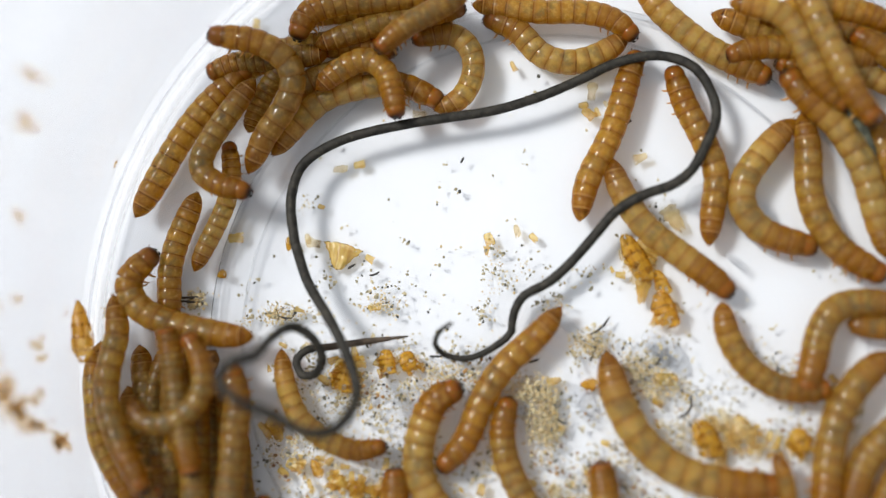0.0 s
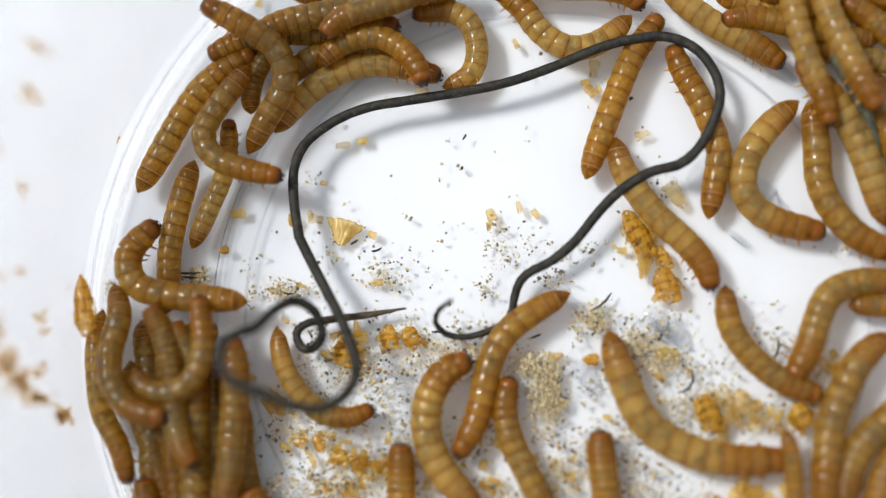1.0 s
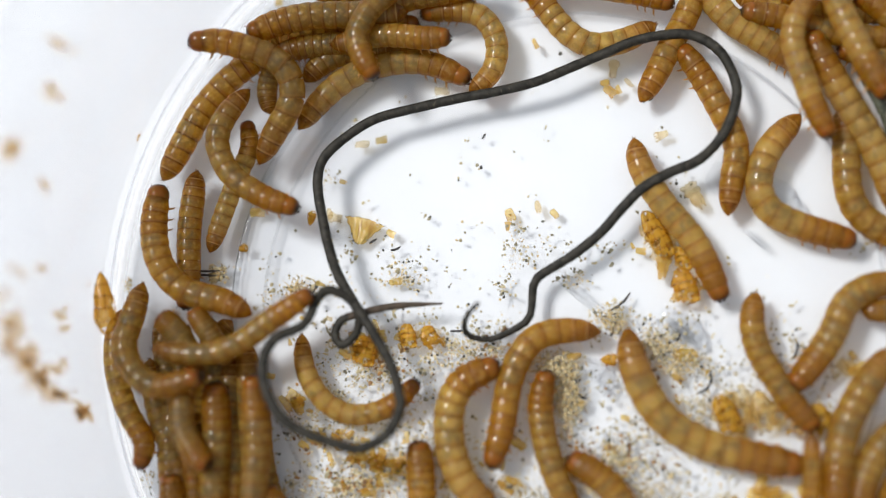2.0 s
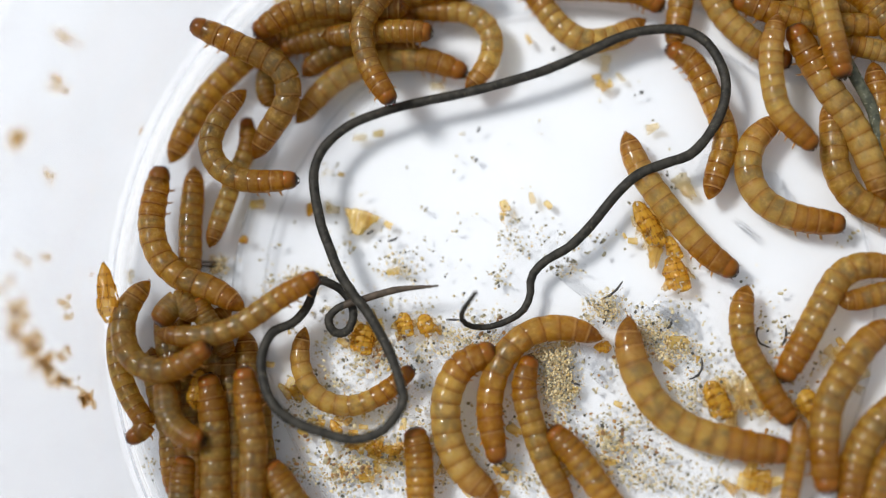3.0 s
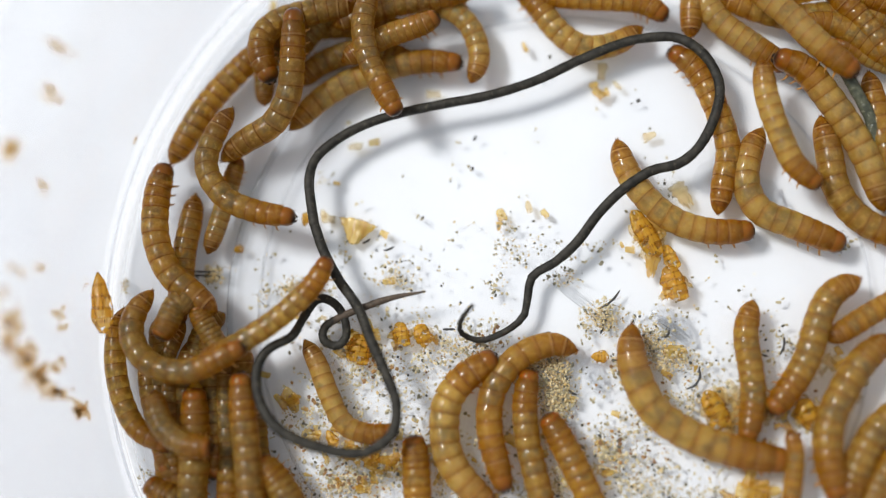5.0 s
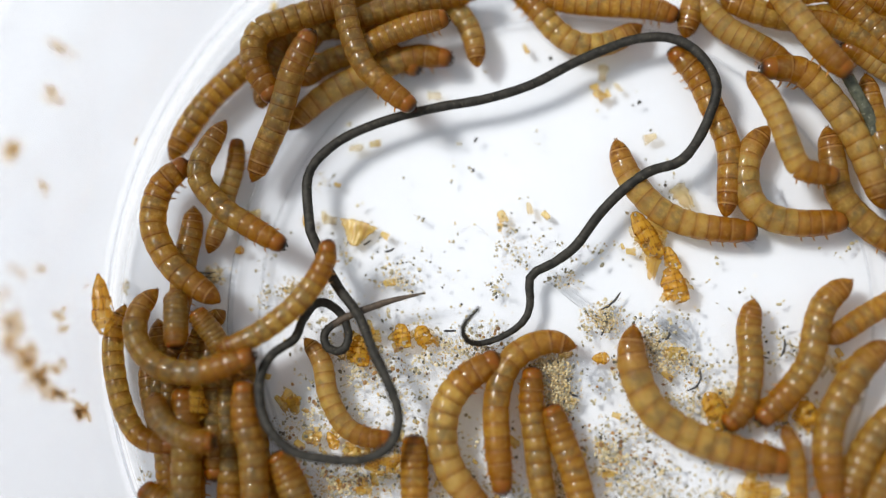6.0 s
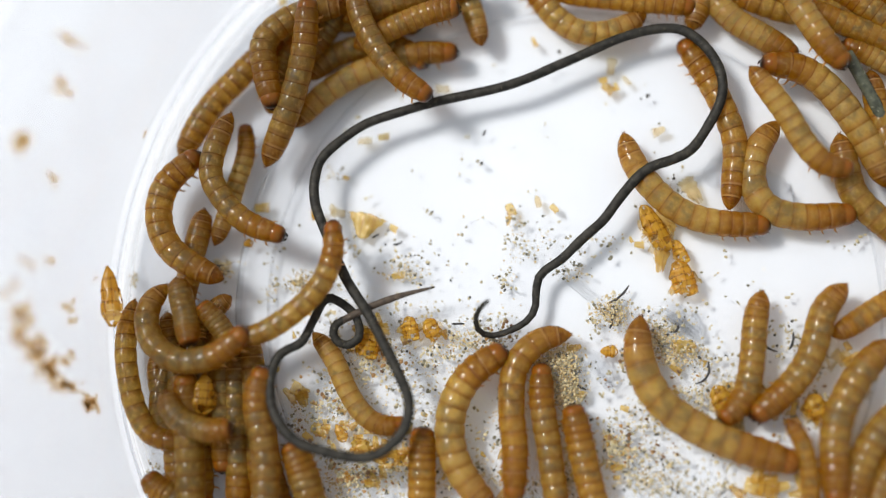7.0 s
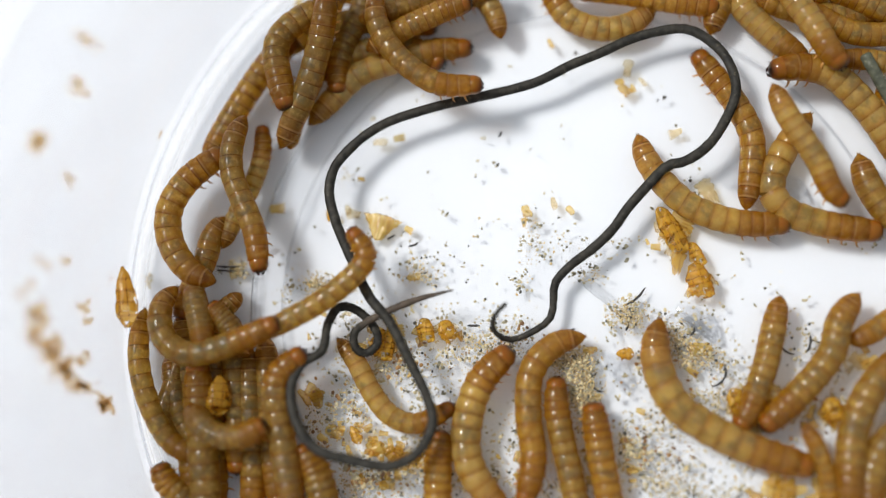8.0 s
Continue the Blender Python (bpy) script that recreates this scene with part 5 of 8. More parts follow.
mealworm("olive amber mealworm larva inside the loop of the dark worm", "pale", 2.50, (1.8, 1.8), [
    (0, -17.6, -8.9, -17.0, -13.0, -15.3, -17.0, -11.9, -19.7, -8.5, -20.9, -5.2, -20.4),
    (1, -18.4, -9.3, -17.7, -13.3, -15.9, -16.7, -12.9, -19.4, -9.5, -20.0, -7.1, -19.0),
    (1.5, -18.0, -9.9, -16.7, -14.6, -14.3, -17.9, -10.9, -19.6, -6.9, -18.9, -3.9, -16.2),
    (3, -17.1, -10.8, -17.7, -15.0, -15.6, -19.1, -11.4, -20.4, -7.3, -18.7, -4.1, -16.0),
    (3.5, -16.9, -11.6, -16.3, -15.4, -14.5, -18.8, -11.4, -20.5, -8.0, -19.5, -4.8, -17.1),
    (4.5, -16.6, -11.4, -14.9, -15.2, -13.2, -18.6, -11.4, -21.3, -8.4, -22.3, -5.3, -21.6),
    (6, -16.7, -10.8, -14.6, -13.6, -13.8, -17.6, -11.7, -21.3, -9.0, -22.7, -6.3, -22.7),
    (6.5, -16.4, -10.9, -14.3, -14.0, -12.5, -17.4, -10.8, -20.8, -8.4, -23.1, -4.7, -22.5),
    (7, -16.7, -11.0, -14.2, -14.1, -12.5, -17.9, -10.4, -20.9, -8.0, -22.2, -5.6, -21.9),
    (8, -15.6, -11.5, -13.3, -14.3, -11.5, -17.7, -9.1, -20.7, -5.7, -21.7, -1.7, -19.7),
])
mealworm("amber ringed mealworm larva lying on the clear tub floor", "amber", 3.32, (2, 2.2), [
    (0, -3.8, -35.9, -3.8, -33.3, -3.8, -30.8, -3.8, -28.2, -3.8, -25.6, -3.8, -23.1),
    (1, -3.4, -36.3, -3.4, -33.7, -3.4, -31.1, -3.4, -28.5, -3.4, -25.9, -3.5, -23.3),
    (1.5, -3.1, -36.0, -3.1, -33.4, -3.1, -30.9, -3.2, -28.3, -3.3, -25.7, -3.5, -23.1),
    (3.5, -2.8, -37.3, -2.8, -34.7, -2.8, -31.8, -2.9, -28.8, -3.1, -25.8, -3.7, -23.2),
    (4.5, -2.6, -37.1, -2.6, -34.5, -2.6, -31.5, -2.8, -28.6, -3.0, -25.6, -3.4, -23.0),
    (6.5, -3.3, -37.2, -3.3, -34.3, -3.4, -31.4, -3.4, -28.4, -3.4, -25.5, -3.4, -22.5),
    (8, -3.3, -37.4, -3.3, -34.5, -3.3, -31.6, -3.3, -28.6, -3.3, -25.7, -3.0, -22.7),
])
mealworm("thick amber mealworm larva curved like a C on the floor", "pale", 3.59, (2, 2.5), [
    (0, 4.8, -30.7, 1.2, -27.5, -1.0, -23.6, -0.8, -19.1, 0.9, -15.1, 3.7, -13.7),
    (1, 5.8, -30.5, 2.2, -27.2, -0.1, -23.3, -0.4, -18.7, 1.6, -14.8, 4.5, -13.4),
    (1.5, 5.7, -30.8, 2.4, -28.3, 0.4, -24.4, 0.1, -19.2, 1.7, -15.9, 5.6, -14.1),
    (3.5, 6.5, -31.4, 2.5, -28.2, 0.5, -24.2, 0.2, -19.5, 2.2, -15.5, 5.9, -13.7),
    (4.5, 6.8, -31.2, 2.8, -27.9, 0.8, -24.6, 0.5, -19.3, 2.5, -16.0, 6.2, -13.5),
    (6.5, 5.4, -32.0, 2.1, -28.7, 0.1, -24.8, 0.1, -20.1, 2.4, -16.1, 6.7, -13.3),
    (8, 5.0, -32.1, 1.7, -28.9, 0.0, -25.0, 0.4, -20.3, 2.0, -16.3, 5.2, -13.1),
])
mealworm("amber mealworm larva arched over an olive one", "amber", 3.15, (2, 2.2), [
    (0, 15.8, -4.2, 12.9, -7.6, 8.9, -11.2, 6.2, -15.5, 4.5, -19.7, 1.7, -22.9),
    (1, 16.5, -5.5, 13.0, -7.2, 8.9, -10.2, 6.9, -14.1, 5.5, -20.1, 3.4, -24.2),
    (1.5, 17.3, -8.6, 13.7, -9.0, 9.7, -10.6, 7.7, -15.2, 6.7, -20.5, 4.5, -24.9),
    (3, 18.9, -12.4, 14.5, -11.0, 10.1, -11.7, 6.7, -15.1, 5.3, -20.5, 6.3, -26.8),
    (3.5, 19.5, -13.2, 15.5, -11.4, 11.1, -11.8, 7.3, -15.5, 5.6, -20.8, 6.6, -27.8),
    (4.5, 16.4, -13.0, 13.0, -12.0, 8.6, -14.0, 5.9, -18.0, 5.6, -22.7, 7.5, -28.7),
    (6, 16.0, -12.0, 12.3, -11.3, 8.3, -13.4, 6.5, -17.7, 6.5, -23.1, 7.1, -29.0),
    (6.5, 14.6, -11.4, 10.9, -11.8, 7.8, -14.8, 7.1, -19.5, 7.4, -24.8, 7.6, -30.4),
    (8, 14.2, -11.3, 10.5, -12.3, 7.7, -15.6, 7.4, -21.0, 8.0, -25.6, 6.9, -31.1),
])
mealworm("olive banded mealworm larva beside a heap of grains", "olive", 3.04, (1.8, 1.8), [
    (0, 14.5, -31.4, 12.3, -28.2, 10.4, -25.0, 9.1, -21.7, 8.7, -18.4, 9.6, -15.0),
    (1, 14.6, -32.4, 12.7, -29.2, 11.1, -26.0, 9.5, -22.7, 8.7, -18.8, 9.4, -15.6),
    (1.5, 15.4, -32.0, 13.5, -28.8, 12.2, -25.6, 11.3, -22.4, 11.0, -18.5, 11.8, -15.1),
    (3.5, 14.5, -33.4, 12.9, -29.5, 11.3, -26.2, 10.0, -22.2, 9.0, -18.2, 9.8, -14.6),
    (4.5, 12.7, -33.8, 11.8, -29.9, 10.8, -26.6, 9.8, -22.7, 9.6, -18.7, 10.4, -15.2),
    (6.5, 13.0, -34.6, 12.3, -30.7, 11.7, -26.8, 11.4, -22.8, 10.8, -18.8, 10.9, -14.6),
    (8, 13.5, -34.7, 12.9, -30.8, 12.3, -27.5, 11.4, -23.6, 10.7, -19.6, 10.8, -16.4),
])
mealworm("amber ringed mealworm larva lying on the clear tub floor", "amber", 3.32, (2, 2.2), [
    (0, 21.9, -35.1, 21.5, -32.6, 21.0, -30.1, 20.7, -27.5, 20.4, -24.9, 20.1, -22.5),
    (1, 21.3, -34.9, 20.9, -32.4, 20.5, -29.8, 20.2, -27.2, 19.9, -24.7, 19.8, -21.9),
    (1.5, 23.7, -35.1, 22.5, -32.5, 21.2, -30.3, 19.8, -28.1, 17.7, -26.2, 15.3, -25.1),
    (3.5, 21.3, -36.6, 19.8, -33.4, 17.8, -30.4, 16.0, -27.8, 14.3, -25.2, 12.2, -22.4),
    (4.5, 20.5, -35.7, 19.3, -32.8, 17.7, -29.9, 16.1, -27.0, 14.5, -24.0, 12.4, -21.2),
    (6, 17.3, -34.8, 16.7, -31.9, 16.1, -29.0, 15.3, -26.0, 14.2, -23.1, 12.9, -19.1),
    (6.5, 18.2, -35.8, 17.4, -32.9, 16.6, -30.0, 15.8, -27.1, 15.0, -23.8, 14.1, -20.0),
    (8, 17.8, -35.9, 17.2, -32.7, 16.6, -29.5, 16.0, -26.2, 15.5, -22.9, 15.0, -19.3),
])
mealworm("largest thick pale amber mealworm larva bent on the floor", "pale", 3.80, (2.2, 2.2), [
    (0, 21.0, -9.4, 22.1, -14.6, 24.8, -19.8, 29.2, -23.3, 34.3, -24.8, 40.5, -25.1),
    (1, 21.0, -9.9, 22.4, -14.9, 24.9, -20.5, 29.4, -23.7, 34.5, -25.0, 40.8, -25.0),
    (1.5, 20.7, -9.6, 21.8, -14.6, 24.6, -19.7, 29.4, -22.9, 34.4, -24.2, 40.6, -25.3),
    (3, 22.1, -9.7, 22.2, -14.1, 24.4, -19.5, 28.6, -23.1, 34.1, -24.8, 40.3, -25.8),
    (3.5, 22.6, -9.6, 22.5, -14.2, 24.7, -19.6, 28.9, -22.9, 34.4, -24.5, 40.2, -25.9),
    (4.5, 22.8, -9.5, 22.7, -14.1, 24.9, -19.4, 29.1, -22.7, 34.6, -24.7, 40.3, -25.7),
    (6, 22.9, -9.4, 22.6, -13.8, 24.6, -19.1, 28.8, -22.4, 34.3, -24.4, 40.4, -25.8),
    (6.5, 22.6, -9.1, 22.4, -14.2, 24.5, -18.9, 29.0, -22.5, 34.5, -24.8, 40.6, -26.6),
    (8, 23.1, -9.1, 22.4, -13.6, 24.3, -18.9, 28.5, -22.2, 34.0, -24.8, 40.3, -26.6),
])
mealworm("amber mealworm larva with a pointed russet tail, lying straight", "olive", 3.04, (1.8, 1.8), [
    (0, 34.6, -3.7, 35.2, -7.7, 37.1, -11.0, 40.0, -13.3, 43.1, -14.1, 46.6, -14.0),
    (1, 34.8, -4.7, 35.1, -9.0, 36.9, -12.3, 39.7, -15.0, 42.6, -16.6, 45.3, -17.6),
    (1.5, 36.0, -5.0, 35.6, -9.3, 36.8, -12.5, 38.9, -15.8, 40.8, -18.1, 43.1, -20.5),
    (3, 36.4, -6.0, 35.5, -9.4, 35.9, -13.5, 37.5, -16.5, 39.0, -19.5, 40.9, -22.1),
    (3.5, 36.9, -6.2, 35.7, -10.2, 36.2, -14.2, 37.1, -17.6, 37.6, -20.2, 37.9, -23.2),
    (4, 37.5, -6.6, 36.1, -10.4, 36.5, -14.1, 37.4, -17.5, 37.6, -20.1, 37.4, -22.8),
    (4.5, 37.3, -6.8, 36.1, -10.7, 36.6, -14.8, 37.2, -18.1, 37.1, -20.7, 37.0, -23.7),
    (6, 37.3, -6.4, 36.5, -10.1, 36.7, -13.8, 36.3, -17.1, 35.2, -19.8, 33.5, -21.4),
    (6.5, 37.3, -6.1, 36.3, -9.5, 36.1, -13.5, 35.8, -16.9, 34.7, -19.5, 32.2, -21.3),
    (8, 37.4, -6.5, 36.3, -10.9, 35.3, -14.9, 34.3, -17.6, 33.2, -20.2, 32.0, -22.1),
])
mealworm("bent amber mealworm larva with a pointed russet tail", "olive", 3.31, (2.5, 2.2), [
    (0, 55.3, -4.3, 51.5, -4.0, 47.6, -4.6, 45.6, -7.5, 44.8, -10.8, 43.7, -14.1),
    (1, 55.2, -4.6, 50.7, -4.4, 46.8, -5.8, 45.1, -9.1, 44.0, -12.4, 42.1, -15.5),
    (1.5, 52.6, -4.4, 49.4, -5.1, 46.1, -7.4, 44.8, -10.6, 42.7, -13.5, 40.2, -15.9),
    (3, 54.7, -4.5, 50.8, -3.7, 47.4, -4.8, 45.0, -8.5, 42.8, -12.5, 40.0, -17.2),
    (3.5, 52.3, -4.3, 48.4, -4.9, 45.3, -7.9, 44.2, -11.6, 42.4, -15.0, 39.8, -18.1),
    (4, 51.2, -4.1, 47.7, -5.1, 45.3, -8.2, 44.1, -11.9, 42.3, -15.2, 39.9, -18.2),
    (4.5, 50.4, -4.3, 46.8, -5.8, 44.7, -9.2, 43.5, -12.9, 41.8, -16.2, 39.5, -19.3),
    (6, 48.8, -4.3, 45.5, -6.9, 44.3, -10.2, 43.5, -13.9, 41.1, -17.2, 37.4, -20.8),
    (6.5, 47.5, -5.1, 44.6, -7.9, 43.5, -11.0, 42.7, -14.3, 40.3, -17.6, 36.4, -20.7),
    (8, 46.4, -6.3, 43.9, -9.7, 43.2, -13.0, 40.7, -16.3, 38.1, -18.9, 34.8, -22.0),
])
mealworm("amber ringed mealworm larva lying on the clear tub floor", "amber", 2.77, (1.8, 1.8), [
    (0, 49.0, -6.3, 50.9, -6.7, 52.8, -6.9, 54.7, -6.9, 57.2, -7.2, 59.7, -8.2),
    (1, 49.0, -7.1, 51.4, -7.1, 53.4, -7.3, 55.3, -7.5, 57.8, -7.8, 60.4, -8.5),
    (1.5, 48.9, -7.3, 50.8, -7.5, 52.7, -7.6, 55.2, -7.7, 57.1, -7.8, 59.0, -8.0),
    (3, 46.9, -8.1, 49.4, -7.8, 52.1, -7.1, 54.8, -6.5, 57.4, -5.8, 60.1, -5.5),
    (3.5, 46.6, -8.2, 48.8, -7.9, 51.1, -7.1, 53.5, -6.2, 56.2, -5.4, 58.5, -4.9),
    (4.5, 45.9, -11.6, 48.7, -10.0, 51.1, -8.5, 53.5, -7.2, 55.8, -6.0, 58.5, -4.9),
    (6.5, 45.3, -11.6, 48.0, -9.9, 50.3, -8.4, 52.7, -7.1, 55.1, -5.9, 57.8, -4.9),
    (8, 45.2, -12.1, 47.3, -11.1, 49.6, -9.7, 52.0, -8.1, 54.4, -6.6, 57.1, -4.9),
])
mealworm("amber ringed mealworm larva lying on the clear tub floor", "olive", 3.58, (2.2, 3), [
    (0, 53.8, -9.9, 50.5, -12.4, 47.7, -16.0, 46.2, -20.5, 45.5, -24.9, 44.8, -29.3),
    (1, 53.4, -10.5, 49.7, -13.7, 47.5, -17.6, 46.0, -21.5, 45.3, -26.6, 44.9, -31.0),
    (1.5, 51.7, -12.5, 49.0, -15.8, 46.9, -19.0, 45.5, -22.8, 44.6, -27.2, 44.2, -31.0),
    (3, 53.4, -10.5, 50.0, -12.9, 47.2, -16.6, 45.0, -20.5, 44.3, -25.8, 44.5, -30.3),
    (3.5, 53.5, -11.0, 50.0, -13.3, 47.2, -17.0, 45.3, -20.9, 45.0, -25.5, 45.7, -30.0),
    (4.5, 53.5, -10.9, 49.7, -13.9, 47.2, -17.5, 45.3, -21.5, 45.1, -25.3, 46.1, -29.8),
    (6.5, 52.7, -12.0, 49.6, -14.3, 47.1, -17.6, 45.2, -21.5, 44.7, -26.1, 45.0, -30.6),
    (8, 51.3, -13.0, 48.5, -16.0, 46.4, -18.9, 44.9, -22.8, 44.3, -27.3, 44.1, -31.8),
])
mealworm("amber ringed mealworm larva lying on the clear tub floor", "olive", 3.59, (2.2, 2.5), [
    (0, 58.4, -14.1, 56.0, -16.6, 53.0, -19.2, 50.3, -21.7, 48.9, -24.9, 48.4, -28.1),
    (1.5, 55.9, -17.7, 53.3, -20.2, 50.3, -22.8, 48.3, -25.3, 47.2, -28.5, 46.7, -31.6),
    (3.5, 57.6, -17.7, 54.3, -19.6, 50.8, -22.3, 48.7, -25.5, 47.6, -28.8, 47.1, -32.0),
    (4.5, 57.6, -17.5, 54.3, -19.5, 50.9, -22.1, 48.8, -25.4, 47.6, -28.6, 47.1, -31.8),
    (6.5, 56.9, -17.6, 53.5, -19.9, 50.4, -22.8, 48.3, -26.1, 47.2, -29.3, 46.7, -32.5),
    (8, 54.9, -18.9, 51.5, -21.5, 48.8, -23.8, 47.0, -26.7, 46.6, -29.9, 46.4, -33.1),
])
mealworm("amber ringed mealworm larva lying on the clear tub floor", "amber", 3.17, (2.2, 2.5), [
    (0, 58.4, -19.2, 55.8, -21.1, 53.7, -23.7, 52.3, -26.2, 51.5, -29.3, 51.0, -32.4),
    (3.5, 56.7, -22.3, 54.0, -24.2, 51.9, -26.8, 50.3, -29.4, 49.3, -32.6, 48.8, -35.8),
    (6.5, 56.0, -22.5, 53.3, -24.5, 51.5, -27.1, 50.0, -29.6, 49.2, -32.5, 48.7, -35.7),
    (8, 54.6, -24.1, 51.9, -26.0, 50.2, -28.3, 48.8, -30.5, 48.0, -33.7, 47.5, -36.8),
])
mealworm("thin small amber mealworm larva beside a larger one", "amber", 2.20, (3.5, 2), [
    (0, 39.8, -21.3, 40.8, -23.9, 41.2, -26.5, 41.6, -29.0, 41.8, -31.2, 42.0, -33.8),
    (1, 40.8, -21.6, 41.4, -24.3, 41.6, -26.9, 41.8, -29.4, 41.9, -32.0, 42.0, -34.2),
    (1.5, 41.6, -21.6, 41.7, -24.4, 41.8, -27.3, 41.8, -30.1, 41.9, -32.9, 42.0, -35.5),
    (3.5, 41.6, -21.9, 41.3, -24.9, 40.7, -27.5, 40.0, -30.1, 39.3, -32.6, 38.6, -35.2),
    (4.5, 40.9, -22.1, 41.3, -24.7, 40.8, -27.3, 40.3, -29.9, 39.8, -32.4, 39.1, -35.0),
    (6.5, 39.4, -21.4, 40.9, -23.8, 41.5, -26.4, 41.7, -29.0, 41.8, -31.6, 41.9, -34.5),
    (8, 39.1, -21.7, 40.6, -24.2, 41.5, -26.7, 41.9, -29.3, 42.0, -31.8, 42.1, -34.4),
])
mealworm("dark amber mealworm larva heaped with others by the wall", "umber", 3.04, (1.8, 1.8), [
    (3.5, -33.4, -13.9, -33.1, -17.3, -33.1, -20.8, -33.2, -24.1, -32.9, -27.5, -32.4, -30.9),
])
mealworm("dark amber mealworm larva heaped with others by the wall", "umber", 3.18, (1.8, 1.8), [
    (3.5, -26.4, -12.6, -26.2, -16.7, -25.9, -20.8, -25.5, -24.8, -25.4, -28.8, -25.5, -33.5),
])
mealworm("dark amber mealworm larva heaped with others by the wall", "umber", 2.91, (1.8, 1.8), [
    (3.5, -36.1, -13.2, -35.5, -16.6, -34.6, -20.1, -33.4, -23.1, -32.1, -26.2, -31.1, -29.5),
])
mealworm("dark amber mealworm larva heaped with others by the wall", "umber", 3.18, (1.8, 1.8), [
    (3.5, -30.7, -11.1, -30.8, -15.3, -30.8, -19.4, -30.6, -23.5, -30.1, -27.5, -29.7, -31.5),
])
mealworm("dark amber mealworm larva heaped with others by the wall", "umber", 3.18, (1.8, 1.8), [
    (3.5, -22.5, -18.1, -22.6, -21.5, -22.3, -24.8, -21.5, -28.2, -20.4, -31.5, -19.0, -34.8),
])
mealworm("dark amber mealworm larva heaped with others by the wall", "umber", 3.04, (1.8, 1.8), [
    (3.5, -18.0, 20.9, -15.5, 23.4, -12.3, 24.8, -9.1, 25.3, -5.9, 24.5, -3.0, 22.8),
])
mealworm("dark amber mealworm larva heaped with others by the wall", "umber", 3.18, (2, 2), [
    (3.5, -23.4, 24.3, -20.2, 26.8, -16.3, 28.2, -12.0, 28.5, -8.0, 28.2, -4.1, 27.6),
])
mealworm("dark amber mealworm larva heaped with others by the wall", "umber", 3.18, (1.8, 1.8), [
    (3.5, -17.1, 31.7, -13.1, 32.6, -9.2, 32.8, -5.2, 32.4, -1.3, 31.7, 2.7, 31.5),
])
mealworm("dark amber mealworm larva heaped with others by the wall", "umber", 2.87, (4, 4), [
    (3.5, -13.5, 27.8, -9.9, 29.0, -6.4, 30.1, -2.9, 30.8, 0.7, 31.4, 4.5, 32.2),
])
mealworm("amber ringed mealworm larva lying on the clear tub floor", "olive", 3.18, (1.8, 1.8), [
    (3.5, 34.5, 31.3, 38.6, 29.7, 42.7, 28.5, 46.9, 28.6, 51.0, 29.2, 54.5, 29.1),
])
mealworm("amber ringed mealworm larva lying on the clear tub floor", "amber", 3.04, (1.8, 1.8), [
    (3.5, 44.7, 26.3, 47.5, 28.0, 50.7, 28.7, 53.7, 28.3, 56.5, 26.9, 58.2, 24.8),
])
mealworm("amber ringed mealworm larva lying on the clear tub floor", "amber", 2.88, (3.4, 3.4), [
    (3.5, 40.0, 29.5, 43.2, 30.8, 46.6, 31.5, 50.0, 31.0, 53.4, 29.9, 55.9, 28.4),
])
mealworm("dark amber mealworm larva heaped with others by the wall", "umber", 2.49, (1.9, 1.9), [
    (0, -25.6, -9.0, -26.3, -10.3, -27.0, -11.6, -27.6, -13.7, -27.9, -15.7, -28.2, -17.7),
    (3.5, -26.5, -8.4, -27.9, -9.4, -29.1, -10.5, -29.9, -11.9, -30.2, -13.9, -30.5, -16.0),
    (6.5, -26.6, -7.1, -27.9, -8.1, -29.1, -9.3, -29.9, -11.2, -30.2, -13.9, -30.4, -16.7),
    (7.5, -27.3, -5.8, -28.8, -7.0, -30.3, -8.4, -31.2, -10.5, -31.4, -12.9, -31.7, -15.6),
    (8, -27.5, -6.0, -29.0, -7.4, -30.4, -8.8, -31.0, -10.8, -31.1, -13.6, -31.2, -16.3),
])
mealworm("dark amber mealworm larva heaped with others by the wall", "umber", 3.18, (1.8, 1.8), [
    (3.5, -24.4, -11.2, -24.1, -15.3, -23.8, -19.4, -23.4, -23.5, -22.9, -27.5, -22.1, -31.5),
])
mealworm("dark amber mealworm larva heaped with others by the wall", "umber", 2.91, (1.7, 1.7), [
    (3.5, -34.9, -8.3, -34.5, -11.1, -34.0, -13.9, -33.2, -17.3, -32.3, -20.8, -31.3, -24.1),
])
mealworm("dark amber mealworm larva heaped with others by the wall", "umber", 3.18, (1.8, 1.8), [
    (3.5, -28.7, -8.4, -28.4, -11.9, -28.1, -15.3, -27.8, -18.7, -27.5, -22.8, -27.3, -27.5),
])


# ---- horsehair worms ----
def link_mesh(name, material):
    """One short link of a long thin worm, rounded at both ends."""
    prof = [(-0.86, 0.0), (-0.84, 0.40), (-0.78, 0.72), (-0.68, 0.93), (-0.54, 1.0), (0.54, 1.0), (0.68, 0.93), (0.78, 0.72), (0.84, 0.40), (0.86, 0.0)]
    return to_mesh(name, lathe(prof, 12), material)


def placed_points(flat, heights):
    n = len(flat) // 2
    hs = np.interp(np.linspace(0, 1, n), np.linspace(0, 1, len(heights)), heights)
    return [(flat[2 * i] * MM, flat[2 * i + 1] * MM, hs[i] * MM) for i in range(n)]


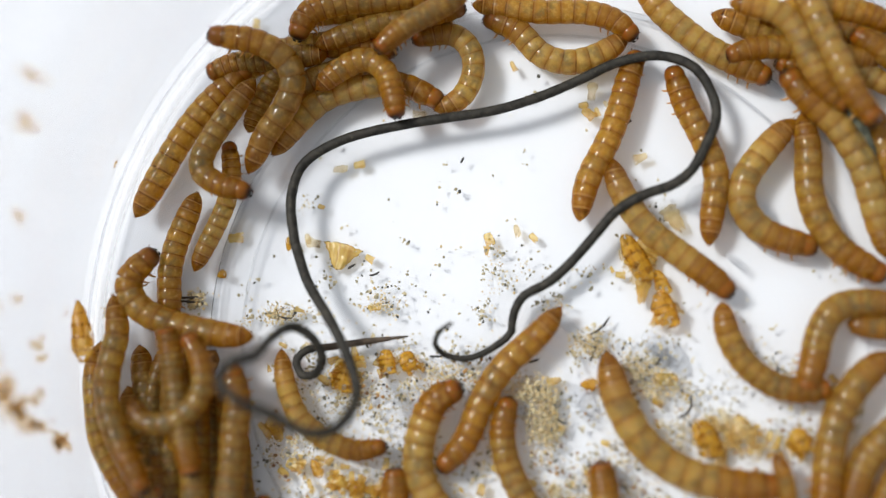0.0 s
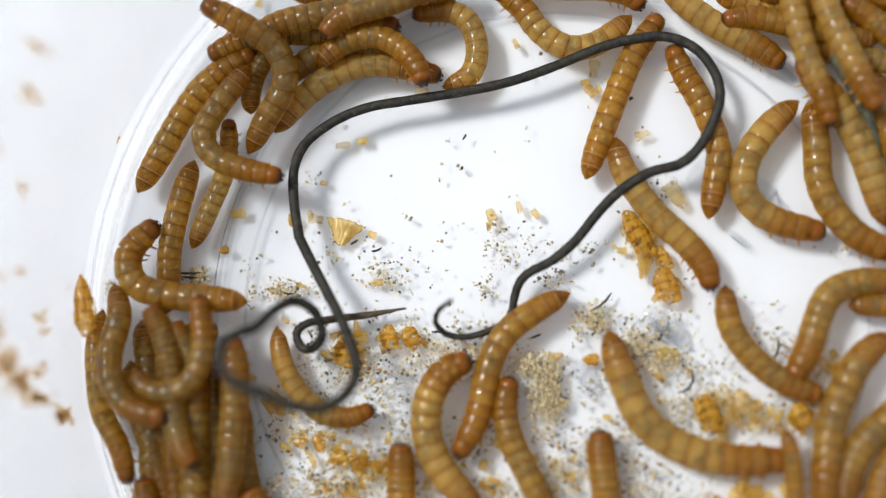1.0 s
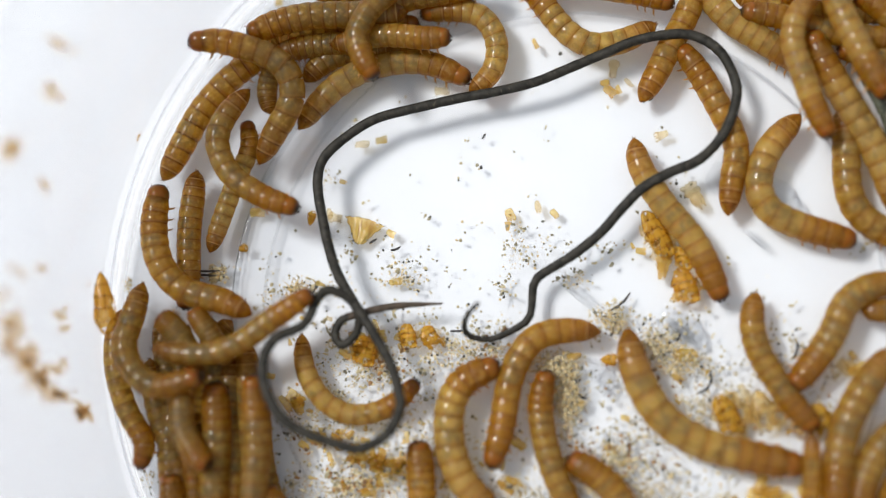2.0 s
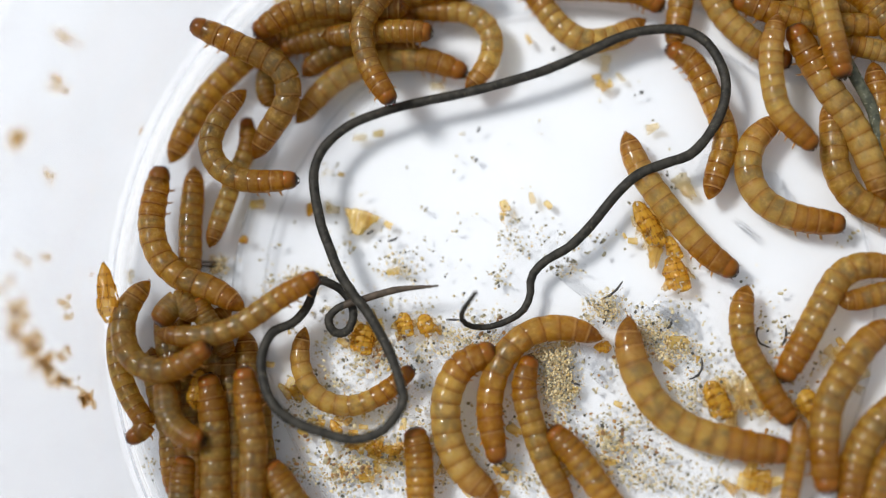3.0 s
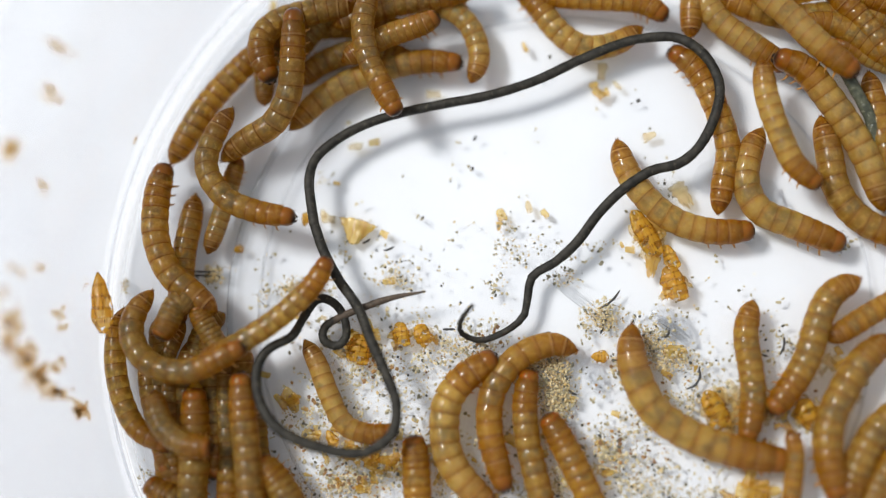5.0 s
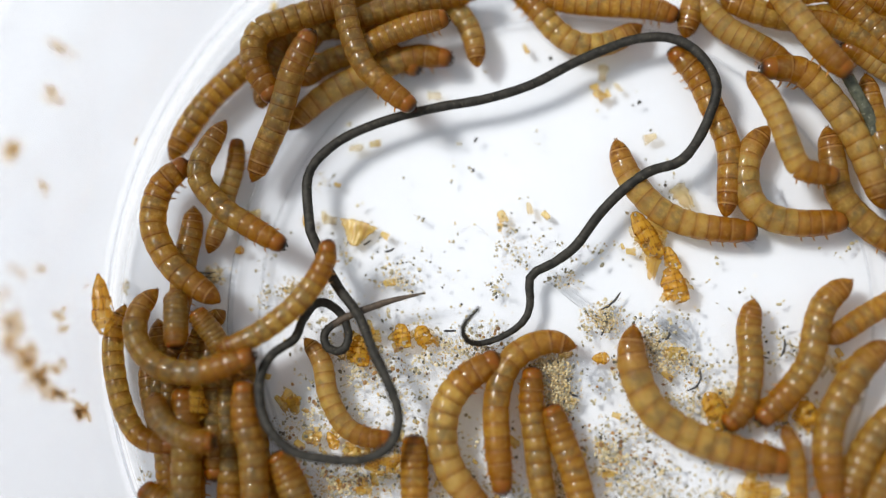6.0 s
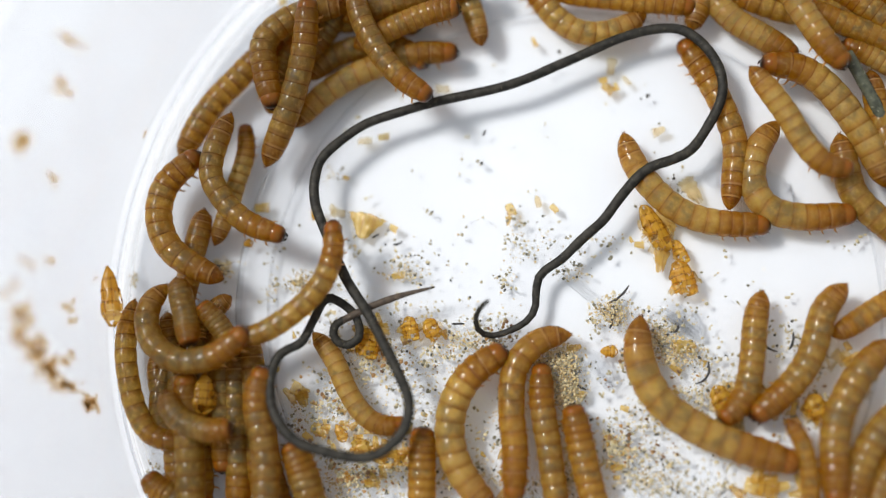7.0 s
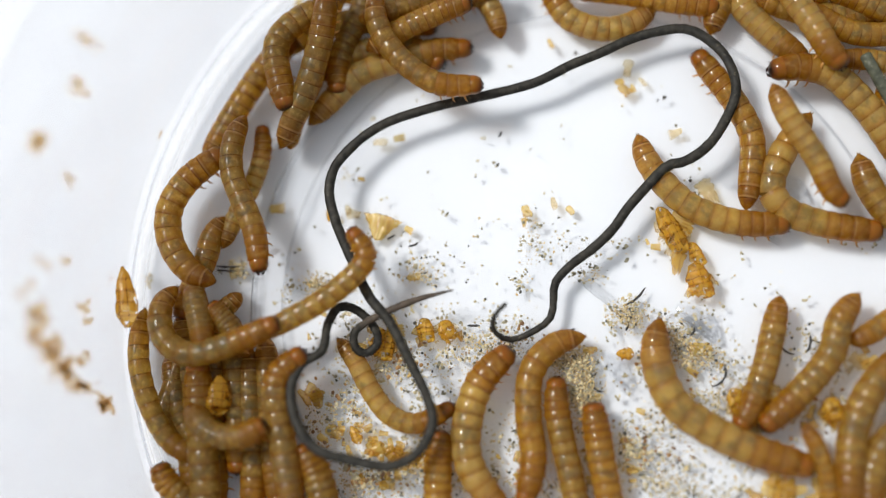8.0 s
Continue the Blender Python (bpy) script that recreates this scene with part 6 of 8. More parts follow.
def long_worm(label, girth, keys, links, tip=0, skin=None):
    """A thread-like worm of short links. keys: (time, the places of the links' ends); links: how many."""
    worm = tagged(new("horsehair_worm"), label, "worm")
    step = max(np.linalg.norm(np.diff(s, axis=0), axis=1).max() for _, s in keys)
    worm.location = keys[0][1][links // 2]
    mid, end = link_mesh("link", skin or HAIR), link_mesh("tip_link", HAIR_TIP)
    wobble = random.Random(3)
    origin = Matrix.Translation(keys[0][1][links // 2])
    for k in range(links):
        ob = new("link", end if k < tip else mid)
        ob.parent = worm
        taper = min(1.0, 0.22 + 0.075 * k if tip else 1.0, 0.66 + 0.0055 * k if tip else 1.0, 0.42 + 0.026 * (links - 1 - k) if tip else 0.50 + 0.06 * (links - 1 - k))
        r = girth * MM / 2 * taper * wobble.uniform(0.965, 1.03)
        ob.scale = (step, r, r * 0.94)
        rows = []
        for t in (TIMES if len(keys) > 1 else [0.0]):
            p = in_time(keys, t)
            rows.append((t, origin.inverted() @ facing((p[k] + p[k + 1]) / 2, p[k + 1] - p[k])))
        m = rows[0][1]
        ob.location, ob.rotation_euler = m.translation, m.to_euler()
        if len(keys) > 1:
            MOVES.append((ob, rows))
    return worm


LOOP_KEYS = []


def loop(t, heights, *flat):
    """The free end of the long worm at the time t."""
    LOOP_KEYS.append((t, placed_points(flat, heights)))


BODY_KEYS = []
BODY_HEIGHTS = (4.0, 3.5, 3.1, 3.1, 3.3, 3.7, 3.4, 2.6, 1.6, 1.4, 7.0)


def body(t, *flat):
    """The rest of the long worm at the time t."""
    BODY_KEYS.append((t, placed_points(flat, BODY_HEIGHTS)))


loop(0, (1, 2, 3, 7, 14, 17, 13, 7, 4), -3.1, -7.5, -7.3, -8.0, -11.3, -8.6, -14.3, -9.0, -15.6, -10.4, -14.8, -12.0, -13.1, -11.8, -12.2, -9.9, -13.3, -7.7, -15.3, -6.7, -17.1, -8.2, -18.4, -10.2, -20.3, -11.0, -21.5, -12.6, -20.9, -14.1, -18.9, -15.6, -16.0, -16.8, -12.5, -18.7, -9.7, -18.4, -7.8, -15.9, -7.8, -13.3, -9.3, -9.3, -11.5, -5.3, -14.1, -1.1)
loop(1, (1, 2, 3, 7, 13, 16, 13, 7, 4), -3.6, -7.1, -7.6, -7.8, -11.6, -8.3, -14.6, -8.8, -15.9, -10.0, -15.2, -11.7, -13.7, -11.8, -12.5, -10.2, -13.3, -7.7, -15.4, -6.7, -17.2, -8.0, -19.0, -10.1, -20.6, -10.9, -21.9, -12.2, -21.8, -14.7, -20.1, -16.5, -17.1, -17.7, -12.9, -19.2, -10.1, -18.6, -8.2, -16.3, -8.2, -13.7, -9.8, -9.4, -12.0, -5.3, -14.2, -1.3)
loop(1.5, (2, 3, 3.5, 6, 8, 9.5, 8, 6, 4), -1.3, -7.0, -5.0, -7.2, -8.3, -7.5, -10.3, -8.0, -12.6, -8.7, -13.4, -10.4, -12.5, -11.6, -10.9, -10.4, -10.5, -8.5, -11.2, -6.6, -13.1, -5.6, -15.0, -6.7, -16.5, -9.4, -19.3, -10.7, -20.7, -13.0, -20.7, -16.2, -18.8, -19.7, -15.7, -21.5, -11.9, -22.8, -9.4, -23.1, -6.6, -20.9, -5.8, -17.7, -6.8, -14.1, -8.9, -10.2, -11.4, -6.2, -13.7, -1.8)
loop(3, (4.5, 3.5, 2.5, 3.5, 5.5, 6.5, 6.5, 5, 4), -1.2, -6.2, -5.8, -6.6, -9.9, -7.7, -12.7, -8.6, -14.0, -10.0, -13.3, -11.5, -11.8, -11.3, -11.1, -9.2, -12.1, -6.8, -14.2, -5.5, -15.5, -5.5, -16.4, -8.4, -18.0, -10.5, -20.5, -11.9, -21.6, -15.2, -20.6, -19.3, -18.1, -21.9, -14.1, -23.6, -10.1, -24.4, -6.8, -23.2, -4.7, -20.3, -5.0, -18.0, -6.3, -14.3, -8.8, -9.8, -10.9, -7.1, -12.7, -4.3, -14.2, -0.7)
loop(3.5, (4.5, 3.5, 2.5, 3.5, 5.5, 6.5, 6.5, 5, 4), -1.9, -5.7, -5.5, -6.3, -8.9, -7.4, -11.7, -8.7, -13.8, -9.7, -13.9, -11.0, -12.6, -11.8, -11.3, -10.7, -11.6, -8.6, -13.1, -6.6, -14.8, -6.1, -16.0, -8.4, -17.6, -10.8, -20.2, -12.2, -21.4, -14.9, -21.1, -18.3, -19.1, -20.9, -15.7, -22.6, -11.7, -23.9, -8.8, -24.2, -5.8, -22.3, -4.7, -19.0, -6.0, -15.6, -8.1, -11.6, -9.8, -7.5, -12.3, -4.0, -13.9, -0.5)
loop(4.5, (4, 3, 2.5, 3.5, 5.5, 6.5, 6.5, 5, 4), -2.3, -5.7, -5.9, -6.3, -9.3, -7.4, -12.1, -8.5, -14.0, -9.5, -14.2, -11.0, -12.8, -11.7, -11.6, -10.8, -11.6, -8.8, -12.8, -6.8, -14.8, -6.3, -16.7, -9.3, -17.9, -11.0, -20.5, -12.4, -21.7, -14.7, -21.2, -18.4, -18.8, -21.4, -15.4, -23.0, -11.4, -24.3, -8.4, -24.3, -5.5, -22.1, -5.1, -18.8, -6.0, -16.1, -8.1, -11.4, -9.8, -7.3, -12.2, -3.8, -14.0, -0.3)
loop(6, (4, 3, 2.5, 3.5, 5.5, 6.5, 6.5, 5, 4), -2.5, -5.7, -6.2, -6.5, -9.6, -7.6, -12.4, -8.8, -14.1, -10.2, -13.8, -11.9, -12.1, -12.3, -11.3, -10.6, -12.0, -8.2, -13.8, -6.7, -15.4, -6.9, -16.7, -9.0, -17.5, -11.1, -20.1, -13.1, -21.3, -15.8, -21.1, -19.1, -19.7, -22.1, -17.0, -24.4, -13.1, -25.2, -9.1, -25.3, -5.9, -23.7, -4.9, -20.5, -6.0, -16.8, -8.1, -12.5, -9.8, -8.4, -12.3, -5.0, -14.3, -1.5)
loop(6.5, (4, 3, 2.5, 3.5, 5.5, 6.5, 6.5, 5, 4), -2.5, -5.8, -6.0, -6.6, -9.4, -7.7, -12.1, -8.9, -14.1, -10.0, -14.1, -11.5, -12.7, -12.2, -11.3, -11.4, -11.3, -9.3, -12.5, -7.7, -14.8, -6.7, -16.4, -9.5, -17.9, -11.9, -20.5, -13.6, -21.4, -16.9, -20.9, -20.2, -18.8, -23.2, -16.1, -24.6, -12.1, -25.5, -8.8, -25.3, -5.9, -22.9, -5.0, -19.6, -6.1, -16.3, -8.5, -11.6, -10.2, -8.2, -12.6, -4.4, -14.4, -0.5)
loop(8, (5, 4, 2.5, 3.5, 5.5, 6.5, 6.5, 5, 4), -2.0, -6.2, -5.6, -7.1, -9.0, -8.4, -11.7, -9.7, -13.3, -11.0, -13.2, -12.7, -11.9, -13.3, -10.6, -12.0, -11.2, -10.0, -13.2, -8.2, -15.2, -8.0, -16.4, -10.1, -16.9, -13.2, -19.2, -14.9, -20.4, -17.9, -19.5, -21.9, -17.1, -24.8, -13.1, -26.0, -8.6, -26.7, -5.3, -25.0, -3.7, -21.8, -4.5, -18.5, -6.5, -14.5, -9.0, -9.8, -11.7, -6.4, -14.5, -0.5)
body(0, -15.7, 3.6, -16.3, 8.4, -15.3, 12.6, -12.6, 15.0, -8.5, 16.7, -2.4, 18.0, 3.1, 18.8, 8.5, 19.6, 13.9, 21.2, 18.7, 23.2, 22.1, 24.8, 25.5, 25.7, 28.8, 25.7, 32.1, 24.2, 34.0, 21.0, 34.4, 17.9, 33.1, 14.8, 31.4, 11.8, 29.0, 10.0, 25.7, 8.9, 22.4, 7.0, 19.7, 4.0, 17.0, 1.0, 14.3, -1.3, 11.3, -2.9, 10.1, -5.2, 9.8, -7.2, 7.5, -9.0, 4.9, -10.1, 2.2, -9.8, 1.0, -8.6, 1.6, -7.2, 3.0, -6.5)
body(1, -15.5, 1.3, -16.2, 5.5, -16.3, 9.6, -15.0, 12.8, -11.6, 15.5, -7.5, 17.2, -2.7, 18.0, 4.1, 19.0, 9.6, 20.1, 15.0, 21.9, 20.5, 24.1, 24.6, 25.1, 28.6, 25.3, 31.9, 23.8, 34.0, 21.0, 34.7, 17.8, 33.6, 14.3, 31.8, 11.3, 29.5, 9.5, 26.2, 8.7, 22.8, 6.7, 20.1, 4.1, 17.4, 0.8, 14.7, -1.5, 11.3, -3.3, 10.1, -5.4, 9.6, -7.8, 7.9, -9.4, 4.6, -10.5, 1.9, -10.2, 0.7, -8.9, 1.3, -7.6, 2.7, -6.8)
body(1.5, -14.8, 2.6, -15.6, 6.7, -15.6, 9.5, -14.7, 11.6, -11.9, 14.0, -8.5, 16.1, -3.7, 17.3, 1.7, 18.5, 5.8, 19.1, 10.5, 20.1, 14.6, 21.8, 19.3, 23.7, 22.7, 25.0, 26.0, 25.6, 29.3, 25.5, 32.6, 23.2, 34.3, 19.3, 34.0, 16.5, 32.3, 12.8, 29.6, 10.2, 26.3, 8.9, 23.0, 6.9, 20.4, 4.3, 17.7, 1.3, 15.0, -0.7, 12.4, -2.3, 10.0, -3.9, 9.7, -6.3, 9.2, -8.6, 7.0, -9.9, 4.4, -10.9, 2.0, -10.3, 1.7, -9.1, 2.5, -7.6, 3.4, -7.1)
body(3, -15.0, 1.4, -15.9, 5.6, -16.0, 8.5, -14.8, 11.4, -11.7, 14.1, -7.5, 15.8, -3.3, 16.9, 2.3, 18.0, 7.9, 19.4, 12.8, 20.9, 17.7, 23.0, 21.9, 24.9, 26.0, 25.7, 29.8, 25.4, 32.5, 23.5, 34.2, 19.8, 34.1, 16.3, 32.5, 12.8, 30.0, 9.9, 27.0, 8.8, 23.6, 7.5, 20.8, 5.0, 18.0, 1.6, 15.3, -1.1, 12.2, -2.9, 10.5, -4.8, 10.3, -7.2, 9.1, -9.2, 6.3, -10.6, 3.9, -10.9, 2.3, -10.4, 2.3, -9.3, 3.8, -7.5)
body(3.5, -15.1, 3.7, -15.9, 8.0, -15.0, 10.9, -12.7, 13.4, -9.2, 15.2, -4.3, 16.6, 1.3, 18.0, 6.9, 19.3, 12.5, 20.7, 17.4, 22.7, 22.3, 24.8, 26.5, 25.6, 29.9, 25.3, 32.6, 23.1, 34.1, 19.4, 33.7, 15.8, 31.5, 11.6, 28.7, 9.5, 25.3, 8.6, 21.9, 6.6, 19.1, 3.9, 16.3, 0.5, 13.6, -2.2, 10.8, -3.9, 10.0, -6.6, 9.4, -8.6, 7.4, -10.3, 4.6, -11.2, 2.6, -10.6, 2.0, -9.4, 2.4, -8.3, 3.6, -7.5)
body(4.5, -15.1, 3.2, -15.8, 6.7, -15.9, 8.9, -15.1, 11.4, -12.7, 13.5, -9.2, 15.4, -4.7, 16.8, 0.9, 17.9, 6.5, 19.0, 12.1, 20.7, 17.6, 23.1, 22.5, 25.0, 26.3, 25.6, 29.7, 25.4, 32.6, 23.1, 34.1, 19.5, 33.7, 15.8, 31.7, 11.8, 28.9, 9.6, 25.5, 8.8, 22.1, 6.7, 19.3, 4.0, 16.6, 0.6, 13.8, -2.1, 11.1, -3.8, 10.2, -6.5, 9.7, -8.5, 7.6, -10.2, 4.9, -11.2, 2.8, -10.6, 2.1, -9.7, 2.7, -8.5, 3.6, -7.7)
body(6, -15.9, 2.0, -16.4, 6.2, -16.4, 8.7, -15.4, 10.9, -12.6, 13.4, -9.2, 15.1, -5.0, 16.5, -0.1, 17.6, 5.4, 18.5, 11.0, 20.2, 15.9, 22.7, 20.1, 24.5, 24.2, 25.8, 28.4, 25.7, 31.7, 23.5, 33.5, 19.7, 32.5, 15.8, 30.7, 12.3, 28.6, 10.1, 25.2, 9.1, 22.1, 7.0, 19.0, 3.9, 16.2, 0.2, 13.5, -1.8, 10.7, -3.4, 10.6, -6.8, 9.7, -8.9, 7.3, -10.6, 4.5, -11.5, 2.9, -11.1, 2.7, -9.6, 4.4, -8.0)
body(6.5, -15.6, 2.3, -16.4, 4.4, -16.6, 7.2, -15.8, 10.4, -13.1, 12.9, -10.3, 14.7, -6.1, 16.1, -2.0, 17.3, 0.8, 17.9, 6.4, 19.1, 10.6, 20.5, 14.7, 22.2, 18.9, 24.1, 22.4, 25.4, 25.9, 26.1, 29.3, 25.7, 31.9, 23.2, 33.3, 20.0, 33.0, 16.7, 31.2, 13.3, 29.1, 10.5, 26.4, 9.4, 23.3, 8.1, 20.6, 5.2, 18.5, 2.4, 15.8, 0.1, 13.4, -2.3, 10.9, -3.9, 10.3, -5.9, 10.1, -8.0, 8.9, -9.7, 6.8, -10.8, 4.8, -11.3, 3.3, -10.9, 3.0, -9.5, 3.6, -8.4, 4.4, -7.9)
body(8, -15.6, 2.0, -16.6, 5.5, -16.5, 8.0, -15.6, 10.1, -12.8, 13.0, -9.4, 15.1, -4.5, 16.7, -1.8, 17.4, 3.8, 18.6, 8.6, 19.9, 12.8, 22.0, 16.3, 23.4, 19.8, 25.0, 23.2, 26.0, 27.0, 26.3, 30.0, 24.5, 31.9, 22.0, 32.7, 18.4, 31.4, 14.9, 29.3, 11.7, 26.5, 9.7, 24.2, 9.1, 21.8, 6.7, 19.4, 4.0, 17.7, 1.6, 15.3, -0.7, 12.6, -2.7, 10.7, -4.8, 10.5, -6.8, 10.2, -8.8, 8.8, -10.2, 6.1, -11.5, 4.4, -11.5, 3.2, -10.4, 3.7, -8.9, 4.7, -8.1)
GREEN_LINE = placed_points((48.0, 22.1, 49.8, 18.6, 51.7, 15.0, 52.7, 11.1, 53.4, 6.2, 55.0, 2.0), (4.6, 4.2, 3.0, 1.8, 1.5))


LINE_A, LINE_B = 120, 104
long_worm_keys = []
for (t_key, free_end), (_, rest) in zip(LOOP_KEYS, BODY_KEYS):
    first, _ = along(free_end + rest[:1], LINE_A + 1)
    second, _ = along(rest, LINE_B + 1)
    long_worm_keys.append((t_key, np.vstack([first, second[1:]])))
long_worm("long thin dark grey horsehair worm looped over the mealworms", 1.23, long_worm_keys, LINE_A + LINE_B, 16)
long_worm("short glossy dark green worm lying under mealworms", 1.5, [(0.0, along(GREEN_LINE, 25)[0])], 24, 0, HAIR_GREEN)

# ---- crumbs, shed skins and dirt ----
def curled(length, width, curl, ragged, seed, nx=12, ny=11, fan=None):
    """A thin pleated scrap, curled across, torn and serrated at its edges, with real thickness; unit size about length by width."""
    rnd = random.Random(seed)
    pleats, spread = rnd.uniform(2.5, 4.5), rnd.uniform(-0.45, 0.45)
    spread = spread if fan is None else fan
    tear = [1.0 - ragged * rnd.random() * (0.4 + (j % 2)) for j in range(ny)]
    side = [1.0 - 0.6 * ragged * rnd.random() for i in range(nx)]
    shift = Vector((seed * 1.7, seed * 0.3, 0))
    bm = bmesh.new()
    grid = []
    for i in range(nx):
        row = []
        for j in range(ny):
            u, v = i / (nx - 1) - 0.5, j / (ny - 1) - 0.5
            a = v * curl
            x = u * length * (tear[j] if i > nx // 2 else 1.0 - 0.3 * (1 - tear[-j - 1])) * (1 - 0.25 * abs(v))
            y = math.sin(a) / max(curl, 0.1) * width * side[i] * (1 + spread * u * 2)
            z = (math.cos(a) - math.cos(curl / 2)) / max(curl, 0.1) * width
            z += 0.05 * width * math.sin(math.tau * pleats * v) * (0.4 + abs(u)) + 0.16 * width * noise.noise(Vector((u * 2.2, v * 1.6, 0)) + shift)
            row.append(bm.verts.new((x, y, max(z, -0.02))))
        grid.append(row)
    for i in range(nx - 1):
        for j in range(ny - 1):
            bm.faces.new((grid[i][j], grid[i + 1][j], grid[i + 1][j + 1], grid[i][j + 1]))
    bmesh.ops.solidify(bm, geom=bm.faces[:], thickness=0.018 * width)
    bmesh.ops.recalc_face_normals(bm, faces=bm.faces)
    return smooth(bm)


FLAKES = {
    "bran": [to_mesh("bran", curled(1.0, 0.7, 1.0 + 0.3 * k, 0.35, 10 + k), BRAN) for k in range(6)],
    "amber": [to_mesh("amber_bit", curled(1.0, 0.75, 1.4 + 0.3 * k, 0.3, 20 + k), SKINS) for k in range(6)],
    "fan": [to_mesh("bran_fan", curled(1.0, 1.0, 1.1 + 0.1 * k, 0.22, 70 + k, 14, 15, 0.62), BRAN) for k in range(6)],
    "pale": [to_mesh("pale_bit", curled(1.0, 0.65, 0.7 + 0.3 * k, 0.5, 30 + k), PALE_SKIN) for k in range(6)],
}
FLAKE_LABELS = {
    "bran": "curled golden bran flake lying on the clear floor",
    "fan": "pleated cream and gold bran flake opened like a fan",
    "amber": "small amber piece of shed larva skin on the floor",
    "pale": "pale translucent scrap of shed skin on the floor",
}
flake_seed = random.Random(5)


def flake(x, y, size, kind, turn):
    k = flake_seed.randrange(6)
    ob = new("bran_flake" if kind in ("bran", "fan") else "shed_skin_scrap", FLAKES[kind][k])
    ob.scale = (size * 1.3 * MM, size * 1.25 * MM * flake_seed.uniform(0.75, 1.1), size * MM * flake_seed.uniform(0.7, 1.1))
    m = pose(x * MM, y * MM, 0.05 * MM, flake_seed.uniform(-14, 14), flake_seed.uniform(-14, 14), -turn + flake_seed.uniform(-15, 15))
    ob.location, ob.rotation_euler = m.translation, m.to_euler()
    tagged(ob, FLAKE_LABELS[kind], "flake" if kind in ("bran", "fan") else "shed skin", "scraps on the floor")


def husk_mesh(seed, material, crumple=0.09, tear=0.30, ends=(0.12, 0.32, 0.50, 0.50, 0.42)):
    """The hollow skin a larva has left: a squashed tapering tube of ringed segments, torn open at one end. Unit length and width."""
    noise_at = Vector((seed * 3.7, 1.3, 0.4))
    bm = bmesh.new()
    rows, n, sides = [], 26, 18
    for i in range(n):
        u = i / (n - 1)
        swell = float(np.interp(u, [0, 0.12, 0.4, 0.75, 1], ends))
        ring = 1.0 + 0.09 * (1 - (u * 5.0) % 1.0)
        row = []
        for j in range(sides):
            a = math.tau * j / sides
            p = Vector((u - 0.5, math.cos(a) * swell * ring, math.sin(a) * swell * ring * 0.55))
            crush = noise.noise_vector(p * 3.2 + noise_at) * crumple + noise.noise_vector(p * 8.0 + noise_at) * crumple * 0.5
            row.append(bm.verts.new(p + Vector((crush.x * 0.6, crush.y, crush.z))))
        rows.append(row)
    for i in range(n - 1):
        for j in range(sides):
            torn = noise.noise(Vector((j * 0.40, i * 0.22, seed * 2.3))) > tear - 0.03 * max(0, i - 8)
            if not torn:
                bm.faces.new((rows[i][j], rows[i][(j + 1) % sides], rows[i + 1][(j + 1) % sides], rows[i + 1][j]))
    bmesh.ops.delete(bm, geom=[v for v in bm.verts if not v.link_faces], context="VERTS")
    bmesh.ops.solidify(bm, geom=bm.faces[:], thickness=0.012)
    bmesh.ops.recalc_face_normals(bm, faces=bm.faces)
    return to_mesh("husk_body", smooth(bm), material)


HUSKS = [husk_mesh(k + 1, (SKINS, PALE_SKIN, SKINS)[k], tear=(0.40, 0.36, 0.44)[k], crumple=(0.10, 0.08, 0.12)[k]) for k in range(3)]
HUSKS.append(husk_mesh(4, SKINS, 0.06, 0.5, (0.05, 0.22, 0.42, 0.50, 0.16)))
FLAPS = [to_mesh("flap", curled(1.0, 0.8, 1.6 + 0.5 * k, 0.45, 50 + k, 14, 12), (SKINS, PALE_SKIN, SKINS, PALE_SKIN)[k]) for k in range(4)]


def shell(a, b, width, lift=0.0, label="hollow amber skin shed by a mealworm on the floor", torn=2, husk_kind=None):
    """A shed skin from a to b, with torn flaps beside it."""
    a3, b3 = Vector((a[0], a[1], width * 0.36 + lift)) * MM, Vector((b[0], b[1], width * 0.36 + lift)) * MM
    span = (b3 - a3).length
    skin = tagged(new("shed_skin"), label, "shed skin", "shed skins")
    skin.location = (a3 + b3) / 2
    m = facing((0, 0, 0), b3 - a3) @ pose(0, 0, 0, flake_seed.uniform(-25, 25), 0, 0)
    ob = new("husk_body", HUSKS[flake_seed.randrange(3) if husk_kind is None else husk_kind])
    ob.parent = skin
    ob.scale = (span * 1.05, width * MM, width * MM)
    ob.rotation_euler = m.to_euler()
    for k in range(torn):
        u = flake_seed.uniform(0.3, 1.0)
        m = facing(a3.lerp(b3, u) - skin.location, b3 - a3) @ pose(0, flake_seed.choice((-1, 1)) * width * 0.5 * MM, -width * 0.20 * MM, flake_seed.uniform(-35, 35), flake_seed.uniform(-25, 25), flake_seed.uniform(-70, 70))
        ob = new("flap", FLAPS[flake_seed.randrange(4)])
        ob.parent = skin
        ob.scale = (width * MM * 0.75,) * 3
        ob.location, ob.rotation_euler = m.translation, m.to_euler()
    return skin


def fibre(x, y, length, turn, bend):
    pts = []
    for k in range(7):
        u = k / 6 - 0.5
        pts.append((u * length * MM, bend * length * MM * (u * u - 0.08) * 2.0 + 0.02 * MM * math.sin(9 * k), 0.22 * MM))
    ob = new("fibre", to_mesh("fibre", tube(pts, [0.09 * MM, 0.14 * MM, 0.17 * MM, 0.13 * MM, 0.17 * MM, 0.13 * MM, 0.07 * MM], 6), FIBRE))
    ob.location, ob.rotation_euler = (x * MM, y * MM, 0), (0, 0, radians(turn))
    tagged(ob, "short black curved fibre of dirt on the floor", "fibre", "fibres on the floor")


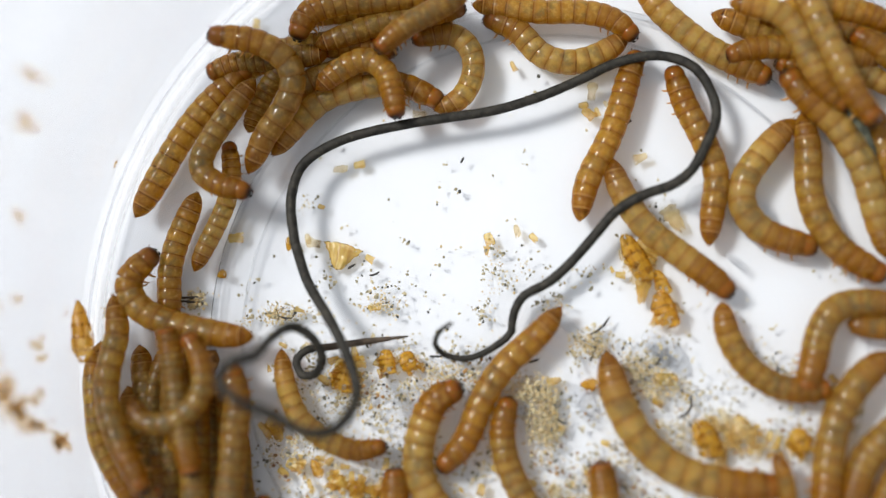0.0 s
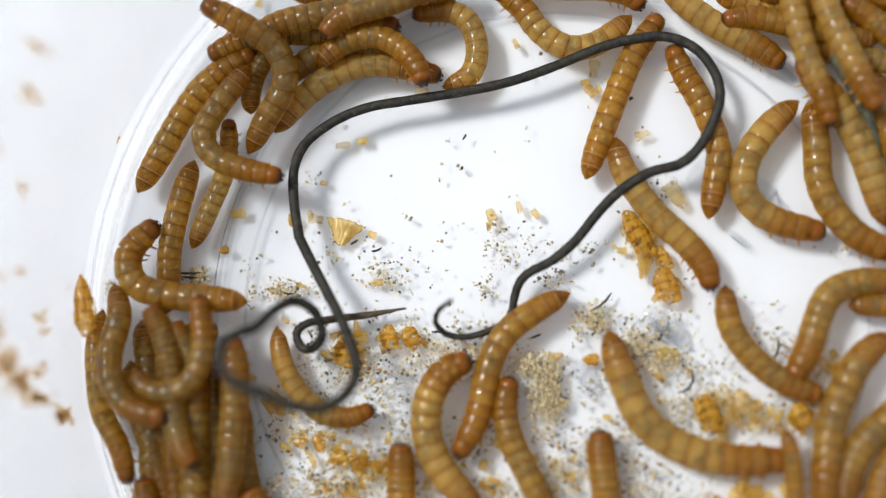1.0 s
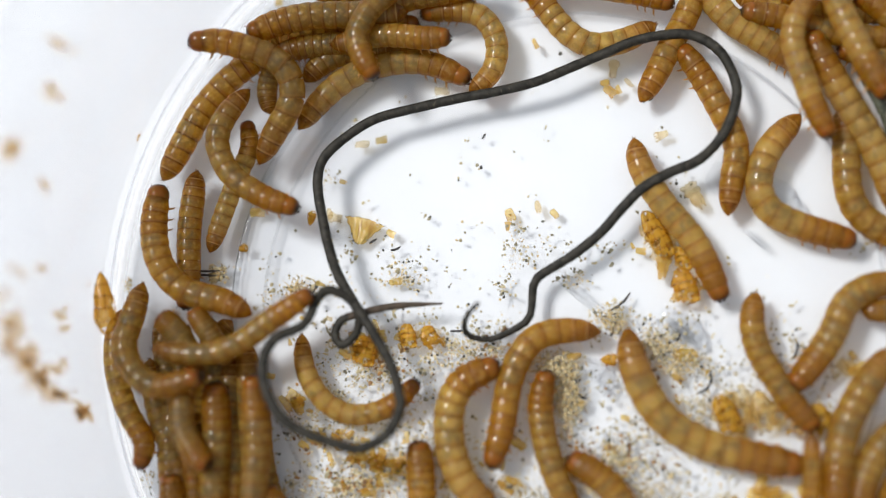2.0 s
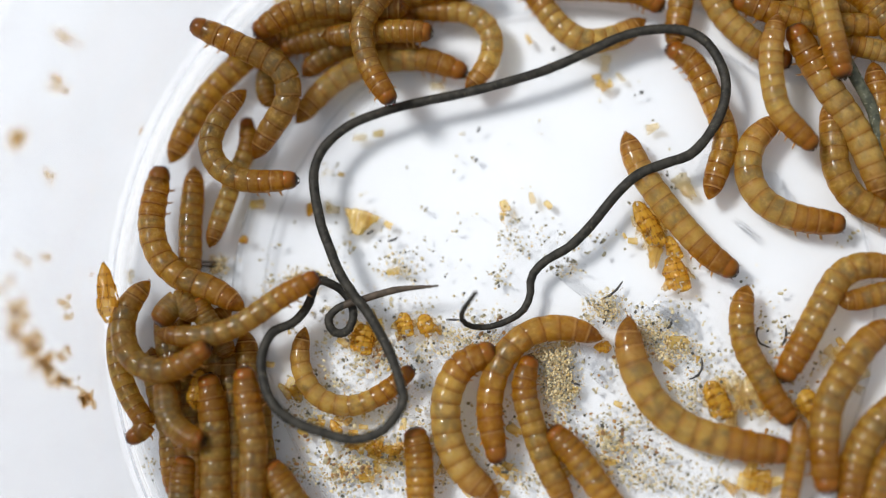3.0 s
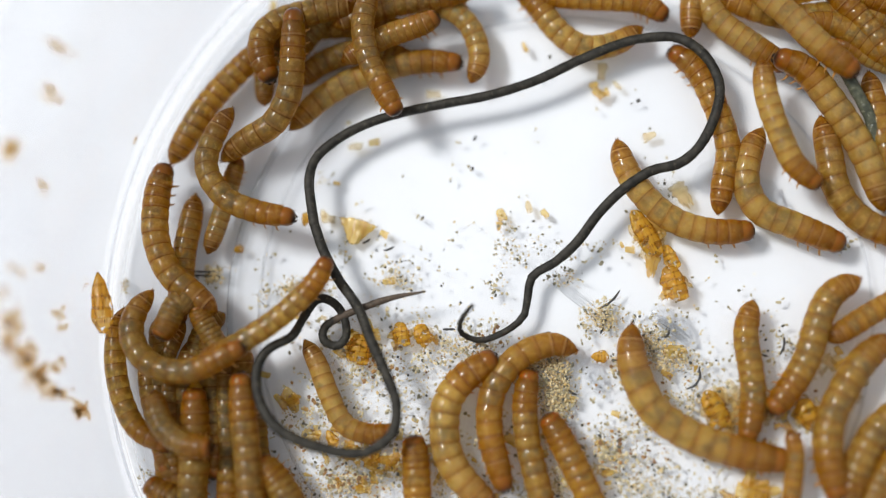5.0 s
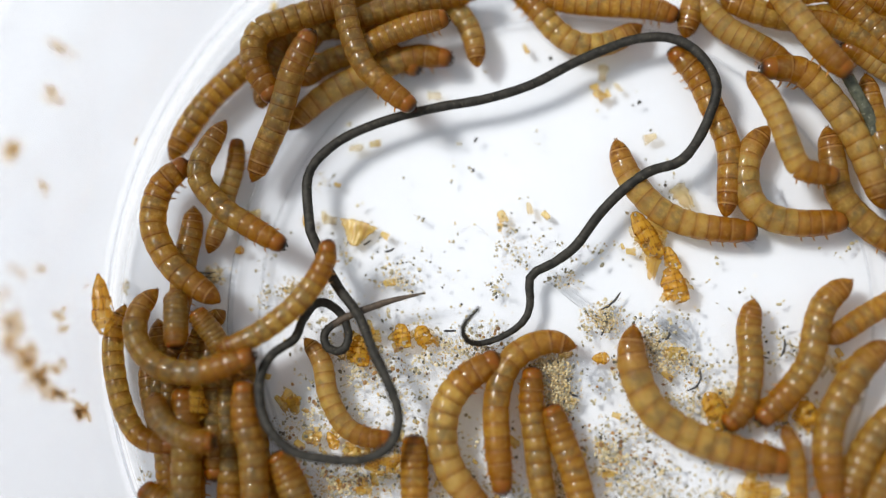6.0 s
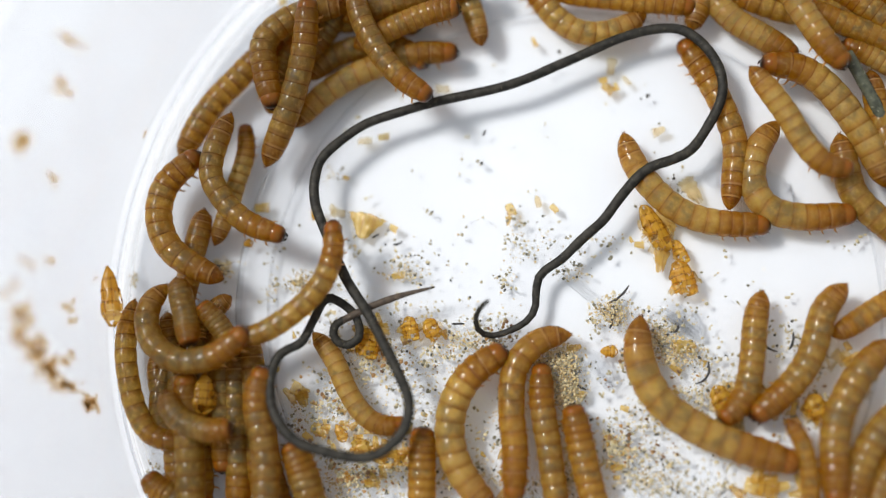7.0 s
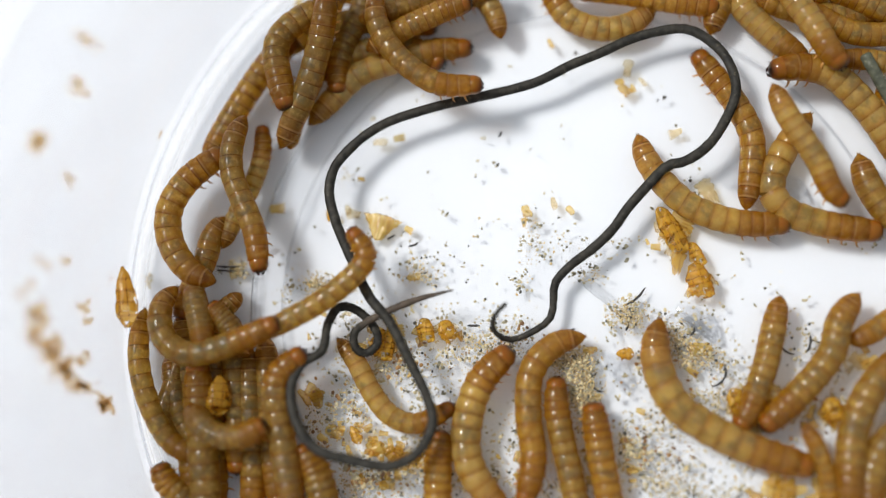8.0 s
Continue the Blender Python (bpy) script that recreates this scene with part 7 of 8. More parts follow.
def wet_glint_film(x, y, length, width, turn, seed):
    """A thin uneven film, for moisture and for added glints, thinning out towards a ragged edge."""
    bm = bmesh.new()
    shift = Vector((seed * 4.1, seed * 1.9, 0))
    nx, ny = 44, 30
    grid = []
    for i in range(nx):
        row = []
        for j in range(ny):
            u, v = 2 * i / (nx - 1) - 1, 2 * j / (ny - 1) - 1
            q = Vector((u * length / 2, v * width / 2, 0))
            edge = max(0.0, 1.0 - u * u - v * v + 0.5 * noise.noise(q * 0.6 + shift))
            thick = min(edge * 2.0, 1.0) * (0.14 + 0.11 * noise.noise(q * 1.5 + shift) + 0.05 * noise.noise(q * 3.6 + shift))
            row.append((bm.verts.new(((q.x) * MM, q.y * MM, (0.01 + max(thick, 0.0)) * MM)), edge > 0.02))
        grid.append(row)
    for i in range(nx - 1):
        for j in range(ny - 1):
            four = (grid[i][j], grid[i + 1][j], grid[i + 1][j + 1], grid[i][j + 1])
            if all(keep for _, keep in four):
                bm.faces.new([p for p, _ in four])
    bmesh.ops.delete(bm, geom=[p for p in bm.verts if not p.link_faces], context="VERTS")
    ob = new("wet_glint_film", to_mesh("wet_glint_film", smooth(bm), WET))
    ob.location, ob.rotation_euler = (x * MM, y * MM, 0), (0, 0, radians(turn))
    tagged(ob, "thin glistening film of moisture and added glints on the clear floor", "moisture", "wet films on the floor")


def lump(bm_data, centre, size, rnd):
    """Add one rough grain, a squashed ten-sided lump, to vertex and face lists."""
    verts, faces = bm_data
    base = len(verts)
    turn = rnd.uniform(0, math.tau)
    sx, sy, sz = size * rnd.uniform(0.75, 1.25), size * rnd.uniform(0.6, 1.0), size * rnd.uniform(0.55, 0.85)
    ring = []
    for level, rr in ((-0.5, 0.78), (0.35, 1.0)):
        for k in range(5):
            a = math.tau * (k + (0.5 if level > 0 else 0)) / 5
            q = rr * rnd.uniform(0.8, 1.15)
            x, y = math.cos(a) * q * sx, math.sin(a) * q * sy
            ring.append((centre[0] + x * math.cos(turn) - y * math.sin(turn), centre[1] + x * math.sin(turn) + y * math.cos(turn), centre[2] + level * sz))
    verts.extend(ring)
    verts.append((centre[0], centre[1], centre[2] - 0.8 * sz))
    verts.append((centre[0], centre[1], centre[2] + 0.85 * sz))
    for k in range(5):
        n = (k + 1) % 5
        faces.append((base + 10, base + n, base + k))
        faces.append((base + k, base + n, base + 5 + k))
        faces.append((base + n, base + 5 + n, base + 5 + k))
        faces.append((base + 11, base + 5 + k, base + 5 + n))


def from_lists(name, data, material):
    me = bpy.data.meshes.new(name)
    me.from_pydata(data[0], [], data[1])
    me.materials.append(material)
    me.validate()
    return new(name, me)


SMEAR_LISTS = ([], [])


def smear(angle, height, tall, wide, count, size):
    """A dried blot of thin crusts and crumbs stuck to the wall."""
    rnd = random.Random(int(angle * 10 + height))
    data = SMEAR_LISTS
    for k in range(round(count * 3.0)):
        a = radians(angle) + rnd.gauss(0, 0.55) * tall / wall_radius(height)
        z = height + rnd.gauss(0, 0.55) * wide
        if z < 1.6:
            continue
        first = len(data[0])
        lump(data, (0, 0, 0), size * rnd.uniform(0.2, 0.8) * MM, rnd)
        m = Matrix.Translation((CENTRE_X + (wall_radius(z) - 0.02) * math.cos(a) * MM, CENTRE_Y + (wall_radius(z) - 0.02) * math.sin(a) * MM, z * MM)) @ pose(0, 0, 0, 0, 0, math.degrees(a)) @ pose(0, 0, 0, 0, -90 + 15, 0) @ Matrix.Diagonal((1.6, 1, 0.16, 1))
        for i in range(first, len(data[0])):
            data[0][i] = tuple(m @ Vector(data[0][i]))


def ridge(points, width):
    """A low moulded ridge of the tub's floor."""
    rnd = random.Random(int(points[0][0] * 10))
    for k in range(3):
        cut, side = rnd.uniform(0.0, 0.35), (k - 1) * width * 0.45 + rnd.uniform(-0.1, 0.1)
        line = along([(x * MM, y * MM, 0) for x, y in points], 17)[0][int(cut * 8):17 - int(rnd.uniform(0, 0.35) * 8)]
        way = Vector(line[-1] - line[0]).normalized()
        over = Vector((-way.y, way.x, 0)) * side * MM
        pts = [Vector(p) + over - Vector((CENTRE_X, CENTRE_Y, 0)) for p in line]
        thick = rnd.uniform(0.10, 0.24) * MM
        bm = tube(pts, [thick * math.sin(math.pi * (0.06 + 0.88 * i / (len(pts) - 1))) for i in range(len(pts))], 12)
        bmesh.ops.scale(bm, vec=(1, 1, 0.35), verts=bm.verts)
        part("moulded_ridge", bm, RIDGE_PLASTIC, tub)


flake(-8.4, -26.4, 1.3, "bran", 16)
flake(-5.5, -26.0, 1.2, "bran", 39)
flake(-10.4, -25.6, 1.1, "bran", 47)
flake(-8.0, -25.7, 1.5, "amber", 144)
flake(-7.8, -26.8, 1.5, "bran", 15)
flake(-11.4, -24.6, 1.4, "amber", 44)
flake(-9.5, -28.9, 1.7, "amber", 1)
flake(-9.5, -27.8, 1.2, "amber", 74)
flake(-10.6, -25.0, 1.1, "bran", 46)
flake(-8.2, -25.3, 1.3, "amber", 93)
flake(-10.7, -24.1, 1.1, "amber", 11)
flake(-5.6, -24.8, 1.3, "amber", 64)
flake(37.5, -28.5, 1.9, "amber", 18)
flake(38.7, -29.3, 2.0, "bran", 155)
flake(40.6, -30.1, 1.6, "amber", 7)
flake(36.3, -27.8, 2.2, "bran", 121)
flake(36.7, -29.6, 1.6, "amber", 139)
flake(33.8, -29.9, 1.9, "amber", 52)
flake(38.2, -29.7, 1.5, "amber", 107)
flake(34.0, -21.2, 1.9, "pale", 30)
flake(33.3, -18.0, 1.8, "pale", 79)
flake(33.7, -23.0, 1.6, "pale", 9)
flake(34.1, -21.6, 1.7, "pale", 98)
flake(31.7, -18.8, 1.5, "bran", 52)
flake(35.3, -19.4, 1.8, "pale", 43)
flake(32.5, -19.7, 2.0, "pale", 116)
flake(31.8, -20.0, 1.8, "pale", 45)
flake(-8.7, -10.4, 1.9, "bran", 7)
flake(-10.9, -12.2, 2.0, "bran", 161)
flake(-10.7, -11.8, 1.9, "amber", 60)
flake(25.6, 0.9, 2.7, "pale", 138)
flake(25.5, -2.4, 2.6, "bran", 114)
flake(24.6, 1.5, 2.7, "pale", 143)
flake(25.8, -0.3, 2.3, "pale", 20)
flake(26.3, 2.9, 2.7, "bran", 9)
flake(47.9, -14.4, 2.0, "bran", 139)
flake(45.4, -15.2, 1.4, "pale", 125)
flake(48.4, -16.4, 1.6, "pale", 7)
flake(49.5, -16.7, 2.2, "pale", 150)
flake(47.4, -14.1, 1.9, "pale", 36)
flake(-18.2, -18.2, 1.6, "amber", 17)
flake(-18.2, -18.9, 1.7, "amber", 74)
flake(-19.2, -17.6, 1.5, "amber", 114)
flake(-18.2, -18.0, 1.1, "amber", 66)
flake(-12.6, -12.5, 1.5, "amber", 30)
flake(-11.5, -10.1, 1.3, "amber", 150)
flake(-5.8, -11.8, 1.1, "amber", 60)
flake(33.7, -18.2, 2.1, "pale", 40)
flake(32.4, -20.8, 1.8, "bran", 120)
flake(35.6, -19.5, 2.4, "pale", 100)
flake(47.7, -17.5, 1.7, "pale", 60)
flake(24.0, 1.2, 1.1, "bran", 20)
flake(25.3, -2.3, 1.3, "pale", 70)
flake(-14.8, 4.5, 1.4, "pale", 60)
flake(-9.2, -24.1, 1.3, "bran", 70)
flake(-4.4, -24.8, 1.1, "bran", 20)
flake(-14.0, -25.5, 0.9, "amber", 100)
flake(-17.4, -23.5, 1.3, "bran", 40)
flake(-10.8, 2.4, 2.7, "fan", -75)
flake(-14.0, 4.1, 1.8, "pale", 20)
flake(-7.2, 2.1, 1.1, "bran", 40)
flake(7.3, 4.3, 1.4, "amber", 60)
flake(7.0, 2.9, 1.0, "bran", 100)
flake(10.7, 5.2, 1.5, "pale", 80)
flake(12.7, 4.4, 1.1, "bran", 50)
flake(-13.2, 8.6, 0.8, "bran", 10)
flake(-10.9, 13.3, 1.7, "pale", 170)
flake(20.0, 22.3, 2.1, "pale", 100)
flake(21.9, 20.6, 1.3, "pale", 40)
flake(19.6, 19.6, 1.5, "amber", 30)
flake(18.9, 20.7, 1.1, "bran", 150)
flake(20.6, 19.8, 1.0, "bran", 60)
flake(10.5, 25.7, 1.3, "bran", 80)
flake(25.6, 14.0, 1.7, "pale", 160)
flake(29.6, 6.4, 3.2, "pale", 55)
flake(26.1, 0.1, 2.8, "pale", 110)
flake(23.0, -0.2, 1.1, "bran", 10)
flake(22.0, 0.4, 0.8, "bran", 60)
flake(-10.0, -11.1, 2.4, "bran", 20)
flake(-9.0, -9.4, 1.7, "amber", 80)
flake(-10.7, -12.9, 1.5, "bran", 140)
flake(-23.7, 4.9, 1.7, "bran", 0)
flake(28.1, -12.7, 2.4, "bran", 10)
flake(35.0, -17.5, 2.9, "pale", 70)
flake(42.9, -20.7, 2.5, "bran", 30)
flake(46.5, -14.2, 2.1, "pale", 50)
flake(-19.6, -18.5, 2.1, "amber", 50)
flake(-15.9, -22.6, 2.0, "amber", 20)
flake(-11.2, -25.0, 1.9, "bran", 160)
flake(-6.4, -25.6, 2.2, "amber", 20)
flake(-16.3, -27.3, 0.8, "bran", 0)
flake(36.6, -29.3, 3.2, "amber", 20)
flake(41.2, -28.8, 2.1, "bran", 60)
flake(-6.6, -3.8, 1.4, "bran", 0)
flake(47.4, -12.7, 1.1, "amber", 50)
flake(-1.0, 19.9, 1.7, "pale", 0)
flake(-8.5, 13.8, 1.3, "bran", 0)
flake(-21.7, 31.9, 1.3, "bran", 90)
flake(-21.8, -15.2, 1.3, "bran", 0)
flake(34.2, -22.2, 2.1, "pale", 80)
flake(49.0, -18.2, 2.0, "pale", 30)
flake(14.9, -12.8, 1.5, "amber", 0)
flake(-28.5, -3.1, 1.8, "pale", 0)
flake(-15.7, -4.1, 1.1, "bran", 20)
flake(27.0, -15.4, 1.4, "bran", 30)
flake(8.3, -23.2, 1.7, "bran", 50)
flake(15.4, -18.4, 1.3, "bran", 0)
flake(-13.3, -20.4, 1.0, "amber", 30)
flake(-15.4, -21.8, 0.8, "bran", 80)
flake(-11.9, -22.1, 1.1, "amber", 140)
flake(-16.8, -19.4, 0.8, "amber", 10)
flake(-14.3, -24.8, 1.0, "bran", 60)
flake(-3.3, -20.8, 0.8, "amber", 20)
flake(-1.6, -24.2, 1.0, "bran", 100)
flake(-12.5, -28.2, 1.1, "amber", 70)
flake(-4.3, -28.2, 1.0, "amber", 20)
flake(-0.9, -28.2, 0.8, "bran", 130)
flake(14.6, -28.2, 1.0, "bran", 40)
flake(18.7, -24.2, 0.8, "amber", 80)
flake(20.8, -20.1, 1.0, "bran", 20)
flake(26.9, -18.1, 0.8, "amber", 50)
flake(30.4, -14.8, 0.8, "bran", 90)
flake(-17.7, -8.3, 1.0, "bran", 30)
flake(-19.4, -11.1, 0.8, "amber", 70)
flake(-14.6, -8.3, 0.8, "pale", 20)
# a litter of amber and golden scraps along the near side
litter = random.Random(21)
for patch_x, patch_y, wide, deep, many in ((-6.5, -25.5, 6.0, 3.2, 30), (-12.0, -24.0, 3.5, 3.0, 12), (4.0, -28.0, 7.0, 2.5, 22), (16.5, -27.0, 5.0, 3.0, 14), (40.0, -19.5, 3.5, 2.5, 12)):
    for k in range(many):
        flake(patch_x + litter.gauss(0, 0.5) * wide, patch_y + litter.gauss(0, 0.5) * deep, litter.uniform(0.5, 1.6), litter.choice(("amber", "amber", "bran", "pale")), litter.uniform(0, 180))
shell((27.5, -2.5), (28.5, -6.5), 2.8)
BEAN = "small glassy amber bead of shed skin on the floor"
shell((18.0, -13.2), (20.0, -13.3), 1.5, 0, BEAN, 0, 3)
shell((-25.9, 0.2), (-24.8, 0.5), 1.1, 0, BEAN, 0, 3)
shell((-17.2, 3.2), (-16.8, 4.9), 1.1, 0, BEAN, 0, 3)
shell((-13.9, -22.0), (-12.9, -24.0), 1.4, 0, BEAN, 0, 3)
shell((-29.2, -16.2), (-29.5, -20.8), 3.0, 3.2, "crumpled brown skin shed by a mealworm in the heap", 0, 3)
shell((36.0, -17.0), (37.5, -21.5), 2.6, 0, "hollow golden skin shed by a mealworm on the floor", 2, 1)
shell((42.5, -18.5), (43.8, -21.5), 2.4, 0, "hollow golden skin shed by a mealworm on the floor", 2, 2)
shell((23.5, 4.4), (26.1, -0.9), 2.4)
shell((27.2, 0.2), (28.4, -2.5), 1.5)
shell((-5.2, -9.0), (-4.8, -11.8), 2.0)
shell((-3.1, -9.3), (-1.7, -11.7), 2.0)
shell((31.6, -17.5), (33.3, -21.7), 2.8)
shell((-9.9, -10.5), (-10.4, -13.9), 2.8)
GRAIN_PATCHES = [
    (-12.7, -20.7, 4.9, 3.5, 150),
    (-9.9, -26.8, 5.6, 3.2, 220),
    (-0.3, -27.5, 5.6, 2.8, 180),
    (10.6, -28.2, 6.3, 2.1, 150),
    (21.4, -26.2, 4.9, 3.5, 130),
    (-15.6, -9.7, 3.5, 2.8, 50),
    (-18.2, -20.7, 2.1, 3.5, 60),
    (-5.8, -17.3, 4.2, 2.8, 90),
    (31.5, -24.8, 4.2, 3.5, 80),
    (28.6, -8.6, 4.2, 2.8, 40),
    (37.2, -14.1, 3.5, 4.2, 50),
    (-15.7, -4.4, 4.2, 1.8, 60),
    (-6.6, -2.0, 3.5, 2.8, 50),
    (-22.1, -5.4, 1.1, 2.1, 20),
    (-11.6, 1.6, 4.2, 2.8, 24),
    (-5.9, -8.3, 5.6, 2.8, 90),
    (-15.6, -13.8, 2.8, 4.2, 60),
    (3.9, -8.4, 4.2, 2.8, 60),
    (10.9, 0.0, 2.1, 2.8, 34),
    (30.4, -17.5, 2.8, 2.8, 60),
    (40.7, -11.4, 2.8, 3.5, 50),
    (27.2, -8.6, 2.8, 2.1, 40),
    (-18.2, -4.6, 1.8, 1.0, 60),
    (-5.9, -3.4, 2.4, 1.1, 50),
    (-13.0, -0.9, 3.5, 2.5, 26),
    (-10.0, -13.9, 4.2, 2.8, 170),
    (-1.7, -13.9, 4.2, 2.5, 110),
    (13.8, -17.4, 1.9, 3.5, 330),
    (12.1, -14.0, 2.8, 1.4, 160),
    (19.4, -8.5, 2.1, 1.5, 130),
    (24.4, -11.3, 2.2, 1.7, 120),
    (27.8, -14.0, 3.5, 1.1, 90),
    (8.1, 1.4, 1.1, 3.5, 42),
    (7.0, -4.2, 1.4, 3.2, 34),
    (-14.5, 8.9, 1.7, 1.0, 14),
    (38.4, -8.6, 2.8, 2.8, 44),
    (31.6, -19.5, 4.2, 2.8, 110),
    (23.5, -21.5, 2.8, 3.5, 110),
    (19.2, -0.1, 2.8, 1.7, 34),
    (-3.0, -22.8, 4.9, 3.2, 150),
    (15.0, -3.6, 1.8, 1.1, 30),
    (11.2, 23.1, 4.2, 3.5, 10),
    (5.4, 12.2, 6.3, 4.2, 16),
    (-0.3, 0.8, 14.0, 6.3, 60),
    (27.7, 7.6, 4.2, 4.2, 24),
    (-10.3, 14.6, 4.2, 2.8, 12),
    (-22.2, -1.8, 1.1, 2.8, 14),
    (-28.6, -2.5, 1.5, 1.0, 40),
    (-23.5, -6.1, 1.4, 1.4, 12),
    (41.9, -14.1, 4.2, 2.8, 60),
    (2.5, -11.9, 4.2, 1.8, 110),
    (14.7, -24.8, 4.2, 3.5, 90),
    (20.2, -16.7, 4.2, 4.2, 60),
    (-15.5, -18.0, 2.8, 3.5, 50),
    (47.9, -1.1, 4.2, 2.8, 14),
    (5.9, -22.1, 2.8, 3.5, 70),
    (32.2, -3.0, 2.8, 2.1, 8),
    (33.8, -14.1, 3.5, 4.2, 20),
    (-36.2, -27.5, 1.0, 1.4, 14),
    (-39.6, -3.8, 0.4, 0.7, 10),
    (36.1, -26.2, 4.2, 2.1, 30),
    (23.1, 18.5, 3.5, 2.1, 8),
    (19.0, -24.5, 3.2, 3.0, 120),
    (24.2, -28.5, 4.0, 2.2, 130),
    (30.2, -29.8, 4.0, 1.6, 70),
    (13.5, -28.5, 2.5, 2.5, 90),
    (-12.2, -28.6, 4.0, 2.0, 120),
    (-19.1, -28.6, 2.5, 2.0, 60),
    (41.8, -19.9, 3.0, 2.5, 60),
    (29.2, -18.5, 2.5, 3.0, 50),
    (21.9, -14.4, 2.0, 2.0, 60),
    (6.9, -13.0, 4.5, 1.6, 70),
    (26.7, -12.4, 2.4, 1.4, 50),
]
CRUMB_PATCHES = [
    (22.3, -23.9, 5.0, 4.0, 46),
    (14.3, -22.5, 2.5, 3.5, 30),
    (-10.9, -27.9, 7.0, 2.4, 60),
    (-6.9, -14.3, 4.0, 1.8, 26),
    (23.9, -15.1, 5.0, 2.2, 34),
    (41.8, -19.9, 4.0, 3.5, 26),
    (5.6, -11.6, 5.0, 1.8, 24),
    (-16.5, -20.5, 3.5, 4.0, 30),
]
fibre(20.4, -6.5, 3.5, 40, 0.20)
fibre(19.4, -9.6, 1.8, 80, 0.10)
fibre(30.5, -16.1, 3.1, 60, 0.50)
fibre(37.9, -12.4, 2.8, -60, 0.60)
fibre(40.9, -12.1, 2.2, 75, 0.20)
fibre(15.5, -17.4, 1.7, -40, 0.30)
fibre(-6.6, 0.2, 1.3, 20, 0.20)
fibre(-9.4, 1.2, 1.1, 30, 0.00)
fibre(-29.6, -2.4, 3.1, 0, 0.05)
fibre(-29.9, -2.9, 2.5, -4, 0.00)
fibre(-17.1, -4.9, 2.1, 10, 0.40)
fibre(0.8, -9.8, 1.5, 0, 0.00)
fibre(27.2, -10.6, 1.1, 60, 0.30)
fibre(4.1, 14.1, 0.8, 60, 0.00)
fibre(12.5, -10.4, 1.3, 20, 0.00)
ridge(((12.4, -2.7), (15.3, -5.1), (18.4, -7.7)), 0.98)
ridge(((24.9, -8.1), (27.5, -9.7), (29.9, -11.7)), 0.98)
ridge(((17.5, -15.9), (18.6, -16.9), (19.7, -18.1)), 0.70)
ridge(((34.8, 2.7), (36.4, 1.5), (38.4, -0.3)), 0.84)
wet_glint_film(38.6, 6.4, 8.5, 5.0, -30, 1)
# added over the second moulded ridge to give it glints
wet_glint_film(27.9, -9.2, 7.0, 3.0, -45, 2)
wet_glint_film(33.8, 9.3, 6.5, 4.5, 40, 3)
# added by the third moulded ridge, again for glints
wet_glint_film(17.9, -14.9, 5.0, 2.4, -50, 4)
shell((-41.1, -3.4), (-40.2, -10.3), 2.6, 5.0, "golden translucent skin shed by a mealworm stuck to the wall", 0, 3)
smear(158.7, 20.7, 0.6, 2.1, 7, 0.60)
smear(154.1, 22.7, 0.5, 2.4, 6, 0.50)
smear(165.5, 23.6, 1.2, 1.1, 7, 0.70)
smear(168.0, 17.0, 0.5, 0.9, 4, 0.55)
smear(-176.4, 19.7, 2.2, 1.8, 12, 0.90)
smear(-173.9, 17.6, 2.0, 1.8, 10, 0.90)
smear(-171.6, 14.6, 1.5, 2.6, 12, 0.90)
smear(-169.7, 12.2, 0.8, 2.6, 8, 0.80)
smear(-167.6, 8.0, 0.9, 1.6, 9, 0.70)
smear(-178.2, 11.1, 1.5, 1.6, 4, 0.60)
smear(-173.0, 10.9, 0.7, 1.1, 4, 0.50)
smear(177.7, 18.4, 0.8, 1.6, 2, 0.70)
smear(176.6, 15.1, 0.5, 1.1, 2, 0.60)
smear(167.0, 8.9, 1.3, 1.8, 4, 0.10)
smear(164.5, 8.9, 1.1, 1.3, 3, 0.10)
smear(157.9, 4.1, 0.6, 0.3, 5, 0.22)
smear(-176.5, 7.6, 2.6, 1.6, 4, 0.14)
smear(177.2, 6.3, 0.7, 0.4, 4, 0.20)


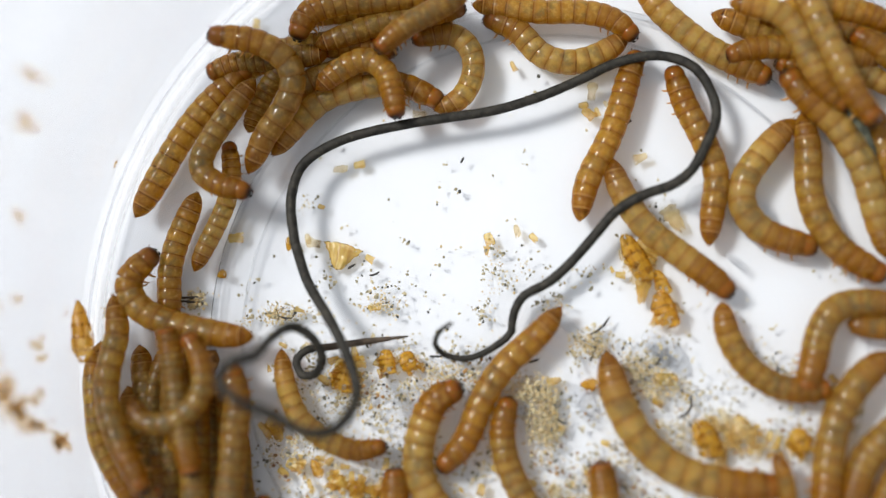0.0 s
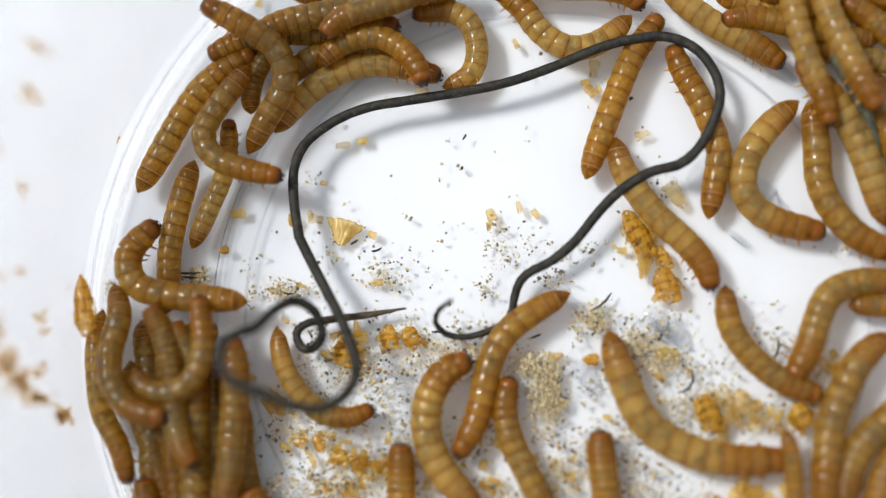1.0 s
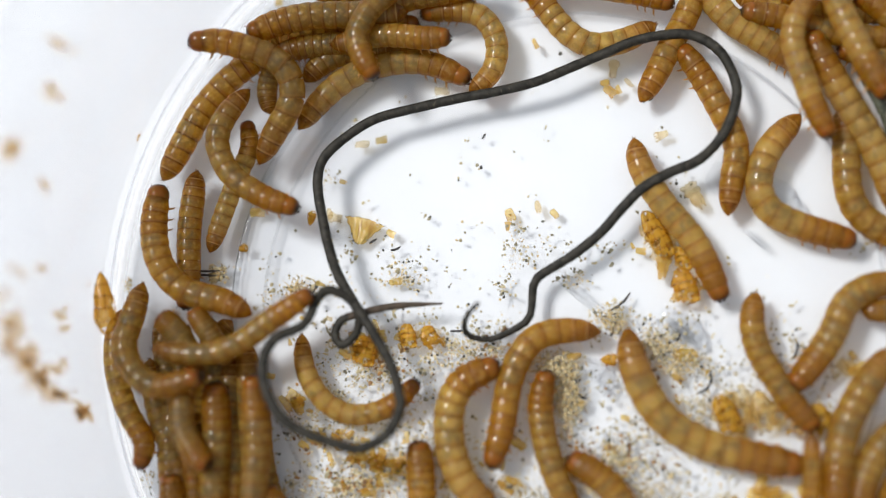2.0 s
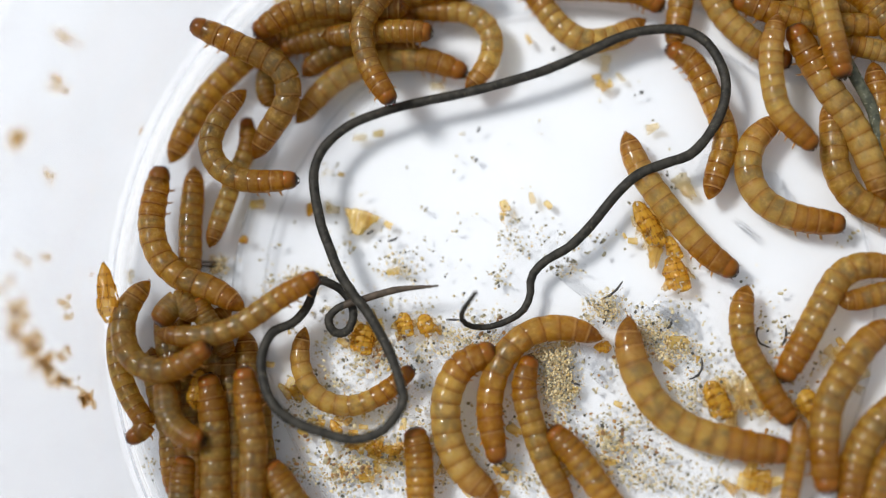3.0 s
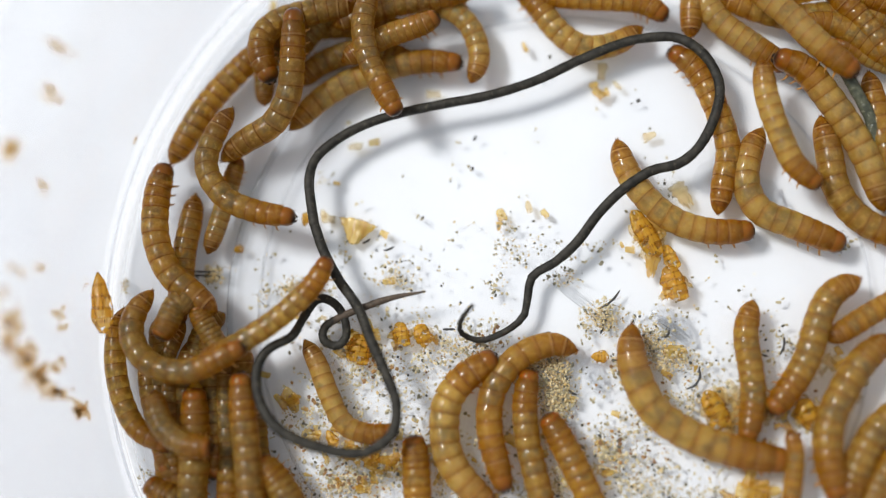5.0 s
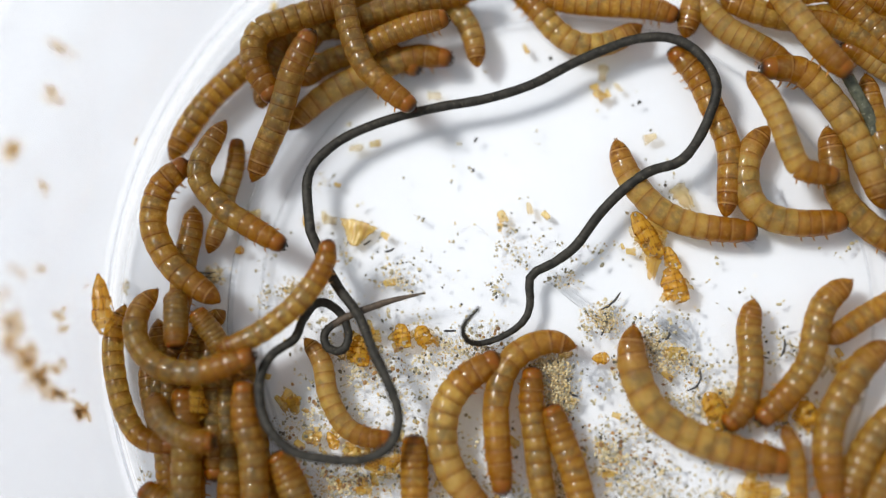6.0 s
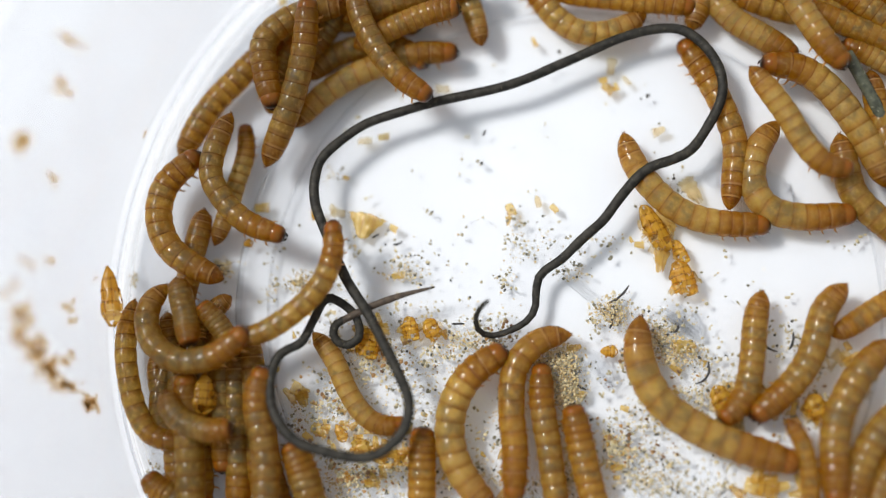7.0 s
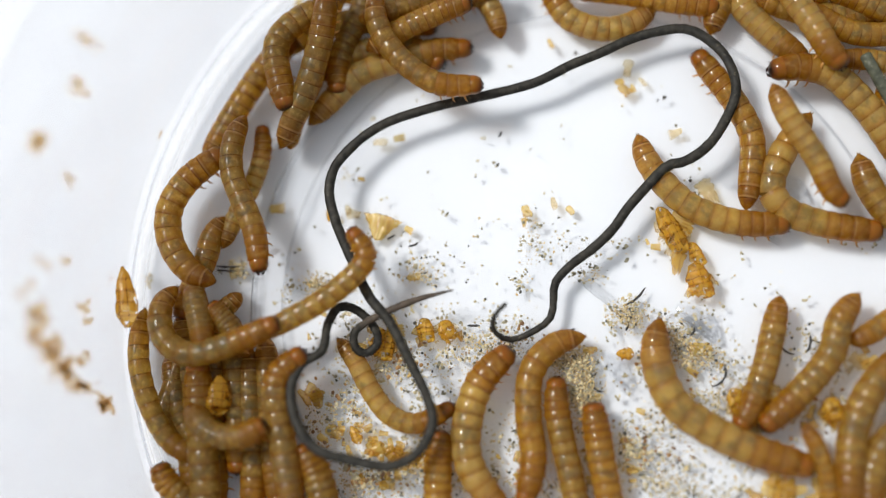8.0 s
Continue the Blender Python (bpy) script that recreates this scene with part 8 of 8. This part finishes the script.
def scatter_grains():
    rnd = random.Random(11)
    data, dust = ([], []), ([], [])
    for x, y, sx, sy, n in GRAIN_PATCHES:
        dense = n / max(sx * sy, 0.5)
        px, py = x, y
        for k in range(round(n * 0.85)):
            if k % 3 == 0 or rnd.random() < 0.3:
                px, py = x + rnd.gauss(0, 0.62) * sx, y + rnd.gauss(0, 0.62) * sy
            else:  # crumbs cling to one another
                px, py = px + rnd.gauss(0, 0.40), py + rnd.gauss(0, 0.40)
            size = rnd.choice((0.09, 0.14, 0.17, 0.19, 0.21, 0.23, 0.26)) * rnd.uniform(0.9, 1.1)
            z = size * 0.5 + (rnd.random() ** 2 * 0.5 if dense > 30 else 0)
            lump(data, (px * MM, py * MM, z * MM), size * MM, rnd)
        # fine pale dust heaped where the crumbs lie thick
        for k in range(round(n * min(max(dense - 3.5, 0) * 0.16, 3.5))):
            px, py = x + rnd.gauss(0, 0.56) * sx, y + rnd.gauss(0, 0.56) * sy
            size = rnd.uniform(0.06, 0.15)
            lump(dust, (px * MM, py * MM, (size * 0.5 + rnd.random() ** 2 * min(dense * 0.012, 0.7)) * MM), size * MM, rnd)
    # brown crumbs among the litter of the near side
    crumbs = ([], [])
    for x, y, sx, sy, n in CRUMB_PATCHES:
        for k in range(n):
            size = rnd.uniform(0.12, 0.34)
            lump(crumbs, ((x + rnd.gauss(0, 0.55) * sx) * MM, (y + rnd.gauss(0, 0.55) * sy) * MM, size * 0.5 * MM), size * MM, rnd)
    tagged(from_lists("brown_crumbs", crumbs, CRUMB), "dark brown crumbs of dirt among the bran dust", "crumbs", kind="stuff")
    tagged(from_lists("frass_grains", data, GRAINS), "scattered tan and dark grains of frass on the floor", "grains", kind="stuff")
    tagged(from_lists("bran_dust", dust, DUST), "pale sandy bran dust in small heaps", "dust", kind="stuff")


scatter_grains()
tagged(from_lists("dried_smears", SMEAR_LISTS, SMEAR), "dried brown food smears stuck to the clear wall", "smears", kind="stuff")


def motions():
    for ob, rows in MOVES:
        walk(ob, rows)


motions()
